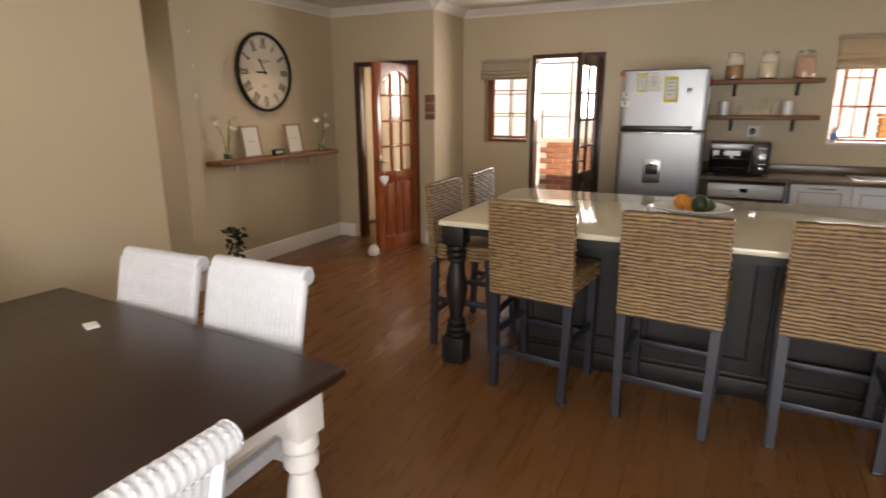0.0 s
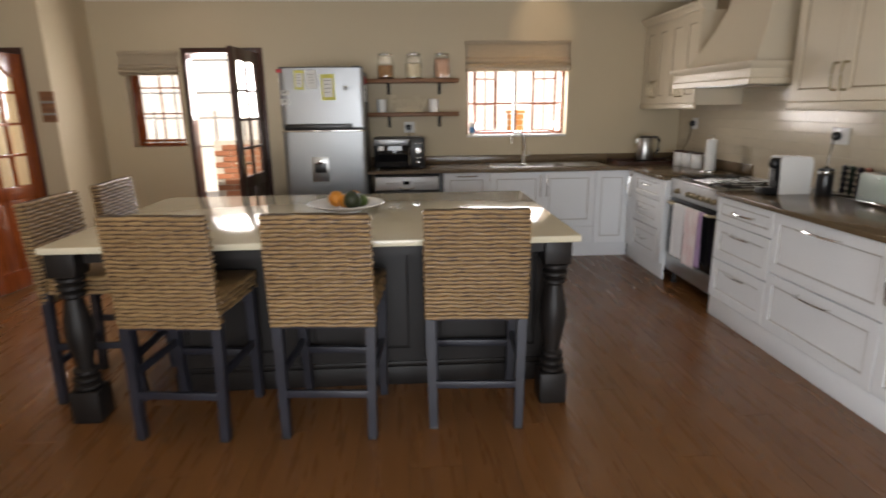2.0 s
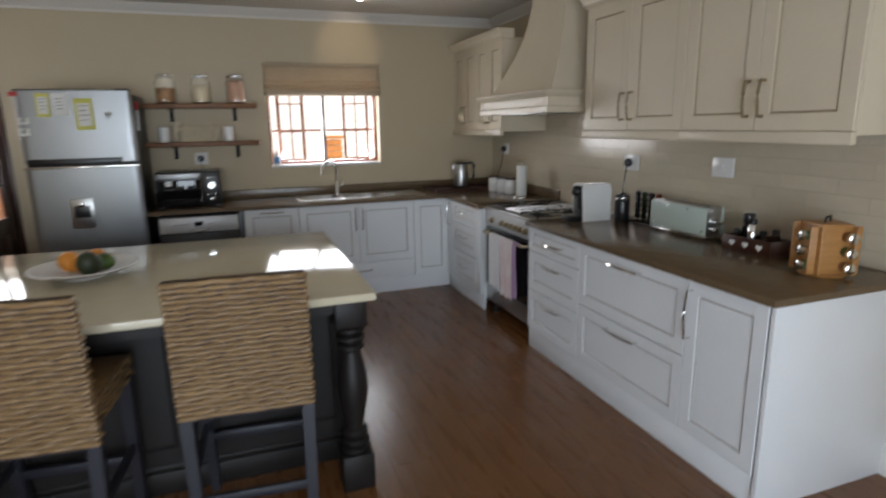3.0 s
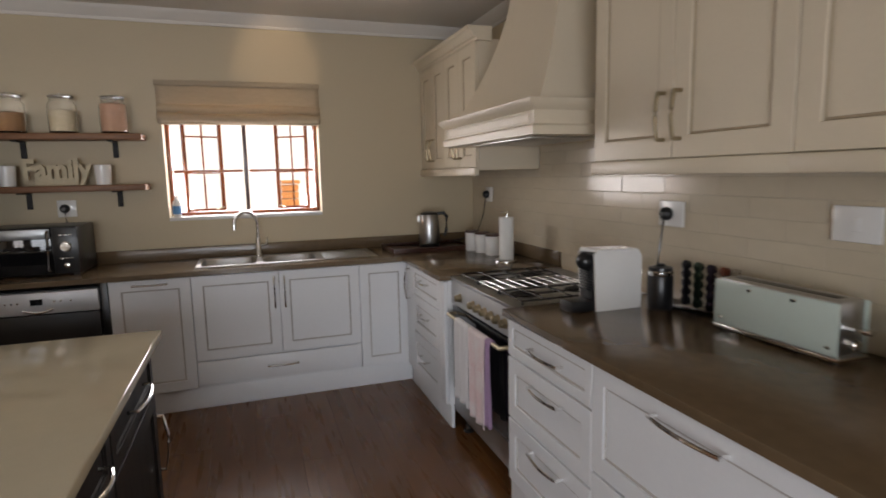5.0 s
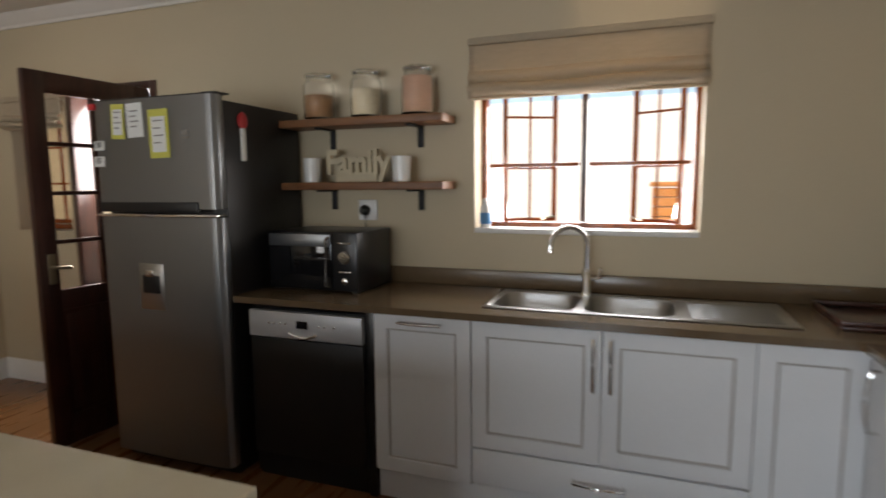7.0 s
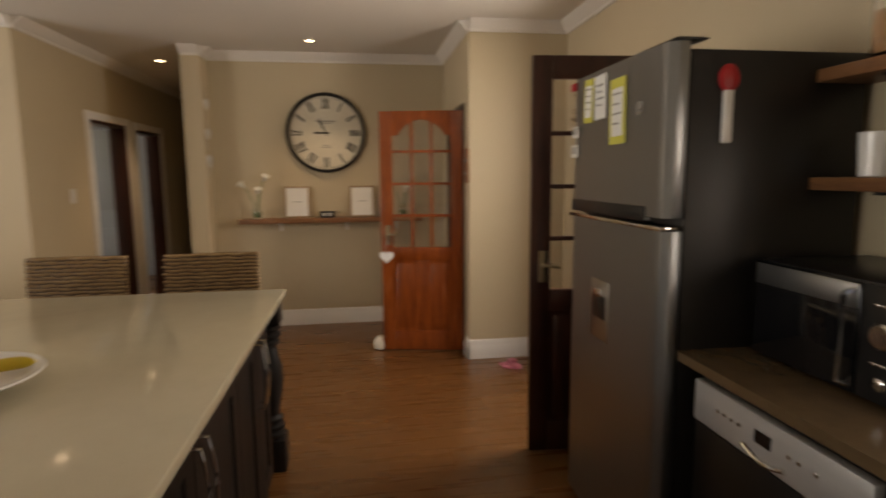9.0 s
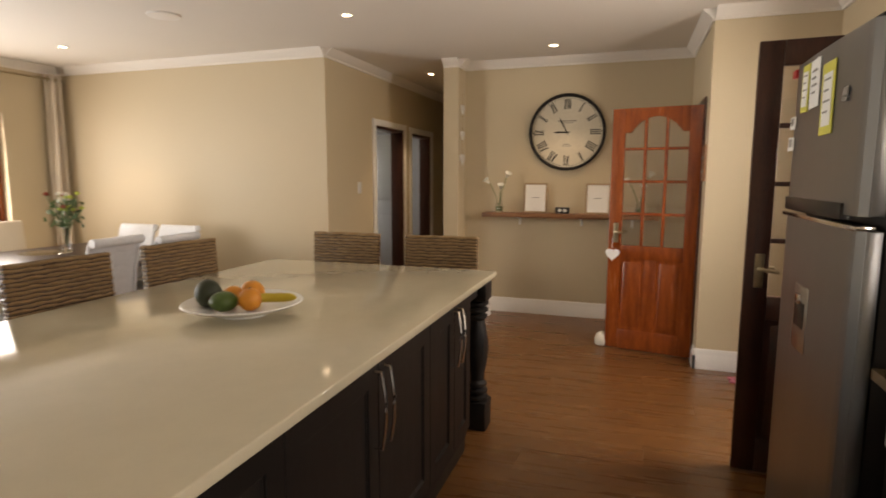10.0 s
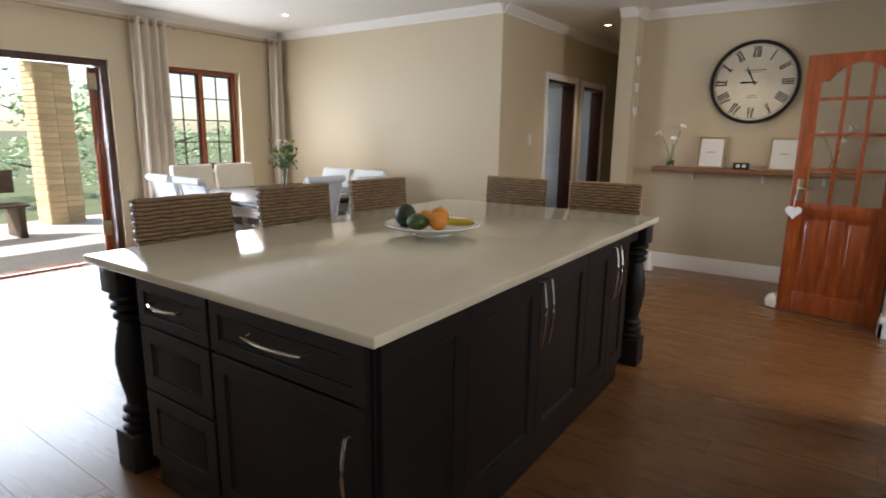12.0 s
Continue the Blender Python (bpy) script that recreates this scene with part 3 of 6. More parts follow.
def lever(parent, x, z, side):
    h = part("door_handle", Shape().box(x - 0.02, x + 0.02, side * 0.02, side * 0.03, z - 0.09, z + 0.07, 0.004)
             .tube([(x, side * 0.02, z), (x, side * 0.06, z), (x - 0.015, side * 0.066, z), (x - 0.075, side * 0.062, z - 0.008)], 0.009), BRASS, parent, "aged brass lever handle")
    return h


# glazed inner door standing open, with a white heart on its handle
d = tagged(thing("door_1", "red-brown wooden door with twelve panes, standing open", "door"), kind="structure")
part("door_frame", frame_rim(DA[0], DA[1], 0.0, DA[3], DOORWALL - 0.015, DOORWALL + 0.13, 0.05, sill=False), WOOD_DARK, d)
leaf = glazed_leaf(d, 0.67, 1.955, WOOD_RED)
leaf.matrix_basis = pose(-1.82, 6.975, 0, 0, 0, -101)
lever(leaf, 0.61, 0.98, -1)
lever(leaf, 0.61, 0.98, 1)


def heart_outline(size, n=26):
    return [(size * 0.0625 * 16 * math.sin(t) ** 3 / 2, size * 0.0625 * (13 * math.cos(t) - 5 * math.cos(2 * t) - 2 * math.cos(3 * t) - math.cos(4 * t)) / 2) for t in (2 * math.pi * i / n for i in range(n))]


def hanging_heart(m, label, size, drops=1, mat=CERAMIC):
    h = thing("hanging_heart", label, "decoration", m=m)
    for i in range(drops):
        s = Shape()
        s.prism(heart_outline(size), 0.02, Matrix.Translation((0, -0.01, -0.2 * i)))
        part("heart", s, mat, h)
    part("cord", Shape().tube([(0, 0, -0.2 * (drops - 1)), (0.002, 0, 0.0), (0, 0, 0.13)], 0.002, 5), PAPER, h)
    return h


hanging_heart(pose(-1.82, 6.975, 0, 0, 0, -101) @ pose(0.62, 0.078, 0.80), "white wooden heart hanging from the door handle", 0.11)
stop = thing("door_stop", "small round white doorstop by the open door", "door stop", m=pose(-1.98, 6.29, 0))
part("bag", Shape().lathe([(0.03, 0), (0.055, 0.01), (0.062, 0.05), (0.045, 0.095), (0.018, 0.115)], 16), CREAM_CLOTH, stop)

# back door, opened inwards beside the fridge
d = tagged(thing("door_2", "dark wooden half-glazed back door, standing open", "door"), kind="structure")
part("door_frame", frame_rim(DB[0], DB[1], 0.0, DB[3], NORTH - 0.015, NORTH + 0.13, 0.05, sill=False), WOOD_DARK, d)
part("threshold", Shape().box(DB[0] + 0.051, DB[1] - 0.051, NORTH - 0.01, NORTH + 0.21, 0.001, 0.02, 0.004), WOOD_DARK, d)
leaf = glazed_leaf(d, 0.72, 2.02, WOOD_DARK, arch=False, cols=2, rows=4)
leaf.matrix_basis = pose(-0.02, NORTH - 0.03, 0, 0, 0, -94.5)
lever(leaf, 0.66, 1.0, 1)
lever(leaf, 0.66, 1.0, -1)

# passage doorways
for n, hole in enumerate((D1, D2)):
    d = tagged(thing("door_%d" % (n + 4), "passage doorway with white architrave, door open", "door"), kind="structure")
    part("architrave", frame_rim(hole[0] - 0.07, hole[1] + 0.07, 0.0, hole[3] + 0.07, PASS_S + 0.001, PASS_S + 0.02, 0.07, sill=False), TRIM, d)
    part("jamb", frame_rim(hole[0], hole[1], 0.0, hole[3], PASS_S - 0.158, PASS_S - 0.001, 0.03, sill=False), WOOD_DARK, d)
    leaf = part("door_leaf", Shape().box(0, 0.04, -0.74, 0, 0.01, 1.96, 0.004).box(-0.006, 0.046, -0.62, -0.12, 1.1, 1.8, 0.008).box(-0.006, 0.046, -0.62, -0.12, 0.2, 0.9, 0.008), DOOR_GREY, d, m=pose(hole[1] - 0.075, PASS_S - 0.16, 0, 0, 0, -14))
    part("door_handle", Shape().tube([(-0.05, -0.68, 1.0), (-0.05, -0.57, 1.0)], 0.009), STEEL, leaf)
# Added fill lamp that brightens the bedrooms from an unseen, made-up opening.
lamp("bedroom_fill", "AREA", look((-3.8, 1.62, 1.53), (-3.8, 4, 1.2)), 12, DAY, size=(1.55, 1.1))

# ---- kitchen units ----
FX, FY, CZ = 3.61, 7.15, 0.90


def bar_handle(parent, a, b, out, r=0.006, bow=0.012, mat=CHROME):
    """A bowed bar handle between two fixing points, standing out."""
    a, b, out = Vector(a), Vector(b), Vector(out)
    pts = [a, a + out * 0.028]
    for i in range(1, 8):
        u = i / 8
        pts.append(a.lerp(b, u) + out * (0.028 + bow * math.sin(math.pi * u)))
    pts += [b + out * 0.028, b]
    return part("handle", Shape().tube(pts, r, 8), mat, parent, "bowed chrome handle")


def ring(s, x0, x1, z0, z1, rim, y0, y1, ch=0.002):
    """One closed rectangular frame with softened front edges, front at y0."""
    loops = []
    for inset, y in ((0, y1), (0, y0 + ch), (ch, y0), (rim - ch, y0), (rim, y0 + ch), (rim, y1)):
        loops.append([s.bm.verts.new(v) for v in ((x0 + inset, y, z0 + inset), (x1 - inset, y, z0 + inset), (x1 - inset, y, z1 - inset), (x0 + inset, y, z1 - inset))])
    for k in range(6):
        a, b = loops[k], loops[(k + 1) % 6]
        for i in range(4):
            s.bm.faces.new((a[i], a[(i + 1) % 4], b[(i + 1) % 4], b[i]))
    return s


def shaker(name, parent, width, height, mat, frame_w=0.062, thick=0.02, groove=None):
    """A panelled front in x, z, facing -y, lower left corner at the origin. Returns the part."""
    o = part(name, ring(Shape(), 0, width, 0, height, frame_w, 0, thick), mat, parent)
    a, c, e, f = frame_w, width - frame_w, frame_w, height - frame_w
    # Without its own groove colour, the bead gets the painted crease shade.
    part("bead", ring(Shape(), a, c, e, f, 0.009, 0.005, 0.015, 0.003), groove or GROOVE_SHADE, o, "fine moulding line")
    a, c, e, f = a - 0.003, c + 0.003, e - 0.003, f + 0.003
    part("panel", Shape().box(a + 0.012, c - 0.012, 0.009, 0.016, e + 0.012, f - 0.012), mat, o, smooth=False)
    return o


def plain_front(name, parent, width, height, mat):
    return part(name, Shape().box(0, width, 0, 0.02, 0, height, 0.003), mat, parent)


def cabinet(name, label, m, width, depth, z0, z1, fronts, mat, group, handle_mat=CHROME, groove=None, frame_w=0.062):
    """A carcass with its front in the plane y = 0 of its own, facing -y. fronts: (kind, x0, x1, z0, z1, handle)."""
    c = thing(name, label, "cabinet", group, m)
    part("carcass", Shape().box(0.001, width - 0.001, 0.022, depth, z0, z1), mat, c, smooth=False)
    for kind, x0, x1, f0, f1, handle in fronts:
        w_, h_ = x1 - x0 - 0.004, f1 - f0 - 0.004
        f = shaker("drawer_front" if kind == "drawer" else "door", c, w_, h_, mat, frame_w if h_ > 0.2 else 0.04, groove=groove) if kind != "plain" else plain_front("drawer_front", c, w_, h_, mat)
        f.matrix_basis = pose(x0 + 0.002, 0, f0 + 0.002)
        if handle:
            hx, hz, length, way = handle
            hx, hz = hx - x0 - 0.002, hz - f0 - 0.002
            a, b = ((hx - length / 2, 0, hz), (hx + length / 2, 0, hz)) if way == "h" else ((hx, 0, hz - length / 2), (hx, 0, hz + length / 2))
            bar_handle(f, a, b, (0, -1, 0), mat=handle_mat)
    return c


def plinth(name, m, width, mat, h=0.14):
    p = thing(name, "white painted kitchen plinth", "plinth", m=m)
    part("board", Shape().box(0, width, 0.012, 0.03, 0.001, h, 0.002), mat, p)


KG = "kitchen base units"
NORTHROW = pose(0, FY, 0)
D = NORTH - FY - 0.003
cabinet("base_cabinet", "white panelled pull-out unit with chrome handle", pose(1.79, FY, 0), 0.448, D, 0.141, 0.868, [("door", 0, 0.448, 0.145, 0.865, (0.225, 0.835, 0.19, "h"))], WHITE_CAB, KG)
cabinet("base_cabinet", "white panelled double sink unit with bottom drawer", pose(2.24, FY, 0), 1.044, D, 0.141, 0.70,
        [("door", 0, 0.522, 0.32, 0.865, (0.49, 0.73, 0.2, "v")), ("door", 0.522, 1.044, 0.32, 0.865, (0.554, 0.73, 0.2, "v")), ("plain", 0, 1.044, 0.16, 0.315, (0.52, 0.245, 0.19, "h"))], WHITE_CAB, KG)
cabinet("base_cabinet", "narrow white panelled corner panel unit", pose(3.284, FY, 0), 0.345, D, 0.141, 0.868, [("door", 0, 0.342, 0.145, 0.865, None)], WHITE_CAB, KG)
plinth("plinth", pose(1.79, FY + 0.02, 0), 3.65 - 1.79, WHITE_CAB)


def east(y):
    """Own x runs from y downwards (north to south), front faces west."""
    return pose(FX, y, 0, 0, 0, -90)


DE = EAST - FX - 0.003
cabinet("base_cabinet", "narrow white filler unit with upright handle", east(7.148), 0.168, DE, 0.141, 0.868, [("plain", 0.02, 0.168, 0.145, 0.865, (0.11, 0.73, 0.2, "v"))], WHITE_CAB, KG)
cabinet("base_cabinet", "white three-drawer unit beside the cooker", east(6.98), 0.65, DE, 0.141, 0.868,
        [("drawer", 0, 0.55, 0.68, 0.865, (0.275, 0.79, 0.15, "h")), ("drawer", 0, 0.55, 0.43, 0.675, (0.275, 0.57, 0.15, "h")), ("drawer", 0, 0.55, 0.145, 0.425, (0.275, 0.30, 0.15, "h")), ("plain", 0.55, 0.648, 0.145, 0.865, None)], WHITE_CAB, KG)
cabinet("base_cabinet", "white three-drawer unit beside the oven", east(5.51), 0.615, DE, 0.141, 0.868,
        [("drawer", 0, 0.615, 0.70, 0.865, (0.33, 0.785, 0.215, "h")), ("drawer", 0, 0.615, 0.43, 0.695, (0.33, 0.635, 0.215, "h")), ("drawer", 0, 0.615, 0.145, 0.425, (0.33, 0.365, 0.215, "h"))], WHITE_CAB, KG)
cabinet("base_cabinet", "wide white unit with two deep drawers", east(4.895), 0.855, DE, 0.141, 0.868,
        [("drawer", 0, 0.855, 0.50, 0.865, (0.42, 0.81, 0.24, "h")), ("drawer", 0, 0.855, 0.145, 0.495, (0.42, 0.445, 0.24, "h"))], WHITE_CAB, KG)
cabinet("base_cabinet", "white end unit with upright bowed handle", east(4.04), 0.44, DE, 0.141, 0.868, [("door", 0, 0.41, 0.145, 0.865, (0.028, 0.71, 0.22, "v"))], WHITE_CAB, KG)
part("end_panel", Shape().box(FX - 0.002, EAST - 0.003, 3.60, 3.62, 0.001, 0.868, 0.002), WHITE_CAB)
tagged(bpy.data.objects["end_panel"], "plain white end panel of the kitchen run", "cabinet panel")
plinth("plinth", east(7.15) @ pose(0, 0.02, 0), 0.82, WHITE_CAB)
plinth("plinth", east(5.51) @ pose(0, 0.0, 0), 1.885, WHITE_CAB)

# worktops with upstands
wt = thing("worktop", "polished taupe stone worktop round the sink and cooker", "worktop")
HX, HY = (2.285, 3.03), (7.265, 7.615)
for x0, x1, y0, y1 in ((1.02, HX[0], 7.12, NORTH - 0.003), (HX[1], EAST - 0.004, 7.12, NORTH - 0.003), (*HX, 7.12, HY[0]), (*HX, HY[1], NORTH - 0.003)):
    part("slab", Shape().box(x0, x1, y0, y1, 0.87, CZ), STONE, wt, smooth=False)
top2 = Shape().box(3.58, EAST - 0.004, 6.329, 7.119, 0.8702, CZ - 0.0002, 0.004)
top3 = Shape().box(3.58, EAST - 0.004, 3.585, 5.508, 0.87, CZ, 0.004)
part("slab", top2, STONE, wt)
part("slab", top3, STONE, wt)
part("upstand", Shape().box(1.02, EAST - 0.024, NORTH - 0.022, NORTH - 0.002, CZ + 0.0005, CZ + 0.085, 0.003), STONE, wt)
part("upstand", Shape().box(EAST - 0.022, EAST - 0.002, 6.329, NORTH - 0.023, CZ + 0.0005, CZ + 0.085, 0.003), STONE, wt)

# sink
sk = thing("sink", "stainless steel double bowl sink with drainer", "sink")
s = Shape()
SX0, SX1, SY0, SY1 = 2.26, 3.44, 7.24, 7.66


def bowl(s, x0, x1, y0, y1, z, depth, n=32):
    """A rounded bowl let down from z."""
    rings = []
    cx, cy, hx, hy = (x0 + x1) / 2, (y0 + y1) / 2, (x1 - x0) / 2, (y1 - y0) / 2
    for k, (f, dz) in enumerate(((1.015, 0.0), (0.985, -0.001), (0.96, -0.012), (0.92, -depth * 0.8), (0.82, -depth), (0.1, -depth - 0.004))):
        ring = []
        for i in range(n):
            a = 2 * math.pi * i / n
            c, q = math.cos(a), math.sin(a)
            e = 20 if k == 0 else 5
            r = (abs(c) ** e + abs(q) ** e) ** (-1 / e)
            ring.append(s.bm.verts.new((cx + hx * f * c * r, cy + hy * f * q * r, z + dz)))
        rings.append(ring)
    for a, b in zip(rings, rings[1:]):
        for i in range(n):
            s.bm.faces.new((a[i], a[(i + 1) % n], b[(i + 1) % n], b[i]))
    s.bm.faces.new(rings[-1])


part("rim", Shape().box(SX0, SX1, SY0, SY0 + 0.03, CZ + 0.001, CZ + 0.007, 0.003).box(SX0, SX1, SY1 - 0.05, SY1, CZ + 0.001, CZ + 0.007, 0.003)
     .box(SX0, SX0 + 0.03, SY0 + 0.03, SY1 - 0.05, CZ + 0.001, CZ + 0.0068, 0.003).box(2.635, 2.675, SY0 + 0.03, SY1 - 0.05, CZ + 0.001, CZ + 0.0068, 0.003), STEEL, sk)
for x0, x1 in ((2.285, 2.64), (2.67, 3.03)):
    s = Shape()
    bowl(s, x0, x1, SY0 + 0.025, SY1 - 0.045, CZ + 0.0066, 0.15)
    part("basin", s, STEEL, sk)
    part("basin_floor", Shape().lathe([(0.03, CZ - 0.152), (0.034, CZ - 0.144), (0.02, CZ - 0.143)], 16, Matrix.Translation(((x0 + x1) / 2, (SY0 + SY1) / 2, 0.001))), CHROME, sk)
drainer = part("drainer", Shape().box(3.03, SX1, SY0 + 0.03, SY1 - 0.05, CZ + 0.001, CZ + 0.004), STEEL, sk)
rib_me = Shape().box(3.08, SX1 - 0.05, 0, 0.01, CZ + 0.003, CZ + 0.0075, 0.0015).mesh("rib")
for i in range(9):
    part("rib", rib_me, STEEL, drainer, m=Matrix.Translation((0, SY0 + 0.05 + i * 0.033, 0)))
tp = thing("tap", "tall chrome swan-neck mixer tap", "tap", m=pose(2.655, 7.60, CZ))
pts = [(0, 0, 0.0), (0, 0, 0.24)] + [(-0.075 + 0.075 * math.cos(a), -0.075 * 0.7 + 0.075 * 0.7 * math.cos(a), 0.24 + 0.085 * math.sin(a)) for a in (math.pi * i / 10 for i in range(1, 11))] + [(-0.152, -0.107, 0.21)]
part("spout", Shape().tube(pts, 0.012, 10), CHROME, tp)
part("body", Shape().lathe([(0.026, 0.007), (0.026, 0.02), (0.02, 0.03), (0.02, 0.12), (0.015, 0.135)], 16), CHROME, tp)
part("lever", Shape().tube([(0.015, 0, 0.085), (0.055, 0, 0.09), (0.06, 0, 0.14)], 0.008), CHROME, tp)

# upper units
UX = 3.925


def upper(y, label, width, doors, end=False):
    c = thing("wall_cabinet", label, "cabinet", "wall units", pose(UX, y, -0.02, 0, 0, -90))
    d_ = EAST - UX - 0.003
    part("carcass", Shape().box(0, width, 0.022, d_, 1.50, 2.27, 0.002), CREAM_CAB, c)
    part("light_rail", Shape().box(-0.004, width + 0.004, -0.012, 0.02, 1.465, 1.515, 0.006), CREAM_CAB, c)
    part("cornice", Shape().prism([(0, 2.255), (0.0, 2.27), (-0.02, 2.275), (-0.03, 2.30), (-0.052, 2.315), (-0.056, 2.335), (0.1, 2.335), (0.1, 2.255)], width + 0.06, pose(-0.03, 0, 0, 0, 0, 90) @ Matrix.Diagonal((1, -1, 1, 1))), CREAM_CAB, c)
    n = len(doors)
    for i, handle in enumerate(doors):
        w_ = width / n
        f = shaker("door", c, w_ - 0.004, 0.735, CREAM_CAB, 0.07, groove=GLAZE)
        f.matrix_basis = pose(i * w_ + 0.002, 0, 1.518)
        if handle:
            hx = w_ - 0.04 if handle == "r" else 0.035
            bar_handle(f, (hx, 0, 0.06), (hx, 0, 0.21), (0, -1, 0), 0.007, 0.01, BRASS)
    return c


upper(7.735, "cream panelled wall cabinet beside the window", 1.13, ("r", "l", "r", "l"))
upper(5.37, "cream panelled double wall cabinet", 0.87, ("r", "l"))
upper(4.50, "cream panelled double end wall cabinet", 0.87, ("r", "l"))

# cooker hood: mantel and swept chimney
hd = thing("cooker_hood", "cream painted mantel cooker hood with swept sides", "cooker hood", m=pose(0, 0, -0.04))
HY0, HY1, HX0 = 5.505, 6.62, 3.725
sec = [(0.0, 1.655), (0.0, 1.69), (0.012, 1.70), (0.012, 1.755), (0.0, 1.765), (-0.02, 1.785), (-0.026, 1.80)]
s = Shape()
rings = []
for o, z in sec + [(0.05, 1.802)]:
    rings.append([s.bm.verts.new(v) for v in ((EAST - 0.002, HY0 + o, z), (HX0 + o, HY0 + o, z), (HX0 + o, HY1 - o, z), (EAST - 0.002, HY1 - o, z))])
for a, b in zip(rings, rings[1:]):
    for i in range(3):
        s.bm.faces.new((a[i], a[i + 1], b[i + 1], b[i]))
part("mantel", s, CREAM_CAB, hd)
s = Shape()
rings = []
for i in range(13):
    u = i / 12
    f = (1 - u) ** 2.2
    z = 1.802 + (TOP + 0.037 - 1.802) * u
    a0, a1, b0 = 5.66 - 0.11 * f, 6.12 + 0.42 * f, 3.95 - 0.17 * f
    rings.append([s.bm.verts.new(v) for v in ((EAST - 0.002, a0, z), (b0, a0, z), (b0, a1, z), (EAST - 0.002, a1, z))])
for a, b in zip(rings, rings[1:]):
    for i in range(3):
        s.bm.faces.new((a[i], a[i + 1], b[i + 1], b[i]))
part("chimney", s, CREAM_CAB, hd)
part("front_panel", ring(Shape(), 0.05, HY1 - HY0 - 0.05, 1.702, 1.753, 0.008, -0.004, 0.012), CREAM_CAB, hd, "fine moulded frame", pose(HX0 + 0.012, HY1, 0, 0, 0, -90))
part("underside", Shape().box(HX0 + 0.015, EAST - 0.003, HY0 + 0.015, HY1 - 0.015, 1.66, 1.675), CREAM_CAB, hd)
part("filter", Shape().box(3.82, 4.20, 5.70, 6.40, 1.651, 1.661, 0.003), STEEL, hd, "brushed steel filter panel")

# cooker
ck = thing("cooker", "stainless steel freestanding gas cooker with black oven door", "cooker")
CY0, CY1, CX = 5.515, 6.325, 3.65
part("body", Shape().box(CX + 0.03, EAST - 0.004, CY0, CY1, 0.10, 0.875), STEEL, ck)
part("hob", Shape().box(CX - 0.005, EAST - 0.03, CY0 + 0.002, CY1 - 0.002, 0.876, 0.895, 0.005), STEEL, ck)
part("control_panel", Shape().box(CX, CX + 0.03, CY0 + 0.003, CY1 - 0.003, 0.745, 0.875, 0.004), SATIN, ck)
part("oven_door", Shape().box(CX + 0.002, CX + 0.03, CY0 + 0.01, CY1 - 0.01, 0.255, 0.735, 0.005), BLACK_GLASS, ck, "black glass oven door")
part("drawer", Shape().box(CX + 0.006, CX + 0.03, CY0 + 0.01, CY1 - 0.01, 0.12, 0.248, 0.004), STEEL, ck)
part("door_bar", Shape().tube([(CX, CY0 + 0.07, 0.70), (CX - 0.045, CY0 + 0.075, 0.70), (CX - 0.045, CY1 - 0.075, 0.70), (CX, CY1 - 0.07, 0.70)], 0.011, 10), BRASS, ck)
for i, y in enumerate((5.62, 5.695, 5.77, 5.845, 5.92, 5.995, 6.18)):
    part("knob", Shape().lathe([(0.024, 0), (0.024, 0.006), (0.02, 0.01), (0.018, 0.03), (0.012, 0.034)], 14, pose(CX, y, 0.80, 0, -90, 0)), BRASS, ck)
for y in (CY0 + 0.06, CY1 - 0.06):
    for x in (CX + 0.07, EAST - 0.08):
        part("foot", Shape().lathe([(0.03, 0), (0.03, 0.01), (0.018, 0.02), (0.018, 0.101)], 12, Matrix.Translation((x, y, 0.0))), BLACK, ck)
burners = [(3.80, 5.73, 0.05), (3.80, 6.17, 0.045), (4.08, 5.73, 0.04), (4.08, 6.17, 0.05), (3.94, 5.95, 0.06)]
for bx, by, r in burners:
    part("burner", Shape().lathe([(r + 0.02, 0.8955), (r + 0.018, 0.899), (r, 0.901), (r, 0.905), (r * 0.5, 0.906)], 20, Matrix.Translation((bx, by, 0))), IRON, ck, "black iron burner")
for k in range(3):
    a0 = CY0 + 0.035 + k * 0.25
    a1 = a0 + 0.235
    steel = k == 1
    metal, girth = (STEEL, 0.0027) if steel else (IRON, 0.0045)
    grid = part("pan_grid", Shape().tube([(3.70, a0, 0.911), (3.70, a1, 0.911), (4.17, a1, 0.911), (4.17, a0, 0.911), (3.70, a0, 0.911)], girth, 6), metal, ck, "bright wire pan support" if steel else "black iron pan support")
    for x in [3.735 + 0.057 * i for i in range(8)] if steel else (3.80, 3.94, 4.08):
        part("rod", Shape().tube([(x, a0, 0.914), (x, a1, 0.914)], girth, 6), metal, grid)
    part("rod", Shape().tube([(3.70, (a0 + a1) / 2, 0.9105), (4.17, (a0 + a1) / 2, 0.9105)], girth, 6), IRON, grid)
    for x in (3.70, 4.17):
        for y in (a0 + 0.004, a1 - 0.004):
            part("foot", Shape().lathe([(0.006, 0.8952), (0.005, 0.911)], 8, Matrix.Translation((x, y, 0))), IRON, grid)


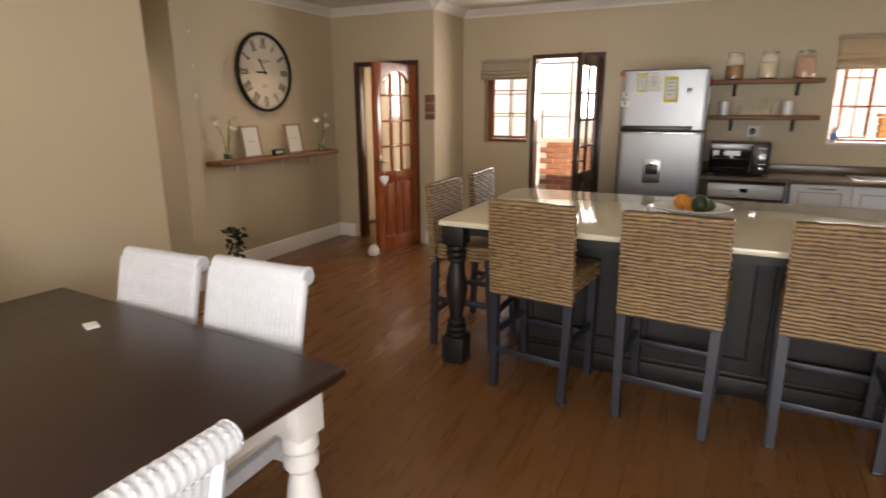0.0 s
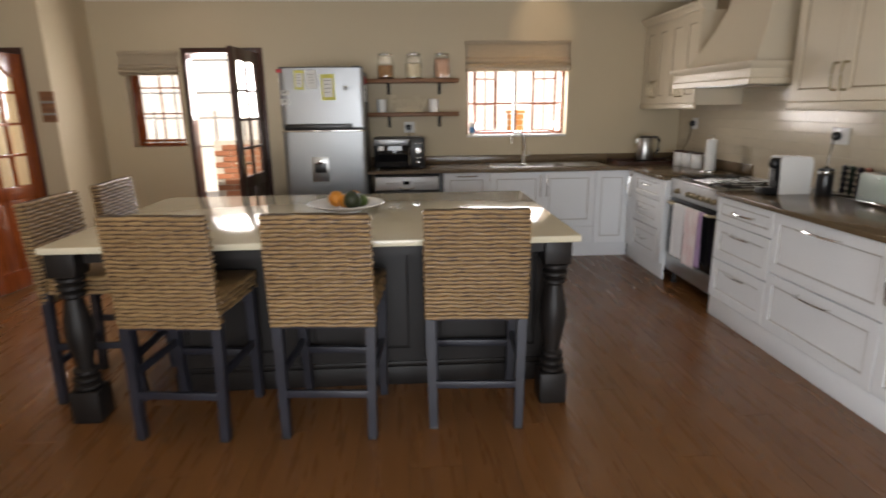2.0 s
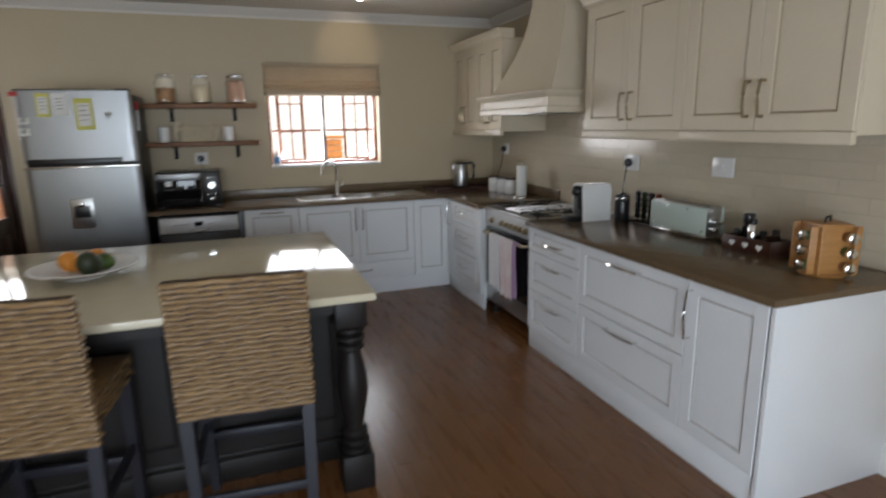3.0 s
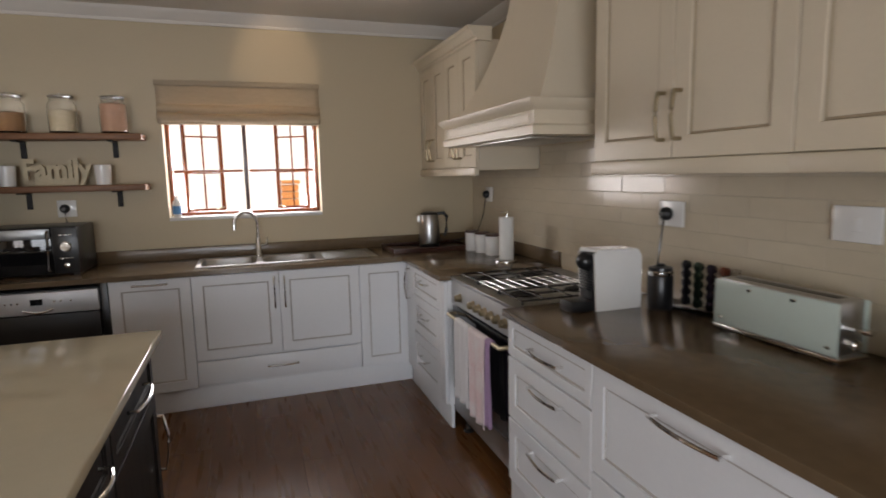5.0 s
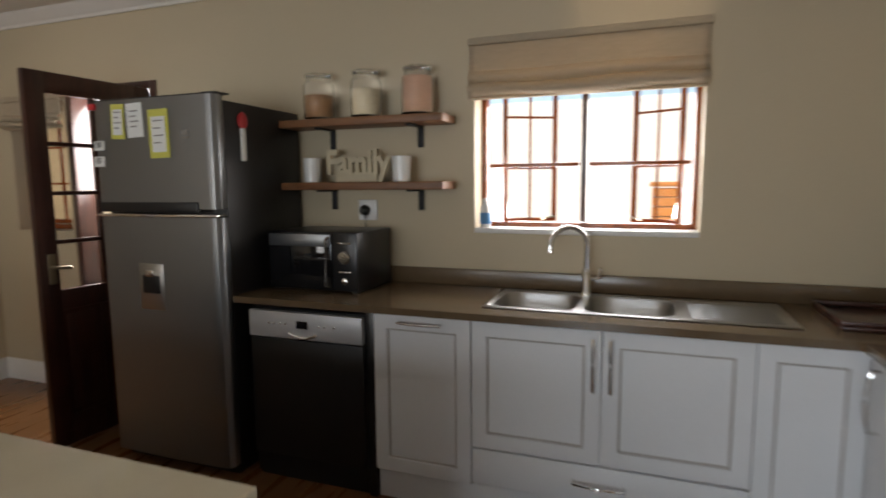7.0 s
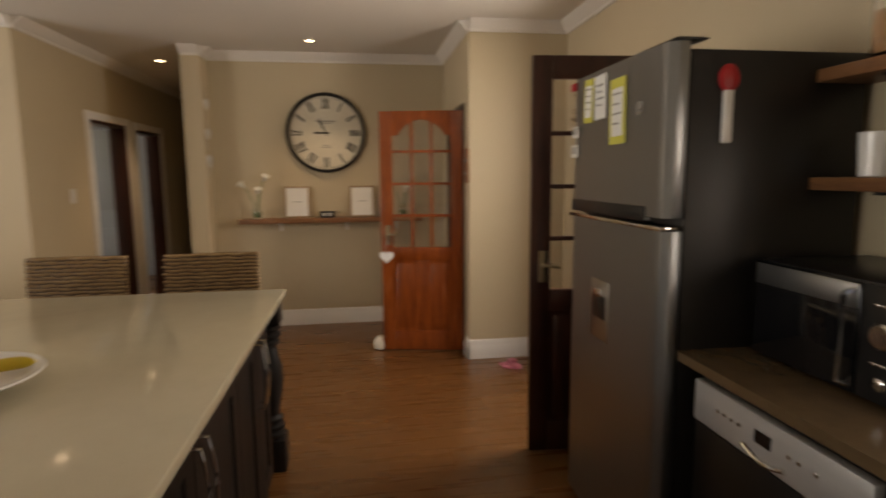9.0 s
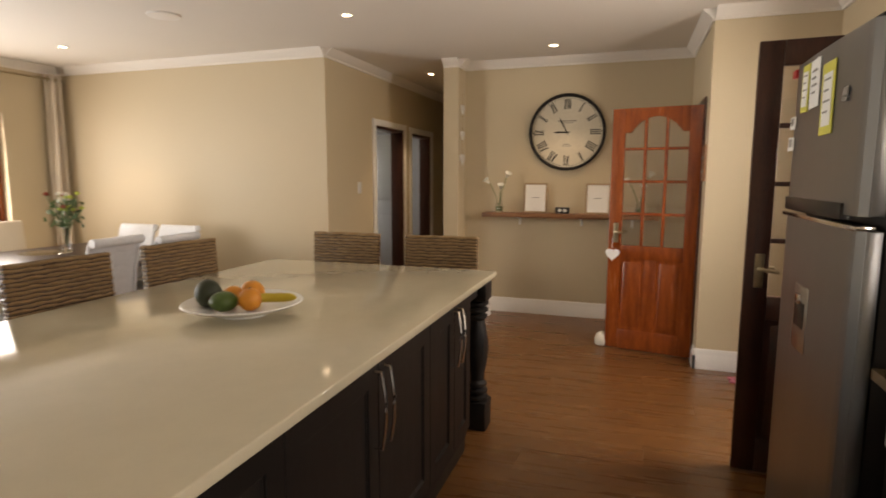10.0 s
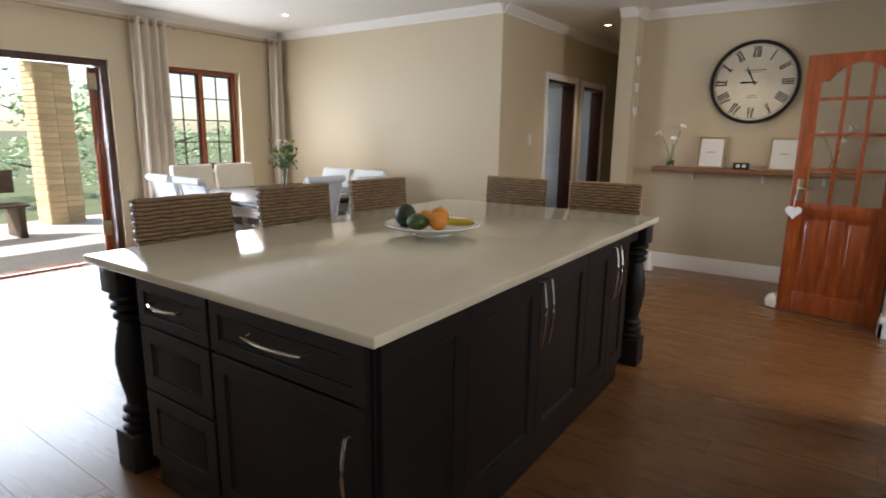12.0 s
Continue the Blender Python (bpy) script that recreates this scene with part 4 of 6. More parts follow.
def hanging_towel(y0, y1, drop_f, mat, label, shift=0.0):
    tw = thing("tea_towel", label, "tea towel", "tea towels on the oven bar")
    s = Shape()
    xb = CX - 0.045

    def fn(u, v):
        y = y0 + (y1 - y0) * u + 0.006 * math.sin(7 * u + v * 3)
        fold = 0.006 * math.sin(u * 15 + shift) * (0.3 + v)
        if v < 0.12:
            a = math.pi * (1 - v / 0.12)
            return Vector((xb - 0.017 * math.cos(a) * -1 * -1, y, 0.70 + 0.017 * math.sin(a)))
        return Vector((xb - 0.017 - fold, y, 0.70 - drop_f * (v - 0.12) / 0.88))

    s.sheet(fn, 24, 26)
    o = part("cloth", s, mat, tw)
    md = o.modifiers.new("thickness", "SOLIDIFY")
    md.thickness = 0.005


hanging_towel(5.925, 6.11, 0.41, WHITE_CLOTH, "white tea towel hanging on the oven bar")
hanging_towel(5.715, 5.915, 0.43, PINK, "pink patterned tea towel hanging on the oven bar", 1.0)
hanging_towel(5.66, 5.708, 0.40, MAUVE, "mauve tea towel folded narrow on the oven bar", 2.0)

# dishwasher under the worktop
dw = thing("dishwasher", "graphite dishwasher with silver control panel", "dishwasher")
part("body", Shape().box(1.13, 1.745, 7.17, NORTH - 0.01, 0.02, 0.845), BLACK, dw)
part("door", Shape().box(1.135, 1.74, 7.145, 7.17, 0.13, 0.705, 0.005), FRIDGE_SIDE, dw, "dark graphite door")
panel = part("control_panel", Shape().box(1.135, 1.74, 7.138, 7.17, 0.712, 0.838, 0.006), SATIN, dw, "silver control panel")
part("display", Shape().box(1.40, 1.46, 7.1365, 7.139, 0.765, 0.80), BLACK_GLASS, panel)
for x in (1.25, 1.28, 1.31, 1.34, 1.52, 1.55, 1.60):
    part("button", Shape().lathe([(0.006, 0), (0.006, 0.003), (0.004, 0.004)], 10, pose(x, 7.1385, 0.782, 90, 0, 0)), CHROME, panel)
part("grip", Shape().tube([(1.36 + 0.15 * i / 8, 7.137, 0.74 - 0.018 * math.sin(math.pi * i / 8)) for i in range(9)], 0.008, 8), CHROME, panel, "curved recessed door grip")
part("kick_plate", Shape().box(1.14, 1.735, 7.18, 7.20, 0.0, 0.12), BLACK, dw)
part("filler_panel", Shape().box(1.748, 1.786, 7.16, NORTH - 0.01, 0.0, 0.868, 0.002), BLACK)
tagged(bpy.data.objects["filler_panel"], "dark filler panel beside the dishwasher", "cabinet panel")

# fridge
fr = thing("fridge", "stainless steel top-freezer fridge with notes on it", "fridge")
FX0, FX1, FYF = 0.315, 1.065, 7.048
part("cabinet", Shape().box(FX0 + 0.005, FX1 - 0.005, FYF + 0.075, NORTH - 0.02, 0.03, 1.815, 0.006), FRIDGE_SIDE, fr, "dark grey fridge side")


def fridge_door(z0, z1, name):
    s = Shape()

    def fn(u, v):
        x = FX0 + (FX1 - FX0) * u
        e = min(u, 1 - u) * (FX1 - FX0)
        edge = 0.028 * (1 - min(1, e / 0.03)) ** 2
        return Vector((x, FYF + edge - 0.008 * math.sin(math.pi * u) + 0.008, z0 + (z1 - z0) * v))

    s.box(FX0 + 0.001, FX1 - 0.001, FYF + 0.03, FYF + 0.07, z0, z1, 0.003)
    s.sheet(fn, 40, 2)
    return part(name, s, FRIDGE_STEEL, fr)


fridge_door(1.315, 1.835, "freezer_door")
low = fridge_door(0.06, 1.275, "fridge_door")
part("door_cap", Shape().box(FX0 + 0.002, FX1 - 0.002, FYF + 0.02, FYF + 0.07, 1.8352, 1.845, 0.003), FRIDGE_SIDE, fr)
part("hinge_cover", Shape().box(FX1 - 0.10, FX1 - 0.02, FYF + 0.04, FYF + 0.14, 1.8452, 1.852, 0.003), BLACK, fr)
part("grip_recess", Shape().box(FX0 + 0.03, FX1 - 0.11, FYF - 0.004, FYF + 0.03, 1.300, 1.348, 0.004), BLACK, fr, "dark recessed grip")
part("trim_strip", Shape().box(FX0, FX1, FYF - 0.004, FYF + 0.05, 1.276, 1.290, 0.003), CHROME, fr, "chrome strip between the doors")
dsp = part("dispenser", Shape().box(0.565, 0.72, FYF - 0.003, FYF + 0.02, 0.82, 1.05, 0.006), STEEL, low, "water dispenser")
part("niche", Shape().box(0.585, 0.70, FYF - 0.005, FYF + 0.004, 0.90, 0.995, 0.008), BLACK, dsp)
part("spout", Shape().box(0.615, 0.665, FYF - 0.014, FYF + 0.004, 0.985, 1.02, 0.006), CHROME, dsp)
part("foot", Shape().box(FX0 + 0.02, FX1 - 0.02, FYF + 0.08, NORTH - 0.06, 0.0, 0.031), BLACK, fr)


def fridge_note(x0, x1, z0, z1, border, label, lean=0):
    n = thing("fridge_note", label, "note", "notes on the fridge", pose((x0 + x1) / 2, FYF - 0.002, (z0 + z1) / 2, 0, lean, 0))
    w_, h_ = (x1 - x0) / 2, (z1 - z0) / 2
    part("sheet", Shape().box(-w_, w_, -0.002, 0.001, -h_, h_), border, n, smooth=False)
    if border is not PAPER:
        part("inner_sheet", Shape().box(-w_ * 0.7, w_ * 0.7, -0.0035, -0.0022, -h_ * 0.76, h_ * 0.7), PAPER, n, smooth=False)
    s = Shape()
    for i in range(4):
        z = h_ * (0.5 - 0.3 * i)
        s.box(-w_ * 0.5, w_ * (0.5 - 0.25 * (i % 2)), -0.0046, -0.0036 if border is not PAPER else -0.0022, z, z + 0.006)
    part("writing", s, GREY_INK, n, smooth=False)


fridge_note(0.455, 0.54, 1.65, 1.815, YELLOW, "yellow-edged note stuck on the fridge", 2)
fridge_note(0.555, 0.655, 1.655, 1.815, PAPER, "white note card stuck on the fridge", -2)
fridge_note(0.69, 0.81, 1.555, 1.78, YELLOW, "larger yellow-framed note stuck on the fridge", -1)
fridge_note(0.335, 0.40, 1.60, 1.645, PAPER, "small white fridge magnet")
fridge_note(0.325, 0.395, 1.52, 1.57, PAPER, "small white fridge magnet")
part("maker_badge", Shape().box(0.885, 0.925, FYF - 0.003, FYF + 0.001, 1.655, 1.68, 0.002).box(0.885, 0.925, FYF - 0.003, FYF + 0.001, 1.64, 1.65), GREY_INK, fr)
part("corner_sticker", Shape().box(0.30, 0.35, FYF - 0.001, FYF + 0.012, 1.795, 1.825, 0.002), RED, fr, "red corner sticker")
mg = thing("bottle_opener", "red and white bottle opener stuck on the fridge side", "magnet", m=pose(FX1 - 0.004, 7.24, 1.60))
part("head", Shape().ball((0.01, 0, 0.13), 0.035, (0.3, 1, 1.2), 14), RED, mg)
part("grip", Shape().box(0.001, 0.016, -0.016, 0.016, -0.06, 0.10, 0.006), CERAMIC, mg)

# ---- island ----
IX0, IX1, IY0, IY1, IZ = -0.225, 2.265, 4.293, 5.767, 0.890
isl = thing("kitchen_island", "dark charcoal kitchen island with turned corner legs", "kitchen island", m=Matrix.Diagonal((1, 1, 0.964, 1)))
BX0, BX1, BY0, BY1 = 0.19, 2.23, 4.60, 5.735
part("body", Shape().box(BX0, BX1 - 0.022, BY0, BY1 - 0.022, 0.09, 0.888), ISLAND, isl)
part("base", Shape().box(BX0 - 0.012, BX1 - 0.03, BY0 - 0.012, BY1 - 0.03, 0.0, 0.11, 0.003).box(BX0 - 0.006, BX1 - 0.032, BY0 - 0.006, BY1 - 0.032, 0.11, 0.14, 0.006), ISLAND, isl)
for x0, x1 in ((0.19, 0.85), (0.85, 1.52), (1.52, 2.2)):
    f = shaker("front_panel", isl, x1 - x0 - 0.004, 0.72, ISLAND, 0.08, groove=ISLAND)
    f.matrix_basis = pose(x0, BY0 - 0.02, 0.15)
NB = pose(BX1 - 0.03, BY1, 0, 0, 0, 180)
for x0, x1, hand in ((0.0, 0.40, None), (0.40, 0.91, "r"), (0.91, 1.40, "l"), (1.40, 1.73, "r"), (1.73, 2.0, "l")):
    f = shaker("door", isl, x1 - x0 - 0.004, 0.72, ISLAND, 0.07, groove=ISLAND)
    f.matrix_basis = NB @ pose(x0 + 0.002, 0, 0.15)
    if hand:
        hx = x1 - x0 - 0.035 if hand == "r" else 0.03
        bar_handle(f, (hx, 0, 0.44), (hx, 0, 0.70), (0, -1, 0), 0.006, 0.014)
EB = pose(BX1, 4.60, 0, 0, 0, 90)
for kind, x0, x1, z0, z1, handle in (("drawer_front", 0.0, 0.43, 0.70, 0.875, (0.215, 0.10, 0.17)), ("drawer_front", 0.0, 0.43, 0.44, 0.69, None), ("drawer_front", 0.0, 0.43, 0.15, 0.43, None),
                                     ("drawer_front", 0.44, 1.105, 0.70, 0.875, (0.33, 0.10, 0.25)), ("door", 0.44, 1.105, 0.15, 0.69, "v")):
    f = shaker(kind, isl, x1 - x0 - 0.004, z1 - z0, ISLAND, 0.045 if z1 - z0 < 0.2 else 0.06, groove=ISLAND)
    f.matrix_basis = EB @ pose(x0 + 0.002, 0, z0)
    if handle == "v":
        bar_handle(f, (x1 - x0 - 0.05, 0, 0.24), (x1 - x0 - 0.05, 0, 0.46), (0, -1, 0), 0.006, 0.014)
    elif handle:
        bar_handle(f, (handle[0] - handle[2] / 2, 0, handle[1]), (handle[0] + handle[2] / 2, 0, handle[1]), (0, -1, 0), 0.006, 0.016)
    elif z1 - z0 < 0.3:
        for i in range(14):
            part("woven_strand", Shape().box(0.07, x1 - x0 - 0.075, 0.004, 0.012, 0.07 + i * (z1 - z0 - 0.14) / 14, 0.07 + (i + 0.8) * (z1 - z0 - 0.14) / 14, 0.003), ISLAND, f)

TURNED = [(0.040, 0.17), (0.052, 0.18), (0.052, 0.195), (0.036, 0.205), (0.05, 0.22), (0.05, 0.235), (0.034, 0.245), (0.046, 0.26), (0.046, 0.275), (0.032, 0.29), (0.034, 0.32), (0.046, 0.40), (0.054, 0.47), (0.05, 0.54),
          (0.04, 0.60), (0.032, 0.65), (0.046, 0.665), (0.046, 0.68), (0.034, 0.69), (0.05, 0.705), (0.05, 0.72), (0.036, 0.73), (0.052, 0.745), (0.052, 0.76), (0.04, 0.77)]
for x, y in ((-0.145, 4.375), (2.165, 4.385), (-0.125, 5.685)):
    part("leg", Shape().box(x - 0.068, x + 0.068, y - 0.068, y + 0.068, 0.0, 0.17, 0.006).lathe([(1.22 * rad, h) for rad, h in TURNED], 24, Matrix.Translation((x, y, 0))).box(x - 0.065, x + 0.065, y - 0.065, y + 0.065, 0.77, 0.889, 0.005), ISLAND, isl, "turned charcoal leg")
part("apron", Shape().box(-0.06, 0.17, 5.64, 5.70, 0.80, 0.888).box(-0.155, -0.105, 4.45, 5.61, 0.82, 0.888).box(-0.06, 2.12, 4.36, 4.40, 0.83, 0.888), ISLAND, isl)
ct = thing("island_worktop", "polished cream quartz slab on the island", "worktop")
s = Shape()
s.box(IX0, IX1, IY0, IY1, IZ - 0.032, IZ, 0.005, 3)
part("slab", s, QUARTZ, ct)

# ---- bar stools ----


def weave(x0, x1, z0, z1, y, depth, row=0.0185, col=0.052, amp=0.0125):
    """A woven slab that wraps round its edges: strands run along x, over and under."""
    s = Shape()
    wid = x1 - x0
    per = 2 * (wid + depth)
    nu = max(60, int(per / 0.0085))
    rows = int((z1 - z0) / row)

    def fn(u, v):
        d = u * per
        z = z0 + (z1 - z0) * v
        k = math.floor(v * rows * 0.99999)
        f = v * rows - k
        over = math.sin(2 * math.pi * d / col / 2 + math.pi * (k % 2) + 1.6 * noise.noise(Vector((d * 9, k * 3.7, 1))))
        strand = max(0.0, math.sin(math.pi * min(1, max(0, f))))
        h = amp * (0.67 + 0.33 * over) * strand ** 0.8 - 0.003
        h += 0.0016 * noise.noise(Vector((d * 9, k * 5.1, 3)))
        if d < wid:
            px, py, nx_, ny_ = x0 + d, y - depth / 2, 0, -1
        elif d < wid + depth:
            px, py, nx_, ny_ = x1, y - depth / 2 + d - wid, 1, 0
        elif d < 2 * wid + depth:
            px, py, nx_, ny_ = x1 - (d - wid - depth), y + depth / 2, 0, 1
        else:
            px, py, nx_, ny_ = x0, y + depth / 2 - (d - 2 * wid - depth), -1, 0
        z += 0.0012 * math.sin(2 * math.pi * d / col / 2 + 0.4 * k) * math.sin(math.pi * v) ** 0.3 + 0.003 * noise.noise(Vector((px * 14, 7, z * 8)))
        return Vector((px + nx_ * h, py + ny_ * h, z))

    s.sheet(fn, nu, rows * 6, close=True)
    return s


# Slab inside the weave; its dark colour stands for shade in the gaps.
def gap_core(x0, x1, z0, z1, y, depth):
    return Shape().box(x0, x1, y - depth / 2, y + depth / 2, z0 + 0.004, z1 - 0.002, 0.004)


def bar_stool(m):
    st = thing("bar_stool", "tan woven wicker bar stool with grey legs", "bar stool", "bar stools round the island", m)
    back = part("backrest", weave(-0.23, 0.23, 0.55, 1.06, 0.0, 0.04), WICKER, st, "woven tan wicker back")
    back_core = part("core", gap_core(-0.23, 0.23, 0.55, 1.06, 0.0, 0.04), GAP_SHADE, st, "inner slab, dark to give shade between strands")
    back_core.matrix_basis = back.matrix_basis = Matrix.Translation((0, 0.0, 0)) @ Matrix.Translation((0, 0, 0.605)) @ pose(0, 0, 0, 4, 0, 0) @ Matrix.Translation((0, 0, -0.605))
    part("seat", weave(-0.225, 0.225, 0.60, 0.69, 0.235, 0.40), WICKER, st, "woven tan wicker seat")
    part("core", gap_core(-0.225, 0.225, 0.60, 0.69, 0.235, 0.40), GAP_SHADE, st, "inner slab, dark to give shade between strands")
    part("seat_top", Shape().box(-0.22, 0.22, 0.04, 0.43, 0.665, 0.694, 0.012), WICKER, st)
    for sx in (-1, 1):
        part("leg", Shape().prism([(-0.019, 0.0), (0.019, 0.0), (0.022, 0.62), (-0.022, 0.62)], 0.04, pose(sx * 0.20, -0.03, 0, -2, sx * 1.0, 0)), STOOL_LEG, st)
        part("leg", Shape().prism([(-0.018, 0.0), (0.018, 0.0), (0.022, 0.62), (-0.022, 0.62)], 0.04, pose(sx * 0.20, 0.385, 0, 3, sx * 1.0, 0)), STOOL_LEG, st)
        part("foot_cap", Shape().box(sx * 0.20 - 0.021, sx * 0.20 + 0.021, -0.032, 0.013, 0.0, 0.012, 0.003), BLACK, st)
        part("rail", Shape().box(sx * 0.205 - 0.01, sx * 0.205 + 0.01, 0.0, 0.39, 0.30, 0.335, 0.003), STOOL_LEG, st)
    part("rail", Shape().box(-0.195, 0.195, -0.018, 0.004, 0.205, 0.24, 0.003), STOOL_LEG, st)
    part("foot_rail", Shape().box(-0.195, 0.195, 0.385, 0.41, 0.24, 0.275, 0.003), STOOL_LEG, st)
    part("seat_rail", Shape().box(-0.2, 0.2, -0.012, 0.012, 0.54, 0.60, 0.003), STOOL_LEG, st)
    part("seat_rail", Shape().box(-0.2, 0.2, 0.38, 0.40, 0.54, 0.60, 0.003), STOOL_LEG, st)
    return st


first = bar_stool(pose(0.385, 4.145, 0, 0, 0, -7))
for x, y, a in ((1.06, 4.11, -5), (1.745, 4.145, -4)):
    copy_thing(first, pose(x, y, 0, 0, 0, a))
copy_thing(first, pose(-0.37, 4.73, 0, 0, 0, -90))
copy_thing(first, pose(-0.37, 5.38, 0, 0, 0, -88))

# ---- fruit dish ----
FRUIT = (1.08, 5.07)
dish = thing("fruit_dish", "wide white ceramic dish on the island", "dish", m=pose(*FRUIT, IZ))
part("dish", Shape().lathe([(0.085, 0.0), (0.09, 0.004), (0.085, 0.012), (0.14, 0.022), (0.20, 0.04), (0.225, 0.052), (0.22, 0.056), (0.19, 0.044), (0.12, 0.028), (0.02, 0.024)], 48), CERAMIC, dish)


def fruit(name, label, x, y, z, r, mat, squash=(1, 1, 1)):
    f = thing(name, label, "fruit", "fruit in the dish", pose(FRUIT[0] + x, FRUIT[1] + y, IZ + z, 10 * x, 20 * y, 40))
    part("skin", Shape().ball((0, 0, r * squash[2]), r, squash, 18), mat, f)
    part("stalk", Shape().lathe([(0.005, 0), (0.004, 0.006)], 8, Matrix.Translation((0, 0, 2 * r * squash[2] - 0.004))), BARK, f)


fruit("avocado", "dark green avocado lying in the dish", 0.05, -0.12, 0.03, 0.05, AVOCADO, (1, 1, 1.1))
fruit("avocado", "green avocado lying in the dish", 0.085, -0.02, 0.03, 0.045, GREEN_FRUIT, (1.1, 1.15, 0.85))
fruit("orange", "bright orange in the dish", 0.04, 0.062, 0.03, 0.043, ORANGE)
fruit("orange", "dull orange at the back of the dish", -0.055, 0.0, 0.03, 0.047, ORANGE)
fruit("orange", "orange in the middle of the dish", 0.0, -0.045, 0.03, 0.04, ORANGE)
bn = thing("banana", "single yellow banana lying in the dish", "fruit", "fruit in the dish", pose(FRUIT[0] - 0.03, FRUIT[1] + 0.115, IZ + 0.058, 0, 0, 115))
part("skin", Shape().tube([(0.09 * math.sin(a), 0.05 * math.cos(a), 0.004 * abs(a)) for a in (-1.1 + 2.2 * i / 12 for i in range(13))], [0.005, 0.012, 0.016, 0.018, 0.018, 0.018, 0.018, 0.018, 0.018, 0.017, 0.015, 0.011, 0.005], 10), BANANA, bn)

# ---- dining table ----
TX0, TX1, TY0, TY1 = -1.30, 0.318, 1.17, 2.755
tb = thing("dining_table", "square dark-stained dining table on white legs", "dining table", m=pose(0.232, 2.735, 0, 0, 0, -4) @ Matrix.Translation((-0.318, -2.755, 0)))
part("tabletop", Shape().box(TX0, TX1, TY0, TY1, 0.715, 0.752, 0.012, 3).box(TX0 + 0.02, TX1 - 0.02, TY0 + 0.02, TY1 - 0.02, 0.70, 0.715, 0.004), TABLE_TOP, tb, "dark espresso tabletop")
part("apron", Shape().box(TX0 + 0.12, TX1 - 0.12, TY0 + 0.10, TY0 + 0.125, 0.60, 0.70, 0.003).box(TX0 + 0.12, TX1 - 0.12, TY1 - 0.125, TY1 - 0.10, 0.60, 0.70, 0.003)
     .box(TX0 + 0.10, TX0 + 0.125, TY0 + 0.12, TY1 - 0.12, 0.60, 0.70, 0.003).box(TX1 - 0.125, TX1 - 0.10, TY0 + 0.12, TY1 - 0.12, 0.60, 0.70, 0.003), TRIM, tb, "white painted apron")
TLEG = [(0.038, 0.0), (0.045, 0.02), (0.03, 0.06), (0.04, 0.10), (0.055, 0.16), (0.06, 0.26), (0.05, 0.36), (0.038, 0.42), (0.055, 0.44), (0.055, 0.47), (0.04, 0.485), (0.058, 0.505), (0.058, 0.53), (0.045, 0.55)]
for x in (TX0 + 0.11, TX1 - 0.11):
    for y in (TY0 + 0.11, TY1 - 0.11):
        part("leg", Shape().lathe(TLEG, 20, Matrix.Translation((x, y, 0))).box(x - 0.055, x + 0.055, y - 0.055, y + 0.055, 0.55, 0.70, 0.005), TRIM, tb, "turned white leg")


CHAIR_SIZE = Matrix.Diagonal((1, 1, 0.97, 1))


def wicker_chair(m):
    """White wicker chair with a rolled back, facing -y of its own; back at y = 0."""
    c = thing("dining_chair", "white wicker dining chair with a rolled top", "chair", "chairs round the table", m @ CHAIR_SIZE)
    s = Shape()
    w_ = 0.21

    def fn(u, v):
        x = -w_ + 2 * w_ * u
        rib = 0.0035 * math.sin(v * 150) * math.cos(u * 130 + math.pi * (math.floor(v * 48) % 2))
        if v < 0.8:
            z = 0.42 + 0.555 * v / 0.8
            y = 0.10 * (v / 0.8) ** 1.6
            return Vector((x, y - 0.012 + rib, z))
        a = (v - 0.8) / 0.2 * 1.7 * math.pi
        return Vector((x, 0.10 + 0.024 - (0.034 + rib) * math.cos(a), 0.975 + (0.034 + rib) * math.sin(a)))

    s.sheet(fn, 60, 150)
    back = part("backrest", s, WHITE_WICKER, c, "white woven back")
    md = back.modifiers.new("thickness", "SOLIDIFY")
    md.thickness = 0.016
    for sx in (-1, 1):
        pts = [(sx * (w_ + 0.004), 0.10 * (i / 10) ** 1.6, 0.36 + 0.61 * i / 10) for i in range(11)]
        part("post", Shape().tube(pts, 0.016, 8), WHITE_WICKER, c)
        part("leg", Shape().tube([(sx * 0.19, 0.03, 0.0), (sx * 0.20, 0.0, 0.40)], [0.016, 0.02], 8), WHITE_WICKER, c)
        part("leg", Shape().tube([(sx * 0.19, -0.42, 0.0), (sx * 0.20, -0.41, 0.40)], [0.016, 0.02], 8), WHITE_WICKER, c)
        part("roll_end", Shape().lathe([(0.002, -0.004), (0.03, -0.003), (0.036, 0.0), (0.03, 0.006), (0.002, 0.008)], 16, pose(sx * (w_ + 0.002), 0.124, 0.977, 0, 90 * sx, 0)), WHITE_WICKER, c)
    s = Shape()
    s.box(-0.22, 0.22, -0.44, 0.01, 0.38, 0.44, 0.015)
    part("seat", s, WHITE_WICKER, c)
    part("cushion", Shape().box(-0.205, 0.205, -0.425, -0.01, 0.442, 0.485, 0.018, 3), CREAM_CLOTH, c, "cream seat cushion")
    part("skirt", Shape().box(-0.2, 0.2, -0.425, -0.415, 0.28, 0.38, 0.003).box(-0.2, 0.2, -0.012, -0.002, 0.28, 0.38, 0.003), WHITE_WICKER, c)
    return c


ch = wicker_chair(pose(-0.27, 2.80, 0, 0, 0, 1))
copy_thing(ch, pose(-0.825, 2.83, 0, 0, 0, 1) @ CHAIR_SIZE)
copy_thing(ch, pose(0.28, 1.905, 0, 0, 0, -92) @ CHAIR_SIZE)
copy_thing(ch, pose(0.27, 1.41, 0, 0, 0, -94) @ CHAIR_SIZE)
copy_thing(ch, pose(-1.36, 2.35, 0, 0, 0, 90) @ CHAIR_SIZE)
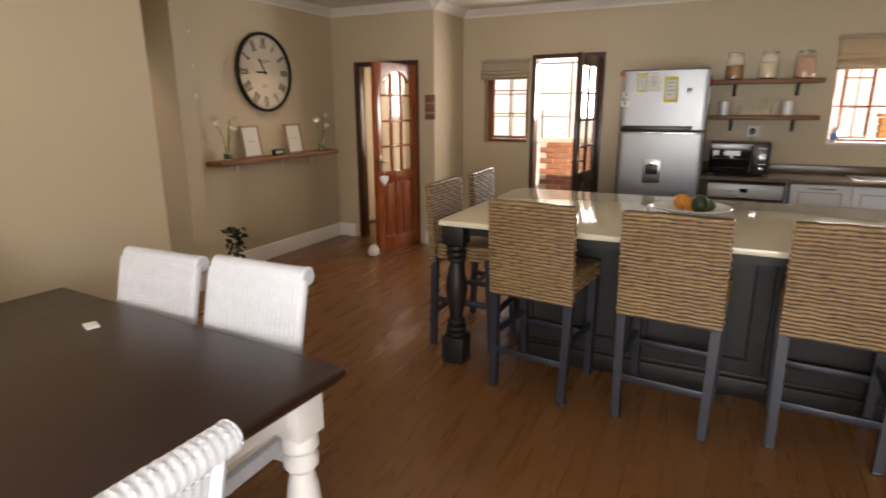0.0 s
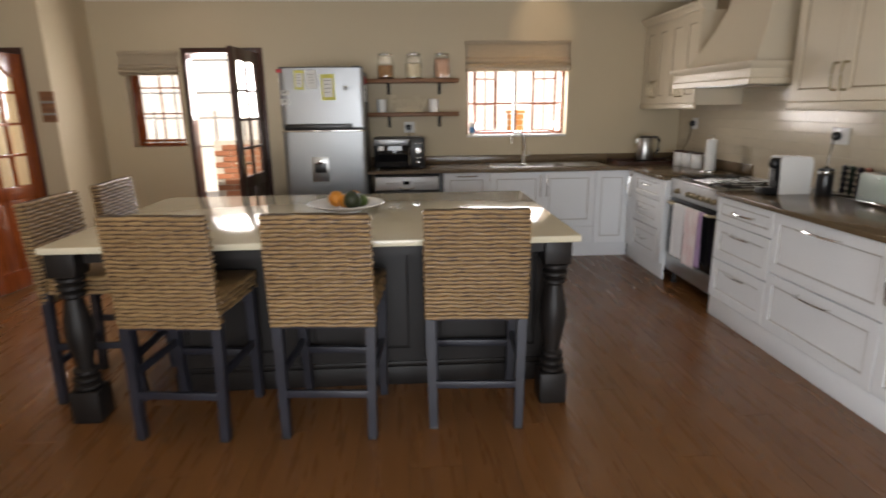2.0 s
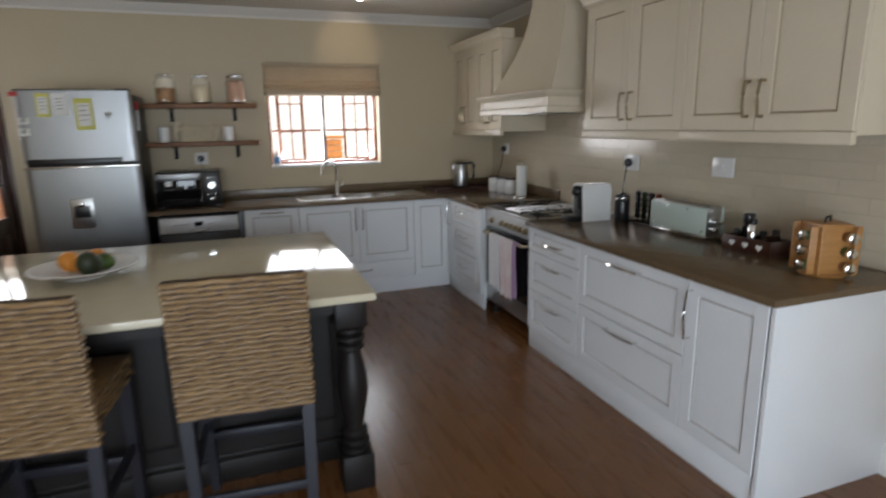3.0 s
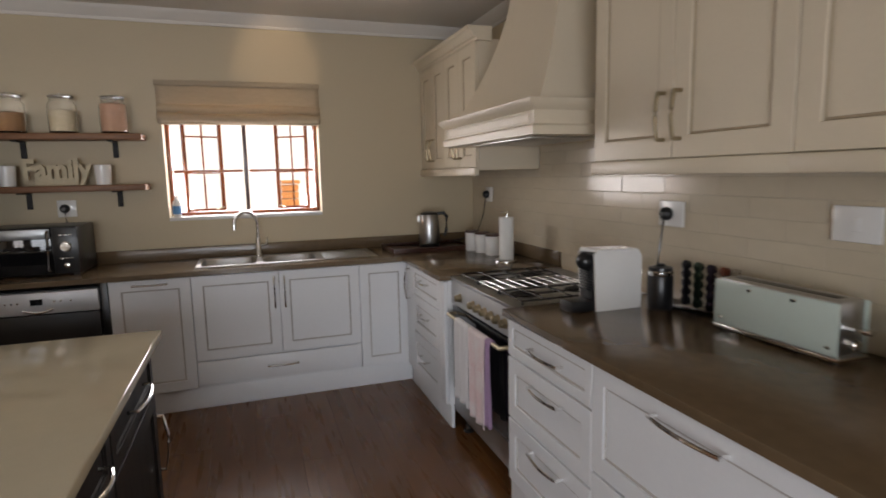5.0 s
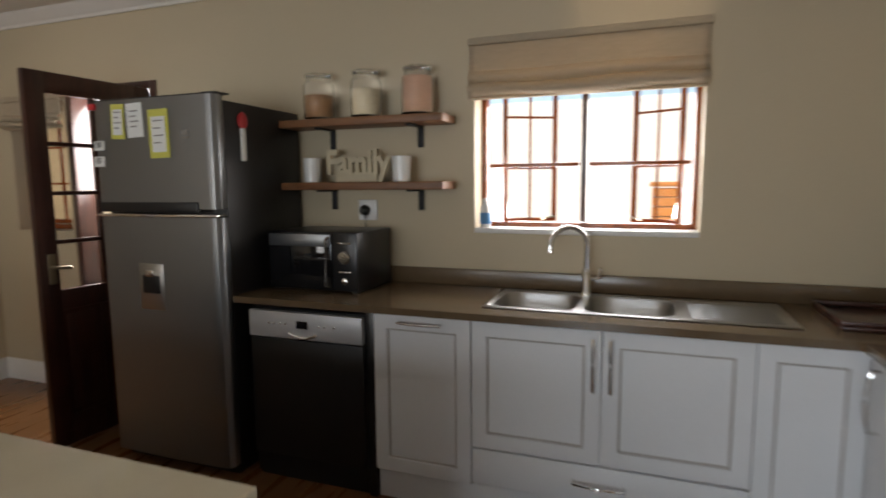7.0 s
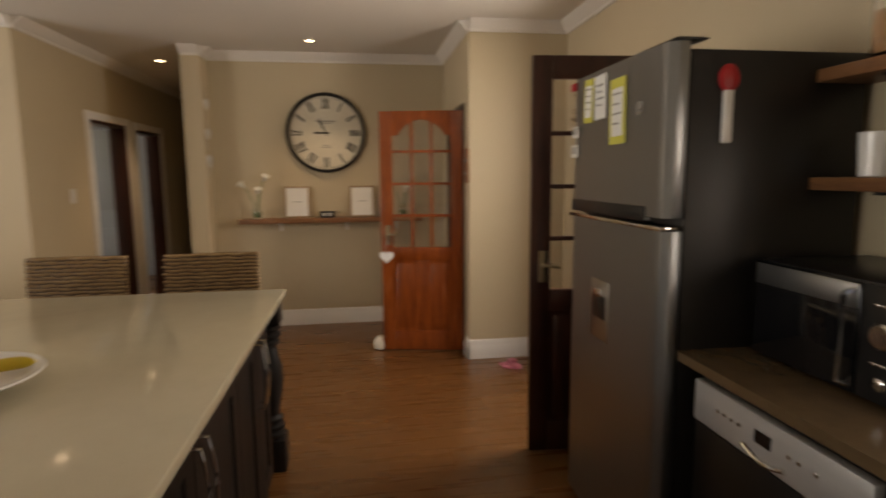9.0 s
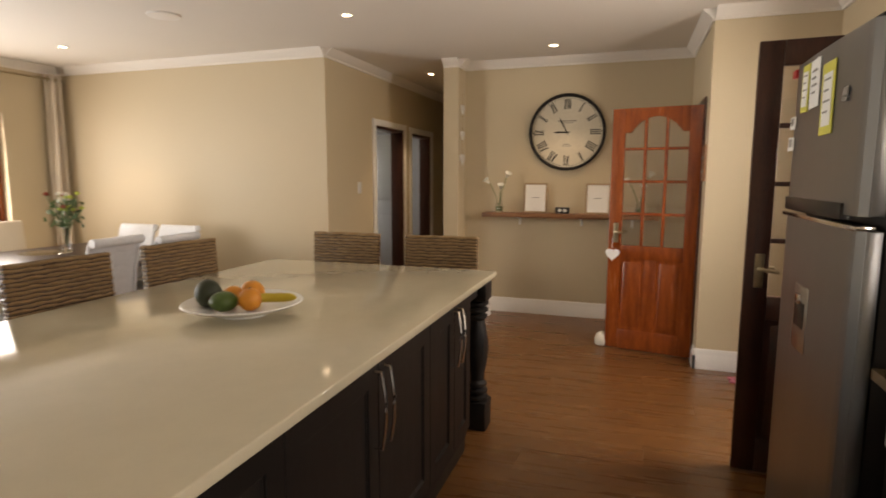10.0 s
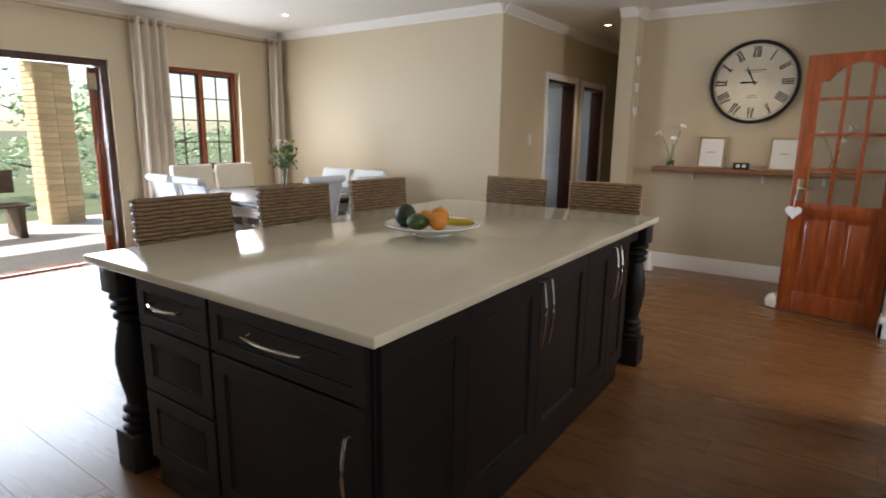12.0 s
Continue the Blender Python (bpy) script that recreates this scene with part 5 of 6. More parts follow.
copy_thing(ch, pose(-1.35, 1.85, 0, 0, 0, 88) @ CHAIR_SIZE)


def parsons_chair(m):
    c = thing("upholstered_chair", "cream upholstered high-backed dining chair", "chair", "chairs round the table", m)
    part("backrest", Shape().box(-0.23, 0.23, -0.04, 0.04, 0.44, 1.0, 0.02, 3, Matrix.Translation((0, 0, 0.44)) @ pose(0, 0, 0, -6, 0, 0) @ Matrix.Translation((0, 0, -0.44))), CREAM_CLOTH, c)
    part("seat", Shape().box(-0.23, 0.23, -0.46, 0.03, 0.36, 0.47, 0.02, 3), CREAM_CLOTH, c)
    for sx in (-1, 1):
        for y in (-0.42, 0.0):
            part("leg", Shape().prism([(-0.018, 0), (0.018, 0), (0.022, 0.37), (-0.022, 0.37)], 0.04, Matrix.Translation((sx * 0.2, y - 0.02, 0))), TRIM, c)
    return c


pc = parsons_chair(pose(-0.22, 0.98, 0, 0, 0, 180))
copy_thing(pc, pose(-0.74, 0.98, 0, 0, 0, 180))

# ---- floor of separate boards, last of the large pieces ----
fl = structure("floor", Shape().box(-6.4, EAST + T, SOUTH - T, NORTH + T, -0.12, -0.008), SCREED, "warm brown wood-look plank floor", "floor")
structure("floor_behind_glazed_door", Shape().box(-3.15, PIER - T, NORTH + T, 9.0, -0.12, 0.0), PAVING, "pale tiled floor behind the glazed door", "floor")
PW, PL = 0.228, 1.52
cache = {}


def plank(x, y, w_, l_):
    key = (round(w_, 3), round(l_, 3))
    if key not in cache:
        cache[key] = Shape().box(0, w_ - 0.0013, 0, l_ - 0.0013, -0.0078, 0.0).mesh("plank", smooth=False)
    part("plank", cache[key], PLANK, fl, m=Matrix.Translation((x, y, 0)))


col, x = 0, CLOCKWALL
rest = Shape()
while x < EAST - 0.01:
    w_ = min(PW, EAST - x)
    shift = (col * 0.61) % PL
    y = SOUTH - T - shift
    while y < NORTH + T:
        a, b = max(y, SOUTH - T), min(y + PL, NORTH + T)
        if b - a > 0.02:
            if x > -2.0 and b > 0.9:
                plank(x, a, w_, b - a)
            else:
                rest.box(x, x + w_ - 0.0013, a, b - 0.0013, -0.0078, 0.0)
        y += PL
    x += PW
    col += 1
part("far_planks", rest, PLANK, fl, smooth=False)["kind"] = "stuff"
part("passage_boards", Shape().box(-6.2, CLOCKWALL - 0.003, PASS_S - 2, PASS_N, -0.0078, 0.0), PLANK, fl, smooth=False)["kind"] = "stuff"

# ---- outdoors ----
structure("ground", Shape().box(-400, 400, -400, 400, -0.5, -0.13), GRASS, "sunlit lawn reaching the horizon", "ground")
structure("patio", Shape().box(-2.5, 6.5, -3.4, SOUTH - T - 0.002, -0.14, -0.03), PAVING, "pale paved patio outside the door", "patio")
structure("yard", Shape().box(-6, 8, NORTH + T + 0.002, 14, -0.14, -0.03), PAVING, "sunlit paved back yard", "paving")
structure("patio_roof", Shape().box(-1.0, 6.6, -3.4, SOUTH - T - 0.005, 2.62, 2.8), CEILING, "plain patio roof soffit", "roof")

# ---- things on the clock wall ----
clk = thing("wall_clock", "huge round cream wall clock with roman numerals", "clock", m=pose(CLOCKWALL + 0.001, 5.85, 1.855, 0, 0, 90) @ pose(0, 0, 0, 90, 0, 0))
part("case", Shape().lathe([(0.33, 0.0), (0.372, 0.004), (0.374, 0.03), (0.365, 0.042), (0.352, 0.044), (0.345, 0.03), (0.342, 0.018)], 72, cap=False), IRON, clk, "dark iron rim")
part("face", Shape().lathe([(0.345, 0.012), (0.345, 0.0155), (0.001, 0.016)], 72), CLOCK_FACE, clk, "aged cream dial")


def roman(word, h=0.088):
    """Bold serifed strokes side by side, middle at the origin."""
    wide = {"I": 0.019, "V": 0.036, "X": 0.036}
    at = -sum(wide[c] for c in word) / 2
    s = Shape()

    def stroke(xa, xb, w_, z):
        s.prism([(xa - w_ / 2, -h / 2), (xa + w_ / 2, -h / 2), (xb + w_ / 2, h / 2), (xb - w_ / 2, h / 2)], 0.001, Matrix.Translation((0, 0, z)) @ pose(0, 0, 0, -90, 0, 0) @ Matrix.Diagonal((1, 1, -1, 1)))

    for c in word:
        w_ = wide[c]
        mid_ = at + w_ / 2
        if c == "I":
            stroke(mid_, mid_, 0.011, 0)
        else:
            top_a, top_b = at + 0.007, at + w_ - 0.006
            stroke(top_b if c == "X" else mid_, top_a, 0.012, 0)
            stroke(top_a if c == "X" else mid_, top_b, 0.0045, 0.0003)
        for z in ((-1, 1) if c != "V" else (1,)):
            s.box(at + 0.001, at + w_ - 0.001, z * h / 2 - 0.0025, z * h / 2 + 0.0025, -0.0012, 0.0002)
        at += w_
    return s


for i, numeral in enumerate(("XII", "I", "II", "III", "IIII", "V", "VI", "VII", "VIII", "IX", "X", "XI")):
    a = -2 * math.pi * i / 12
    part("numeral", roman(numeral), INK, clk, m=Matrix.Translation((-0.272 * math.sin(a), 0.272 * math.cos(a), 0.0178)) @ pose(0, 0, 0, 0, 0, math.degrees(a)), smooth=False)
part("minute_ring", Shape().lathe([(0.331, 0.0165), (0.331, 0.0172), (0.328, 0.0172), (0.328, 0.0165)], 72, cap=False), INK, clk)
for half_, y0_, y1_ in ((0.09, 0.105, 0.115), (0.06, 0.088, 0.094), (0.03, -0.12, -0.113), (0.045, -0.137, -0.131)):
    part("writing", Shape().box(-half_, half_, y0_, y1_, 0.0162, 0.0172), GREY_INK, clk, smooth=False)
for length, w_, a in ((0.13, 0.010, 90), (0.16, 0.008, 27)):
    part("hand_of_clock", Shape().prism([(-w_ / 2, -0.03), (w_ / 2, -0.03), (w_, length * 0.7), (0, length), (-w_, length * 0.7)], 0.002, pose(0, 0, 0.022, 0, 0, a) @ pose(0, 0, 0, -90, 0, 0)), INK, clk)
part("hub", Shape().lathe([(0.012, 0.016), (0.012, 0.027), (0.005, 0.03)], 14), INK, clk)

sh = thing("wall_shelf", "long rough-sawn wooden shelf under the clock", "shelf")
part("board", Shape().box(CLOCKWALL + 0.001, CLOCKWALL + 0.20, 5.04, 6.74, 1.015, 1.058, 0.006), WOOD_SHELF_Y, sh)
for y in (5.40, 6.02, 6.50):
    part("bracket", Shape().box(CLOCKWALL + 0.001, CLOCKWALL + 0.16, y - 0.012, y + 0.012, 1.003, 1.0148, 0.003).box(CLOCKWALL + 0.001, CLOCKWALL + 0.012, y - 0.012, y + 0.012, 0.93, 1.003, 0.003), TRIM, sh, "white shelf bracket")


def lily_vase(y):
    v = thing("lily_vase", "small glass vase with white arum lilies", "vase", "vases on the shelf", pose(CLOCKWALL + 0.11, y, 1.0585))
    part("vase", Shape().lathe([(0.03, 0), (0.036, 0.01), (0.038, 0.06), (0.024, 0.10), (0.026, 0.125), (0.022, 0.125), (0.02, 0.10), (0.033, 0.06), (0.031, 0.014)], 20), GLASS, v)
    part("water", Shape().lathe([(0.03, 0.015), (0.032, 0.06), (0.001, 0.061)], 16), STEM, v, "greenish water")
    for dx, dy, h in ((0.02, -0.10, 0.30), (-0.01, 0.07, 0.36), (0.03, 0.02, 0.24)):
        pts = [(0, 0, 0.03), (dx * 0.3, dy * 0.3, h * 0.5), (dx * 0.8, dy * 0.8, h * 0.9), (dx, dy, h)]
        st = part("stem", Shape().tube(pts, 0.004, 6), STEM, v)
        part("bloom", Shape().lathe([(0.004, 0), (0.012, 0.02), (0.022, 0.045), (0.034, 0.062), (0.03, 0.064), (0.012, 0.04)], 12, Matrix.Translation((dx, dy, h - 0.01)) @ pose(0, 0, 0, -math.degrees(dy) * 6, 30, 0)), PETAL_WHITE, st)


lily_vase(5.20)
lily_vase(6.56)


def standing_frame(y, w_, h_):
    f = thing("photo_frame", "light wooden frame with a white print", "picture frame", "frames on the shelf", pose(CLOCKWALL + 0.075, y, 1.0585, 0, -9, 0))
    s = Shape()
    for a, b, c, d_ in ((-w_ / 2, -w_ / 2 + 0.016, 0, h_), (w_ / 2 - 0.016, w_ / 2, 0, h_), (-w_ / 2 + 0.016, w_ / 2 - 0.016, 0.0005, 0.016), (-w_ / 2 + 0.016, w_ / 2 - 0.016, h_ - 0.016, h_ - 0.0005)):
        s.box(-0.01, 0.01, a, b, c, d_, 0.002)
    part("frame", s, LIGHT_OAK, f)
    part("print", Shape().box(-0.006, 0.002, -w_ / 2 + 0.016, w_ / 2 - 0.016, 0.016, h_ - 0.016), PAPER, f, smooth=False)
    part("writing", Shape().box(0.0025, 0.0032, -w_ * 0.16, w_ * 0.16, h_ * 0.5, h_ * 0.515), INK, f, smooth=False)


standing_frame(5.56, 0.235, 0.30)
standing_frame(6.17, 0.235, 0.30)
cb = thing("desk_clock", "little dark two-dial desk clock on the shelf", "clock", m=pose(CLOCKWALL + 0.12, 5.84, 1.0585))
part("case", Shape().box(-0.02, 0.02, -0.07, 0.07, 0, 0.062, 0.006), FRIDGE_SIDE, cb)
for y in (-0.025, 0.025):
    part("dial", Shape().lathe([(0.017, 0), (0.017, 0.003), (0.001, 0.0035)], 16, pose(0.02, y, 0.032, 0, 90, 0)), PAPER, cb)

hanging = thing("heart_garland", "string of three cream hearts hanging on the wall", "decoration", m=pose(-2.74, PASS_N + 0.012, 0))
for z in (2.10, 1.84, 1.60):
    s = Shape()
    s.prism(heart_outline(0.10 if z > 1.7 else 0.12), 0.018, Matrix.Translation((0, 0, z)))
    part("heart", s, CERAMIC, hanging)
part("cord", Shape().tube([(0, 0.008, 1.62), (0, 0.008, 2.25)], 0.002, 5), LIGHT_OAK, hanging)
fg = thing("plaster_figure", "small white plaster ornament by the skirting board", "ornament", m=pose(-2.68, 5.10, 0))
part("figure", Shape().lathe([(0.05, 0), (0.055, 0.02), (0.045, 0.05), (0.05, 0.09), (0.03, 0.13), (0.035, 0.16), (0.02, 0.19), (0.002, 0.20)], 16), CERAMIC, fg)
pl = thing("potted_plant", "dark leafy plant in a small pale pot", "plant", m=pose(-2.47, 4.88, 0))
part("pot", Shape().lathe([(0.06, 0), (0.085, 0.13), (0.09, 0.15), (0.08, 0.15), (0.075, 0.13)], 20), CERAMIC, pl)
rng = random.Random(4)
s = Shape()
for i in range(90):
    a, r, z = rng.uniform(0, 6.28), rng.uniform(0, 0.09), rng.uniform(0.14, 0.52)
    m = Matrix.Translation((r * math.cos(a), r * math.sin(a), z)) @ pose(0, 0, 0, rng.uniform(-60, 60), rng.uniform(-60, 60), math.degrees(a))
    s.prism([(-0.018, 0), (0, -0.03), (0.018, 0), (0, 0.045)], 0.002, m)
part("leaves", s, material("dark_leaf", (0.02, 0.028, 0.015), 0.5, vary=0.2, scale=(20, 90)), pl)
th = thing("wall_plaque", "small brown wooden plaque beside the glazed door", "plaque", m=pose(-1.645, DOORWALL - 0.001, 1.52))
part("board", Shape().box(-0.06, 0.06, -0.02, 0, -0.13, 0.13, 0.004), WOOD_SHELF, th)
for z in (0.03, -0.07):
    part("bar", Shape().box(-0.055, 0.055, -0.026, -0.02, z, z + 0.02, 0.002), GREY_INK, th)
for x, a in ((-1.42, 20), (-1.33, -15)):
    sl = thing("slipper", "pink child's slipper on the floor", "slipper", "pair of slippers", pose(x, 7.25, 0, 0, 0, a + 80))
    part("sole", Shape().box(-0.07, 0.07, -0.028, 0.028, 0, 0.014, 0.006), SLIPPER, sl)
    part("upper", Shape().ball((0.03, 0, 0.016), 0.04, (1.1, 0.75, 0.7), 14), SLIPPER, sl)

# ---- shelves, jars and sign by the fridge ----
for z in (1.722, 1.396):
    b = thing("wall_shelf", "short thick wooden shelf on black brackets", "shelf", "kitchen wall shelves")
    part("board", Shape().box(1.05, 1.98, NORTH - 0.20, NORTH - 0.001, z, z + 0.04, 0.006), WOOD_SHELF, b)
    for x in (1.27, 1.79):
        part("bracket", Shape().box(x - 0.016, x + 0.016, NORTH - 0.012, NORTH - 0.001, z - 0.11, z - 0.0006, 0.002).box(x - 0.016, x + 0.016, NORTH - 0.17, NORTH - 0.012, z - 0.010, z - 0.0006, 0.002), IRON, b, "black iron bracket")
for i, (x, food, level) in enumerate(((1.25, GRAIN_FOOD, 0.125), (1.53, PALE_FOOD, 0.14), (1.815, PINK_FOOD, 0.185))):
    j = thing("storage_jar", ("round glass jar of brown cereal", "round glass jar of pale flour", "round glass jar nearly full of pinkish grain")[i], "jar", "jars on the top shelf", pose(x, NORTH - 0.105, 1.7625))
    g = part("jar", Shape().lathe([(0.07, 0), (0.08, 0.008), (0.082, 0.10), (0.08, 0.18), (0.062, 0.205), (0.065, 0.215), (0.06, 0.215), (0.057, 0.205), (0.075, 0.178), (0.077, 0.10), (0.075, 0.012)], 28), GLASS, j)
    g.visible_shadow = False
    part("contents", Shape().lathe([(0.07, 0.0135), (0.0745, 0.03), (0.0745, level), (0.04, level + 0.008), (0.001, level + 0.004)], 24), food, j)
    part("lid", Shape().lathe([(0.066, 0.2155), (0.072, 0.219), (0.072, 0.232), (0.06, 0.238), (0.02, 0.240), (0.018, 0.246), (0.001, 0.248)], 24), GLASS, j, "domed glass lid")
for x in (1.20, 1.725):
    mu = thing("tumbler", "plain white ceramic tumbler on the lower shelf", "tumbler", "white tumblers", pose(x, NORTH - 0.11, 1.4365, 0, 0, 40))
    part("cup", Shape().lathe([(0.040, 0), (0.044, 0.004), (0.05, 0.128), (0.046, 0.129), (0.041, 0.01)], 24), CERAMIC, mu)
sg = thing("word_sign", "cut-out pale wooden word standing on the shelf", "sign", m=pose(1.465, NORTH - 0.09, 1.4365))
part("foot", Shape().box(-0.125, 0.115, -0.011, 0.011, 0, 0.05, 0.003), PLYWOOD, sg)
me = text_mesh("Family", 0.185, 0.012, swell=0.007)
part("lettering", me, PLYWOOD, sg, m=Matrix.Translation((0.0, -0.002, 0.098)) @ pose(0, 0, 0, 90, 0, 0) @ Matrix.Diagonal((0.80, 0.95, 1, 1)), smooth=False)


def wall_socket(m, label, plug=True, double=False):
    k = thing("wall_socket", label, "socket", m=m)
    w_ = 0.075 if double else 0.055
    part("plate", Shape().box(-w_, w_, -0.011, 0, -0.055, 0.055, 0.004), CERAMIC, k)
    if plug:
        part("plug", Shape().lathe([(0.026, 0), (0.03, 0.012), (0.026, 0.03), (0.012, 0.042)], 16, pose(-0.01, -0.011, 0, 90, 0, 0)), BLACK, k, "black plug")
    else:
        part("switch", Shape().box(-0.014, 0.014, -0.016, -0.011, -0.022, 0.022, 0.003), CERAMIC, k)
    return k


wall_socket(pose(1.475, NORTH - 0.001, 1.285), "white wall socket with a black plug")
wall_socket(pose(EAST - 0.014, 5.40, 1.27, 0, 0, -90), "white wall socket with a black plug", True, True)
wall_socket(pose(EAST - 0.014, 4.61, 1.285, 0, 0, -90), "white isolator switch on the tiles", False, True)
wall_socket(pose(EAST - 0.014, 7.36, 1.30, 0, 0, -90), "white wall socket with kettle plug")
for pts in ([(1.465, NORTH - 0.03, 1.26), (1.47, NORTH - 0.025, 1.2), (1.45, NORTH - 0.03, 1.0)], [(EAST - 0.05, 5.41, 1.25), (EAST - 0.06, 5.42, 1.13), (EAST - 0.08, 5.41, 1.0), (EAST - 0.14, 5.38, 0.92)],
            [(EAST - 0.05, 7.36, 1.28), (EAST - 0.06, 7.38, 1.15), (EAST - 0.10, 7.43, 0.99), (EAST - 0.3, 7.46, 0.945)]):
    tagged(part("power_cable", Shape().tube(pts, 0.004, 6), BLACK), "thin black power cable hanging from a socket", "cable")

mw = thing("microwave", "black microwave oven on the worktop", "microwave", m=pose(1.12, 7.33, CZ))
part("body", Shape().box(0, 0.50, 0.012, 0.38, 0.008, 0.295, 0.006), BLACK, mw)
part("door", Shape().box(0.002, 0.36, 0.0, 0.014, 0.012, 0.29, 0.004), BLACK_GLASS, mw)
part("door_trim", Shape().box(0.004, 0.355, -0.002, 0.001, 0.225, 0.285, 0.002), FRIDGE_STEEL, mw, "grey steel band")
part("handle", Shape().tube([(0.345, 0.0, 0.03), (0.345, -0.03, 0.04), (0.345, -0.03, 0.26), (0.345, 0.0, 0.27)], 0.008, 8), CHROME, mw)
part("control_panel", Shape().box(0.364, 0.498, 0.002, 0.014, 0.012, 0.29, 0.003), BLACK, mw)
part("dial", Shape().lathe([(0.032, 0), (0.032, 0.012), (0.026, 0.018)], 24, pose(0.432, 0.002, 0.175, 90, 0, 0)), CHROME, mw)
part("dial", Shape().lathe([(0.016, 0), (0.016, 0.008), (0.012, 0.01)], 20, pose(0.432, 0.002, 0.06, 90, 0, 0)), CHROME, mw)
for z in (0.24, 0.10):
    for x in (0.40, 0.425, 0.45):
        part("button", Shape().box(x, x + 0.016, -0.001, 0.003, z, z + 0.008, 0.002), CHROME, mw)
for x in (0.03, 0.47):
    part("foot", Shape().box(x - 0.015, x + 0.015, 0.03, 0.35, 0.0, 0.009), BLACK, mw)
sp = thing("soap_bottle", "small clear and blue soap bottle on the sill", "bottle", m=pose(2.13, NORTH + 0.02, W2[2] + 0.0045))
part("bottle", Shape().lathe([(0.024, 0), (0.028, 0.006), (0.028, 0.10), (0.012, 0.125), (0.012, 0.145), (0.004, 0.15)], 18), CERAMIC, sp)
part("label", Shape().lathe([(0.0285, 0.02), (0.0288, 0.022), (0.0288, 0.075), (0.0285, 0.077)], 18, cap=False), BLUE_LABEL, sp, "blue label")

# ---- on the cooker side worktop ----
tray = thing("tray", "flat dark red-brown wooden tray in the corner", "tray", m=pose(3.86, 7.46, CZ))
part("board", Shape().box(-0.30, 0.30, -0.19, 0.19, 0.0, 0.016, 0.004), WOOD_DARK, tray)
part("edge", Shape().box(-0.30, 0.30, -0.19, -0.178, 0.0162, 0.035, 0.003).box(-0.30, 0.30, 0.178, 0.19, 0.0162, 0.035, 0.003).box(-0.30, -0.288, -0.178, 0.178, 0.0162, 0.035, 0.003).box(0.288, 0.30, -0.178, 0.178, 0.0162, 0.035, 0.003), WOOD_DARK, tray)
kt = thing("kettle", "upright brushed steel kettle with black lid and handle", "kettle", m=pose(3.90, 7.50, CZ + 0.0165, 0, 0, -20))
part("base", Shape().lathe([(0.080, 0), (0.083, 0.012), (0.074, 0.02)], 28), BLACK, kt)
part("jug", Shape().lathe([(0.076, 0.0205), (0.079, 0.03), (0.074, 0.14), (0.070, 0.232), (0.066, 0.24)], 32), STEEL, kt)
part("lid", Shape().lathe([(0.067, 0.2405), (0.062, 0.254), (0.03, 0.262), (0.001, 0.263)], 28), BLACK, kt, "black plastic lid")
part("handle", Shape().tube([(0.055, 0, 0.245), (0.11, 0, 0.25), (0.134, 0, 0.225), (0.130, 0, 0.12), (0.115, 0, 0.075)], [0.012, 0.013, 0.014, 0.012, 0.010], 10), BLACK, kt)
part("lip", Shape().prism([(-0.018, 0), (0.018, 0), (0.012, 0.04), (-0.012, 0.04)], 0.022, pose(-0.066, 0, 0.19, 0, 0, 90)), STEEL, kt)
for i, (x, y) in enumerate(((4.15, 7.24), (4.165, 7.09), (4.18, 6.94))):
    cn = thing("canister", "white ceramic canister with a dark lid", "canister", "three canisters", pose(x, y, CZ))
    part("pot", Shape().lathe([(0.048, 0), (0.052, 0.006), (0.053, 0.125), (0.05, 0.13)], 26), CERAMIC, cn)
    part("lid", Shape().lathe([(0.054, 0.1305), (0.054, 0.142), (0.05, 0.146)], 26), WOOD_DARK, cn)
tr = thing("paper_towel", "white paper towel roll on a steel stand", "paper towel", m=pose(4.14, 6.64, CZ))
part("stand", Shape().lathe([(0.075, 0), (0.075, 0.012), (0.02, 0.016)], 28), CHROME, tr)
part("roll", Shape().lathe([(0.02, 0.0165), (0.046, 0.018), (0.046, 0.282), (0.02, 0.284)], 30), PAPER, tr)
part("rod", Shape().tube([(0, 0, 0.016), (0, 0, 0.30), (0.02, 0, 0.315), (-0.035, 0, 0.318)], 0.005, 8), CHROME, tr)

cm = thing("coffee_machine", "small white capsule coffee machine with black front", "coffee machine", m=pose(3.86, 5.365, CZ) @ Matrix.Diagonal((0.88, 1, 0.97, 1)))
body = [(0.05, 0.0), (0.29, 0.0), (0.29, 0.22), (0.27, 0.25), (0.05, 0.256), (0.035, 0.235)]
part("side_panel", Shape().prism(body, 0.012, Matrix.Translation((0, -0.062, 0))), CERAMIC, cm)
part("side_panel", Shape().prism(body, 0.012, Matrix.Translation((0, 0.05, 0))), CERAMIC, cm)
part("cover", Shape().prism([(0.05, 0.244), (0.27, 0.24), (0.285, 0.22), (0.29, 0.22), (0.27, 0.252), (0.05, 0.258)], 0.098, Matrix.Translation((0, -0.049, 0))), CERAMIC, cm)
part("core", Shape().box(0.04, 0.285, -0.049, 0.049, 0.001, 0.24, 0.004), BLACK, cm)
s = Shape()
for i in range(8):
    s.box(0.024, 0.04, -0.035, 0.035, 0.085 + 0.012 * i, 0.092 + 0.012 * i, 0.002)
part("grille", s, BLACK, cm)
part("nose", Shape().ball((0.03, 0, 0.205), 0.042, (1.0, 0.9, 0.9), 16), BLACK, cm)
part("drip_tray", Shape().box(-0.07, 0.04, -0.05, 0.05, 0.0, 0.045, 0.006), BLACK, cm)
fo = thing("milk_frother", "black ribbed milk frother with chrome band", "milk frother", m=pose(4.165, 5.25, CZ))
part("jug", Shape().lathe([(0.046, 0), (0.05, 0.01), (0.05, 0.135), (0.048, 0.14)], 28), BLACK, fo)
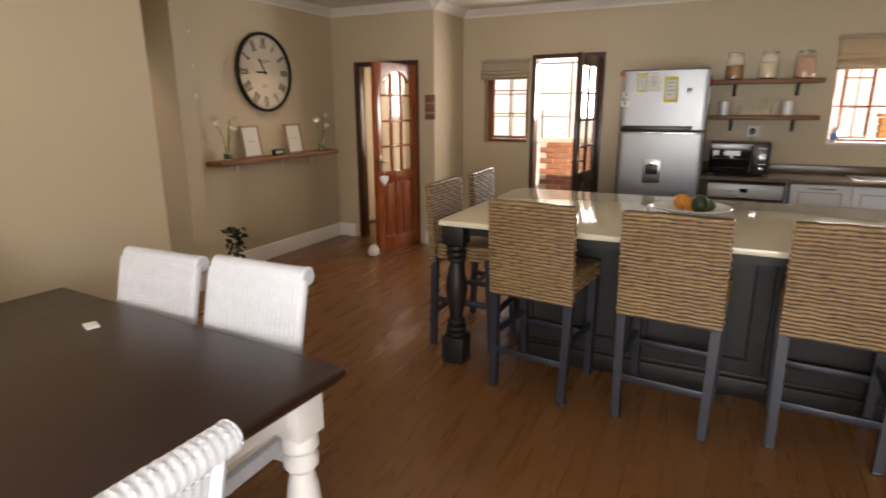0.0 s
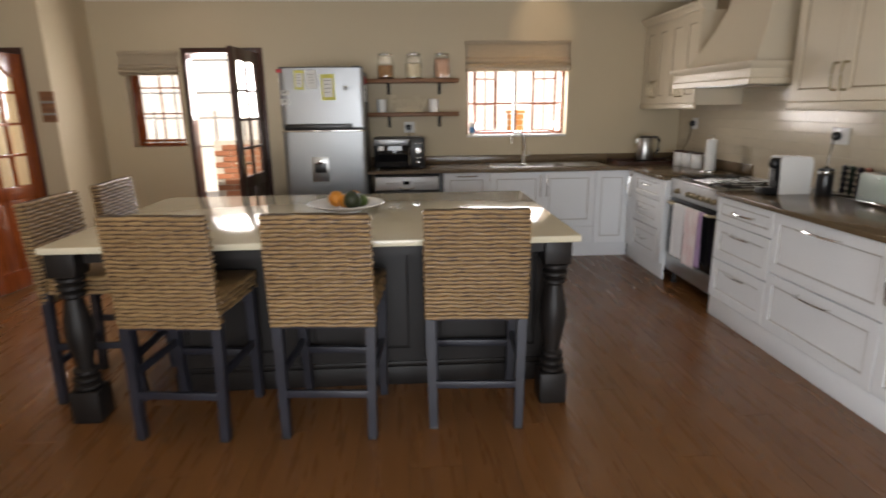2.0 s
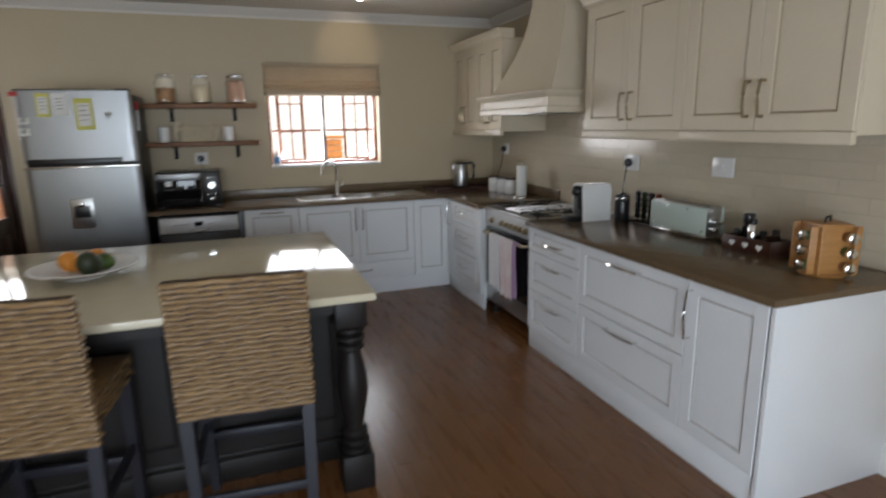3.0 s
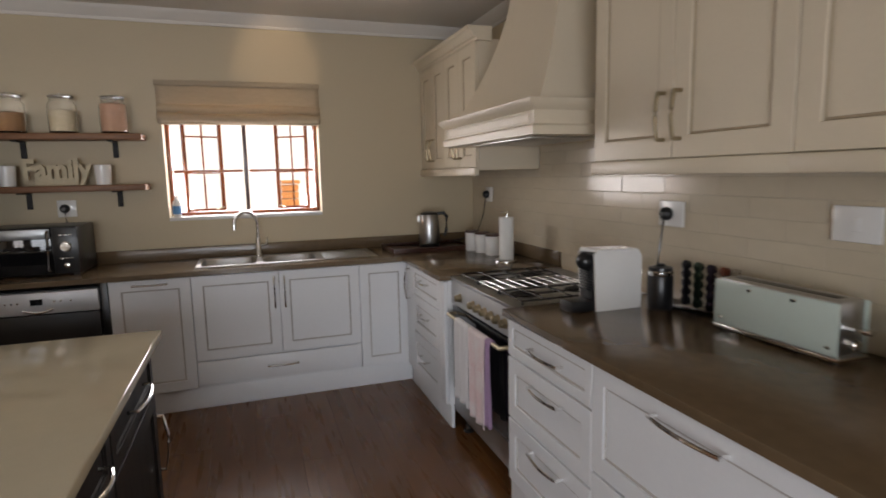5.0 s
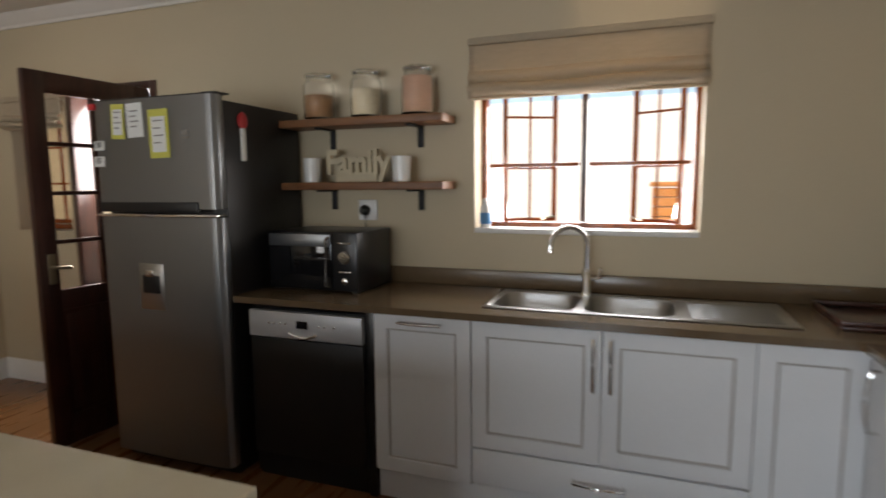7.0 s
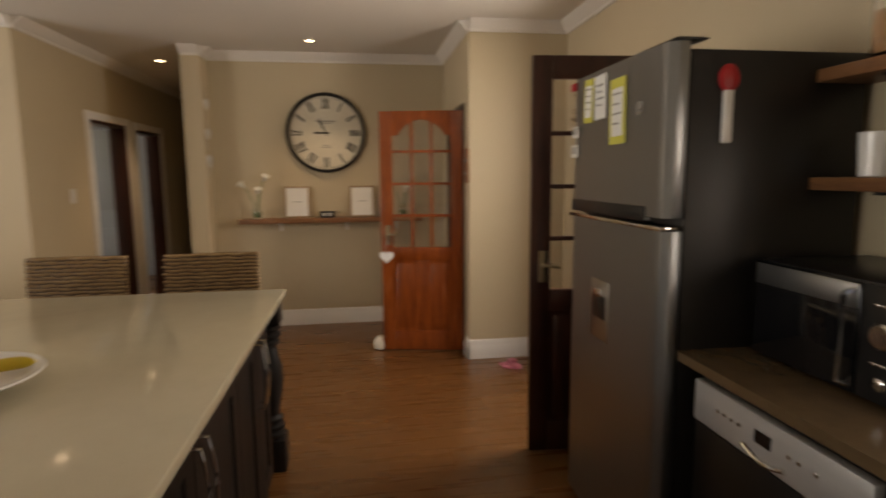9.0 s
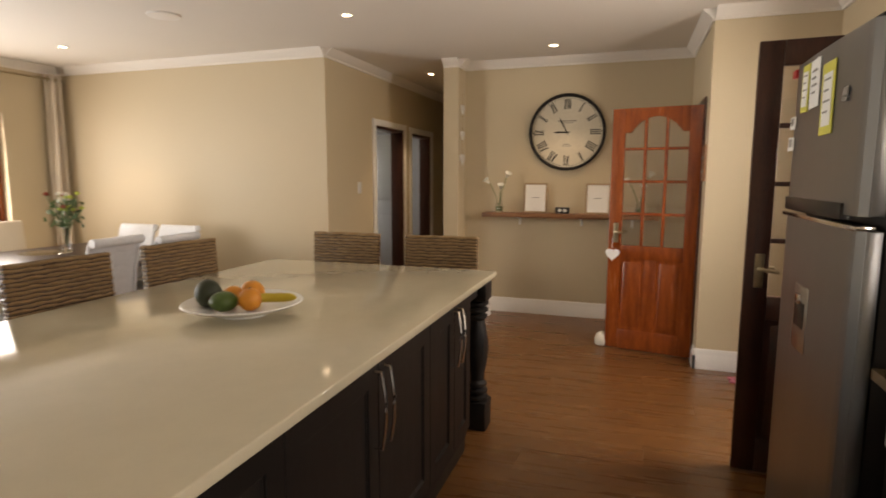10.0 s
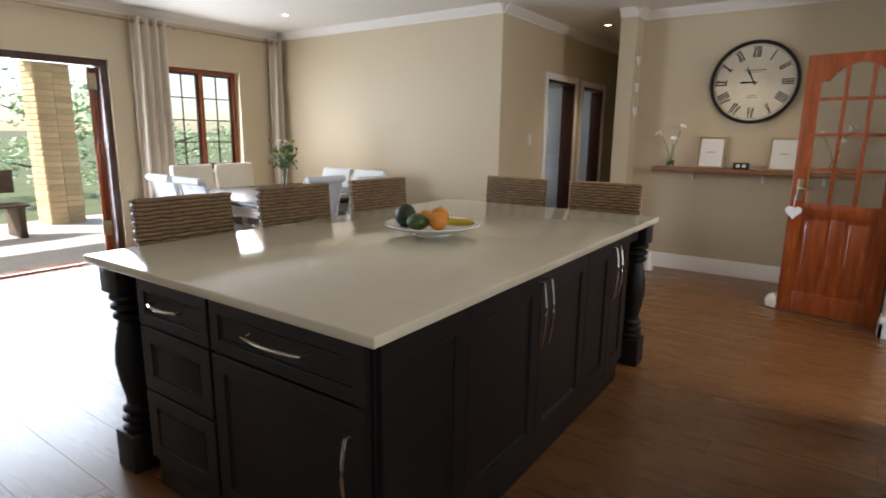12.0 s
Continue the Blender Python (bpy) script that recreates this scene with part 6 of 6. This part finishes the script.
part("band", Shape().lathe([(0.0495, 0.1405), (0.0505, 0.145), (0.0505, 0.155), (0.048, 0.158)], 28), CHROME, fo)
part("lid", Shape().lathe([(0.047, 0.1585), (0.046, 0.172), (0.02, 0.176), (0.014, 0.186)], 24), BLACK, fo)
ph = thing("capsule_holder", "clear stand filled with dark coffee capsules", "capsule holder", m=pose(4.26, 5.10, CZ))
part("stand", Shape().box(-0.05, 0.05, -0.12, 0.14, 0.0, 0.012, 0.003).box(0.03, 0.034, -0.12, 0.14, 0.012, 0.19), GLASS, ph)
POD = [material("pod_" + n_, c_, 0.25, 0.7) for n_, c_ in (("black", (0.02, 0.02, 0.025)), ("green", (0.03, 0.05, 0.03)), ("violet", (0.03, 0.02, 0.035)), ("copper", (0.22, 0.06, 0.03)))]
for c_ in range(4):
    for r_ in range(5):
        part("capsule", Shape().lathe([(0.012, 0), (0.018, 0.006), (0.019, 0.02), (0.021, 0.024), (0.01, 0.027)], 12, pose(0.02, 0.115 - 0.065 * c_, 0.034 + 0.036 * r_, 0, -90, 0)), POD[c_], ph)
ts = thing("toaster", "long pale mint glass-sided toaster with steel ends", "toaster", m=pose(4.21, 4.49, CZ) @ Matrix.Diagonal((1, 1.14, 0.94, 1)))
part("body", Shape().box(-0.055, 0.055, 0.02, 0.40, 0.02, 0.195, 0.01), STEEL, ts)
part("side_glass", Shape().box(-0.062, -0.056, 0.015, 0.405, 0.025, 0.19, 0.003), MINT, ts, "pale mint glass side")
part("side_glass", Shape().box(0.056, 0.062, 0.015, 0.405, 0.025, 0.19, 0.003), MINT, ts, "pale mint glass side")
part("slot", Shape().box(-0.02, 0.02, 0.05, 0.37, 0.19, 0.1965, 0.002), BLACK, ts)
part("base", Shape().box(-0.06, 0.06, 0.01, 0.41, 0.006, 0.022, 0.004), CHROME, ts)
part("lever", Shape().box(-0.015, 0.015, -0.03, 0.02, 0.10, 0.115, 0.004), CHROME, ts)
part("knob", Shape().lathe([(0.018, 0), (0.018, 0.015), (0.014, 0.02)], 16, pose(0, 0.02, 0.06, 90, 0, 0)), CHROME, ts)
for y in (0.04, 0.14, 0.28, 0.38):
    part("rivet", Shape().lathe([(0.007, 0), (0.005, 0.004)], 10, pose(-0.062, y, 0.05 if y in (0.04, 0.38) else 0.17, 0, -90, 0)), CHROME, ts)
    part("foot", Shape().lathe([(0.01, 0), (0.01, 0.0065)], 10, Matrix.Translation((0.03 if y > 0.2 else -0.03, y, 0))), BLACK, ts)
cs = thing("condiment_set", "wooden heart-cut caddy of small condiment jars", "condiment set", m=pose(4.18, 4.22, CZ))
caddy = part("caddy", Shape().box(-0.07, -0.06, -0.15, 0.13, 0, 0.075, 0.003).box(0.06, 0.07, -0.15, 0.13, 0, 0.075, 0.003).box(-0.06, 0.06, -0.15, -0.14, 0, 0.075, 0.003).box(-0.06, 0.06, 0.12, 0.13, 0, 0.075, 0.003).box(-0.06, 0.06, -0.14, 0.12, 0, 0.01), WOOD_DARK, cs)
for y in (-0.09, -0.01, 0.07):
    s = Shape()
    s.prism(heart_outline(0.034), 0.003, pose(-0.0735, y, 0.04, 0, 0, -90))
    part("heart", s, CERAMIC, caddy)
for x, y, h in ((0.02, -0.10, 0.12), (-0.02, 0.0, 0.16), (0.025, 0.08, 0.11), (-0.02, 0.09, 0.10), (0.03, -0.02, 0.10)):
    jr = part("jar", Shape().lathe([(0.02, 0.0105), (0.022, 0.014), (0.022, h - 0.03), (0.014, h - 0.02)], 14, Matrix.Translation((x, y, 0))), CHROME if h > 0.15 else GLASS, cs)
    part("lid", Shape().lathe([(0.018, h - 0.0195), (0.019, h), (0.014, h + 0.004)], 14, Matrix.Translation((x, y, 0))), BLACK, jr)
part("grinder", Shape().lathe([(0.024, 0.0105), (0.018, 0.05), (0.014, 0.12), (0.026, 0.14), (0.028, 0.18), (0.024, 0.186)], 16, Matrix.Translation((-0.005, 0.04, 0))), BLACK, cs)
sr = thing("spice_rack", "bamboo carousel spice rack with chrome-lidded jars", "spice rack", m=pose(4.08, 3.79, CZ, 0, 0, 20))
part("base", Shape().lathe([(0.085, 0.0), (0.09, 0.006), (0.085, 0.014)], 24), BAMBOO, sr)
for i in range(4):
    m = pose(0, 0, 0, 0, 0, 45 + 90 * i)
    part("side_board", Shape().box(-0.10, 0.10, -0.006, 0.006, 0.0145, 0.215, 0.004, 2, m @ Matrix.Translation((0, -0.066, 0))), BAMBOO, sr)
part("top", Shape().box(-0.07, 0.07, -0.07, 0.07, 0.208, 0.222, 0.004, 2, pose(0, 0, 0, 0, 0, 45)), BAMBOO, sr)
part("grip", Shape().tube([(-0.035, 0, 0.222), (-0.025, 0, 0.245), (0.025, 0, 0.245), (0.035, 0, 0.222)], 0.005, 8), IRON, sr)
for i in range(4):
    for k in range(3):
        m = pose(0, 0, 0.05 + 0.062 * k, 0, 0, 45 + 90 * i) @ pose(0.04, -0.072, 0, 90, 0, 0)
        jr = part("spice_jar", Shape().lathe([(0.019, 0.0), (0.02, 0.03), (0.018, 0.036)], 14, m), GRAIN_FOOD if (i + k) % 2 else LEAF, sr)
        part("lid", Shape().lathe([(0.022, 0.0365), (0.022, 0.052), (0.018, 0.055)], 16, m), CHROME, jr)

# ---- on the dining table ----
vs = thing("flower_vase", "glass vase of mixed lime, white and rust flowers", "vase", m=pose(-0.90, 1.60, 0.753))
part("vase", Shape().lathe([(0.035, 0), (0.04, 0.006), (0.036, 0.07), (0.03, 0.13), (0.042, 0.20), (0.039, 0.20), (0.027, 0.13), (0.032, 0.07), (0.034, 0.012)], 24), GLASS, vs)
rng = random.Random(9)
blooms = {"lime": (PETAL_LIME, 9), "rust": (PETAL_RED, 5), "white": (PETAL_WHITE, 2)}
for name_, (mat_, count) in blooms.items():
    for i in range(count):
        a, r, z = rng.uniform(0, 6.28), rng.uniform(0.03, 0.15), rng.uniform(0.32, 0.50)
        x, y = r * math.cos(a), r * math.sin(a)
        st = part("stem", Shape().tube([(0, 0, 0.02), (x * 0.2, y * 0.2, 0.18), (x, y, z)], 0.003, 5), STEM, vs)
        s = Shape()
        for k in range(14):
            b, t_ = rng.uniform(0, 6.28), rng.uniform(10, 80)
            s.prism([(-0.010, 0), (0.010, 0), (0.013, 0.024), (0, 0.034), (-0.013, 0.024)], 0.002, Matrix.Translation((x, y, z)) @ pose(0, 0, 0, 0, 0, math.degrees(b)) @ pose(0, 0, 0, t_, 0, 0))
        part("bloom", s, mat_, st)
s = Shape()
for i in range(110):
    a, r, z = rng.uniform(0, 6.28), rng.uniform(0.01, 0.15), rng.uniform(0.20, 0.45)
    s.prism([(-0.012, 0), (0, -0.012), (0.012, 0), (0.008, 0.04), (0, 0.055), (-0.008, 0.04)], 0.0015, Matrix.Translation((r * math.cos(a), r * math.sin(a), z)) @ pose(0, 0, 0, rng.uniform(-70, 70), rng.uniform(-50, 50), math.degrees(a)))
part("leaves", s, LEAF, vs)
gt = thing("glass_platter", "round glass platter lying on the table", "platter", m=pose(-0.66, 1.66, 0.753))
part("disc", Shape().lathe([(0.17, 0), (0.20, 0.004), (0.20, 0.008), (0.17, 0.006)], 40), GLASS, gt)
pk = thing("sachet", "small white paper sachet on the table", "sachet", m=pose(-0.80, 2.60, 0.7525, 0, 0, -20))
part("packet", Shape().box(-0.035, 0.035, -0.022, 0.022, 0, 0.006, 0.002), PAPER, pk)

# ---- curtains ----
rod = thing("curtain_rod", "long brass-coloured curtain rod above the windows", "curtain rod")
part("rod", Shape().tube([(WEST + 0.05, SOUTH + 0.10, 2.44), (3.3, SOUTH + 0.10, 2.44)], 0.011, 12), BRASS, rod)
for x in (WEST + 0.10, -0.42, 3.2):
    part("bracket", Shape().tube([(x, SOUTH + 0.001, 2.44), (x, SOUTH + 0.10, 2.44)], 0.009, 8), BRASS, rod)
part("finial", Shape().ball((WEST + 0.045, SOUTH + 0.10, 2.44), 0.022, (1, 1, 1), 14), BRASS, rod)


def curtain(x0, x1, waves, seed, label):
    c = thing("curtain", label, "curtain", "beige curtains")
    s = Shape()

    def fn(u, v):
        ph_ = 2 * math.pi * waves * u
        amp = 0.045 * (1 - 0.25 * v)
        z = 2.49 - 2.475 * v
        return Vector((x0 + (x1 - x0) * u + 0.012 * math.sin(v * 4 + seed + u * 5) * v, SOUTH + 0.10 + amp * math.sin(ph_ + 0.25 * math.sin(v * 5 + seed)), z))

    s.sheet(fn, 14 * waves, 24)
    o = part("cloth", s, CURTAIN, c)
    md = o.modifiers.new("thickness", "SOLIDIFY")
    md.thickness = 0.004
    for k in range(2 * waves):
        part("eyelet", Shape().lathe([(0.024, -0.004), (0.03, 0), (0.024, 0.004), (0.019, 0)], 14, pose(x0 + (x1 - x0) * (k + 0.5) / (2 * waves), SOUTH + 0.10, 2.44, 0, 90, 0), cap=False), BRASS, c, "metal eyelet")


curtain(-0.27, 0.10, 4, 1.0, "beige eyelet curtain gathered between door and window")
curtain(WEST + 0.06, WEST + 0.22, 2, 2.0, "beige eyelet curtain gathered in the corner")

sw = thing("light_switch", "small white light switch by the passage", "light switch", m=pose(-2.50, PASS_S + 0.001, 1.30, 0, 0, 180))
part("plate", Shape().box(-0.037, 0.037, -0.009, 0, -0.06, 0.06, 0.003), CERAMIC, sw)
part("rocker", Shape().box(-0.012, 0.012, -0.014, -0.009, -0.02, 0.02, 0.002), CERAMIC, sw)

# ---- ceiling ----
for x, y in DOWNLIGHTS:
    dl = thing("downlight", "small round recessed ceiling downlight, lit", "downlight", "ceiling downlights", pose(x, y, TOP))
    part("ring", Shape().lathe([(0.046, -0.001), (0.045, -0.006), (0.034, -0.008), (0.032, -0.002)], 24, cap=False), TRIM, dl)
    part("lens", Shape().lathe([(0.032, -0.003), (0.03, -0.004), (0.001, -0.0045)], 20), LAMP_GLOW, dl, "glowing lens")
ex = thing("ceiling_speaker", "round flush white ceiling grille", "ceiling grille", m=pose(-0.55, 3.2, TOP))
part("grille", Shape().lathe([(0.115, -0.001), (0.112, -0.010), (0.09, -0.014), (0.001, -0.016)], 36), TRIM, ex)

# ---- outdoors ----
for name_, x0, x1, y0_, y1_, h_ in (("yard_wall", -6, 8, 11.2, 11.4, 2.3),):
    structure(name_, Shape().box(x0, x1, y0_, y1_, -0.1, h_, 0.01), PLASTER, "sunlit cream yard wall", "wall")
for i, x in enumerate((-1.9, -0.95)):
    pp = thing("washing_post", "thin steel washing line post in the yard", "post", "yard posts", pose(x, 10.4, -0.03))
    part("post", Shape().tube([(0, 0, 0), (0, 0, 2.3)], 0.02, 8), STEEL, pp)
    part("arm", Shape().tube([(-0.5, 0, 1.75), (0.5, 0, 1.75)], 0.012, 6), STEEL, pp)
    part("arm", Shape().tube([(-0.5, 0, 2.2), (0.5, 0, 2.2)], 0.012, 6), STEEL, pp)
YB = tagged(part("low_brick_wall", Shape().box(-1.34, 1.14, 10.15, 10.35, -0.05, 1.04), MORTAR, smooth=False), "low sunlit red brick wall in the yard", "brick wall")
brick_me = Shape().box(0, 0.222, 0, 0.02, 0, 0.073, 0.004, 1).mesh("brick")
for r_ in range(12):
    for c_ in range(11):
        x = -1.34 + (c_ + (0.5 if r_ % 2 else 0)) * 0.232
        if x + 0.222 < 1.14:
            part("brick", brick_me, BRICK_RED, YB, m=Matrix.Translation((x, 10.138 + 0.003 * ((c_ * 7 + r_ * 3) % 3 - 1), 0.0 + r_ * 0.083)))
post = thing("yard_pillar", "orange-brown brick pillar in the sunlit yard", "pillar", m=pose(3.05, 10.2, -0.03))
part("core", Shape().box(-0.09, 0.09, -0.09, 0.09, 0, 1.40), MORTAR, post, smooth=False)
pier_me = Shape().box(-0.105, 0.105, -0.105, 0.105, 0, 0.073, 0.004, 1).mesh("brick")
for r_ in range(17):
    part("brick", pier_me, TERRACOTTA, post, m=pose(0, 0, 0.002 + r_ * 0.083, 0, 0, 90 * (r_ % 2)))
part("cap", Shape().box(-0.125, 0.125, -0.125, 0.125, 1.413, 1.455, 0.006), TERRACOTTA, post)
brick_pale = Shape().box(0, 0.222, 0, 0.02, 0, 0.073, 0.004, 1).mesh("brick")
PX, PY = -0.42, -3.0
PIL = tagged(part("patio_pillar", Shape().box(PX - 0.225, PX + 0.225, PY - 0.225, PY + 0.225, -0.05, 2.62), MORTAR, smooth=False), "yellow face-brick patio pillar in sunlight", "pillar")
for r_ in range(31):
    for side in range(4):
        for c_ in range(2):
            off = (0.0 if r_ % 2 else -0.0) + c_ * 0.228
            m = Matrix.Translation((PX, PY, -0.03 + r_ * 0.084)) @ pose(0, 0, 0, 0, 0, 90 * side) @ Matrix.Translation((-0.225 + off, -0.237, 0))
            part("brick", brick_pale, BRICK, PIL, m=m)
bc = thing("patio_bench", "low grey-brown wooden bench on the patio", "bench", m=pose(1.15, -2.1, -0.03))
for k in range(4):
    part("slat", Shape().box(-0.8, 0.8, -0.24 + 0.12 * k, -0.13 + 0.12 * k, 0.40, 0.43, 0.004), BARK, bc)
for x in (-0.7, 0.7):
    part("leg", Shape().box(x - 0.04, x + 0.04, -0.22, 0.22, 0, 0.4, 0.004), BARK, bc)
part("backrest", Shape().box(-0.8, 0.8, -0.27, -0.24, 0.55, 0.85, 0.006), BARK, bc)


def tree(x, y, h, r, seed, leaves=900):
    rng = random.Random(seed)
    t_ = thing("tree", "leafy green garden tree in sunlight", "tree", "garden trees", pose(x, y, -0.13))
    s = Shape()
    s.tube([(0, 0, 0), (0.05, 0.02, h * 0.25), (0.02, -0.04, h * 0.55), (0.05, 0, h * 0.85)], [0.14, 0.11, 0.07, 0.02], 10)
    tips = []
    for k in range(9):
        a, z0 = rng.uniform(0, 6.28), h * rng.uniform(0.2, 0.7)
        tip = Vector((r * 0.8 * math.cos(a), r * 0.8 * math.sin(a), z0 + h * rng.uniform(0.1, 0.28)))
        s.tube([(0.03, 0, z0), tip * 0.5 + Vector((0, 0, z0 * 0.5)), tip], [0.05, 0.03, 0.008], 6)
        tips.append(tip)
    part("trunk", s, BARK, t_)
    clumps = [p + Vector((rng.uniform(-0.3, 0.3), rng.uniform(-0.3, 0.3), rng.uniform(-0.3, 0.4))) * r * 0.6 for p in tips for _ in range(3)] + [Vector((rng.uniform(-0.5, 0.5) * r, rng.uniform(-0.5, 0.5) * r, h * rng.uniform(0.5, 1.0))) for _ in range(10)]
    verts, faces = [], []
    for i in range(leaves):
        c = clumps[rng.randrange(len(clumps))]
        p = c + Vector((rng.gauss(0, 0.22), rng.gauss(0, 0.22), rng.gauss(0, 0.18))) * r * 0.8
        q = Euler((rng.uniform(-1, 1), rng.uniform(-1, 1), rng.uniform(0, 6.28))).to_matrix()
        sz = rng.uniform(0.05, 0.11)
        n_ = len(verts)
        for u, v in ((-0.5, 0), (0, -1), (0.5, 0), (0, 1)):
            verts.append(p + q @ Vector((u * sz, v * sz, 0.02 * abs(v))))
        faces.append((n_, n_ + 1, n_ + 2, n_ + 3))
    me = bpy.data.meshes.new("crown")
    me.from_pydata(verts, [], faces)
    part("crown", me, FOLIAGE, t_)
    return t_


tr1 = tree(-2.2, -7.5, 2.5, 1.4, 1)
tree(-6.6, -10.5, 1.7, 1.2, 2, 600)
tree(0.6, -9.0, 2.6, 1.3, 3)
copy_thing(tr1, pose(-3.2, -6.0, -0.13, 0, 0, 70) @ Matrix.Diagonal((0.8, 0.8, 0.55, 1)))
copy_thing(tr1, pose(-12.0, -15.0, -0.13, 0, 0, 160) @ Matrix.Diagonal((1, 1, 0.75, 1)))
copy_thing(tr1, pose(2.6, -12.0, -0.13, 0, 0, 220))

# ---- wall tiles behind the cooker ----
SPL = structure("tiled_splashback", Shape().box(EAST - 0.006, EAST - 0.0005, 3.66, NORTH - 0.024, CZ + 0.002, 1.50).box(EAST - 0.006, EAST - 0.0005, 5.37, 6.59, 1.50, 1.68), GROUT, "cream gloss subway tiles behind the cooker", "splashback")
tile_me = Shape().box(-0.0025, 0, 0, 0.2985, 0, 0.0735, 0.0015, 1).mesh("tile")
halves = {}
z, k = CZ + 0.003, 0
while z < 1.66:
    lo, hi = (3.66, NORTH - 0.026) if z < 1.43 else (5.375, 6.585)
    y = lo - (0.15 if k % 2 else 0)
    while y < hi - 0.02:
        a, b = max(y, lo), min(y + 0.2985, hi)
        if b - a > 0.02:
            key = round(b - a, 3)
            if key not in halves:
                halves[key] = tile_me if abs(key - 0.2985) < 0.001 else Shape().box(-0.0025, 0, 0, b - a, 0, 0.0735, 0.0015, 1).mesh("tile")
            part("tile", halves[key], TILE, SPL, m=Matrix.Translation((EAST - 0.006, a, z)) @ pose(0, 0, 0, 0.2 * math.sin(a * 37 + z * 11), 0.3 * math.sin(a * 17 + z * 53), 0.35 * math.sin(a * 29 + z * 91)))
        y += 0.3005
    z += 0.0755
    k += 1
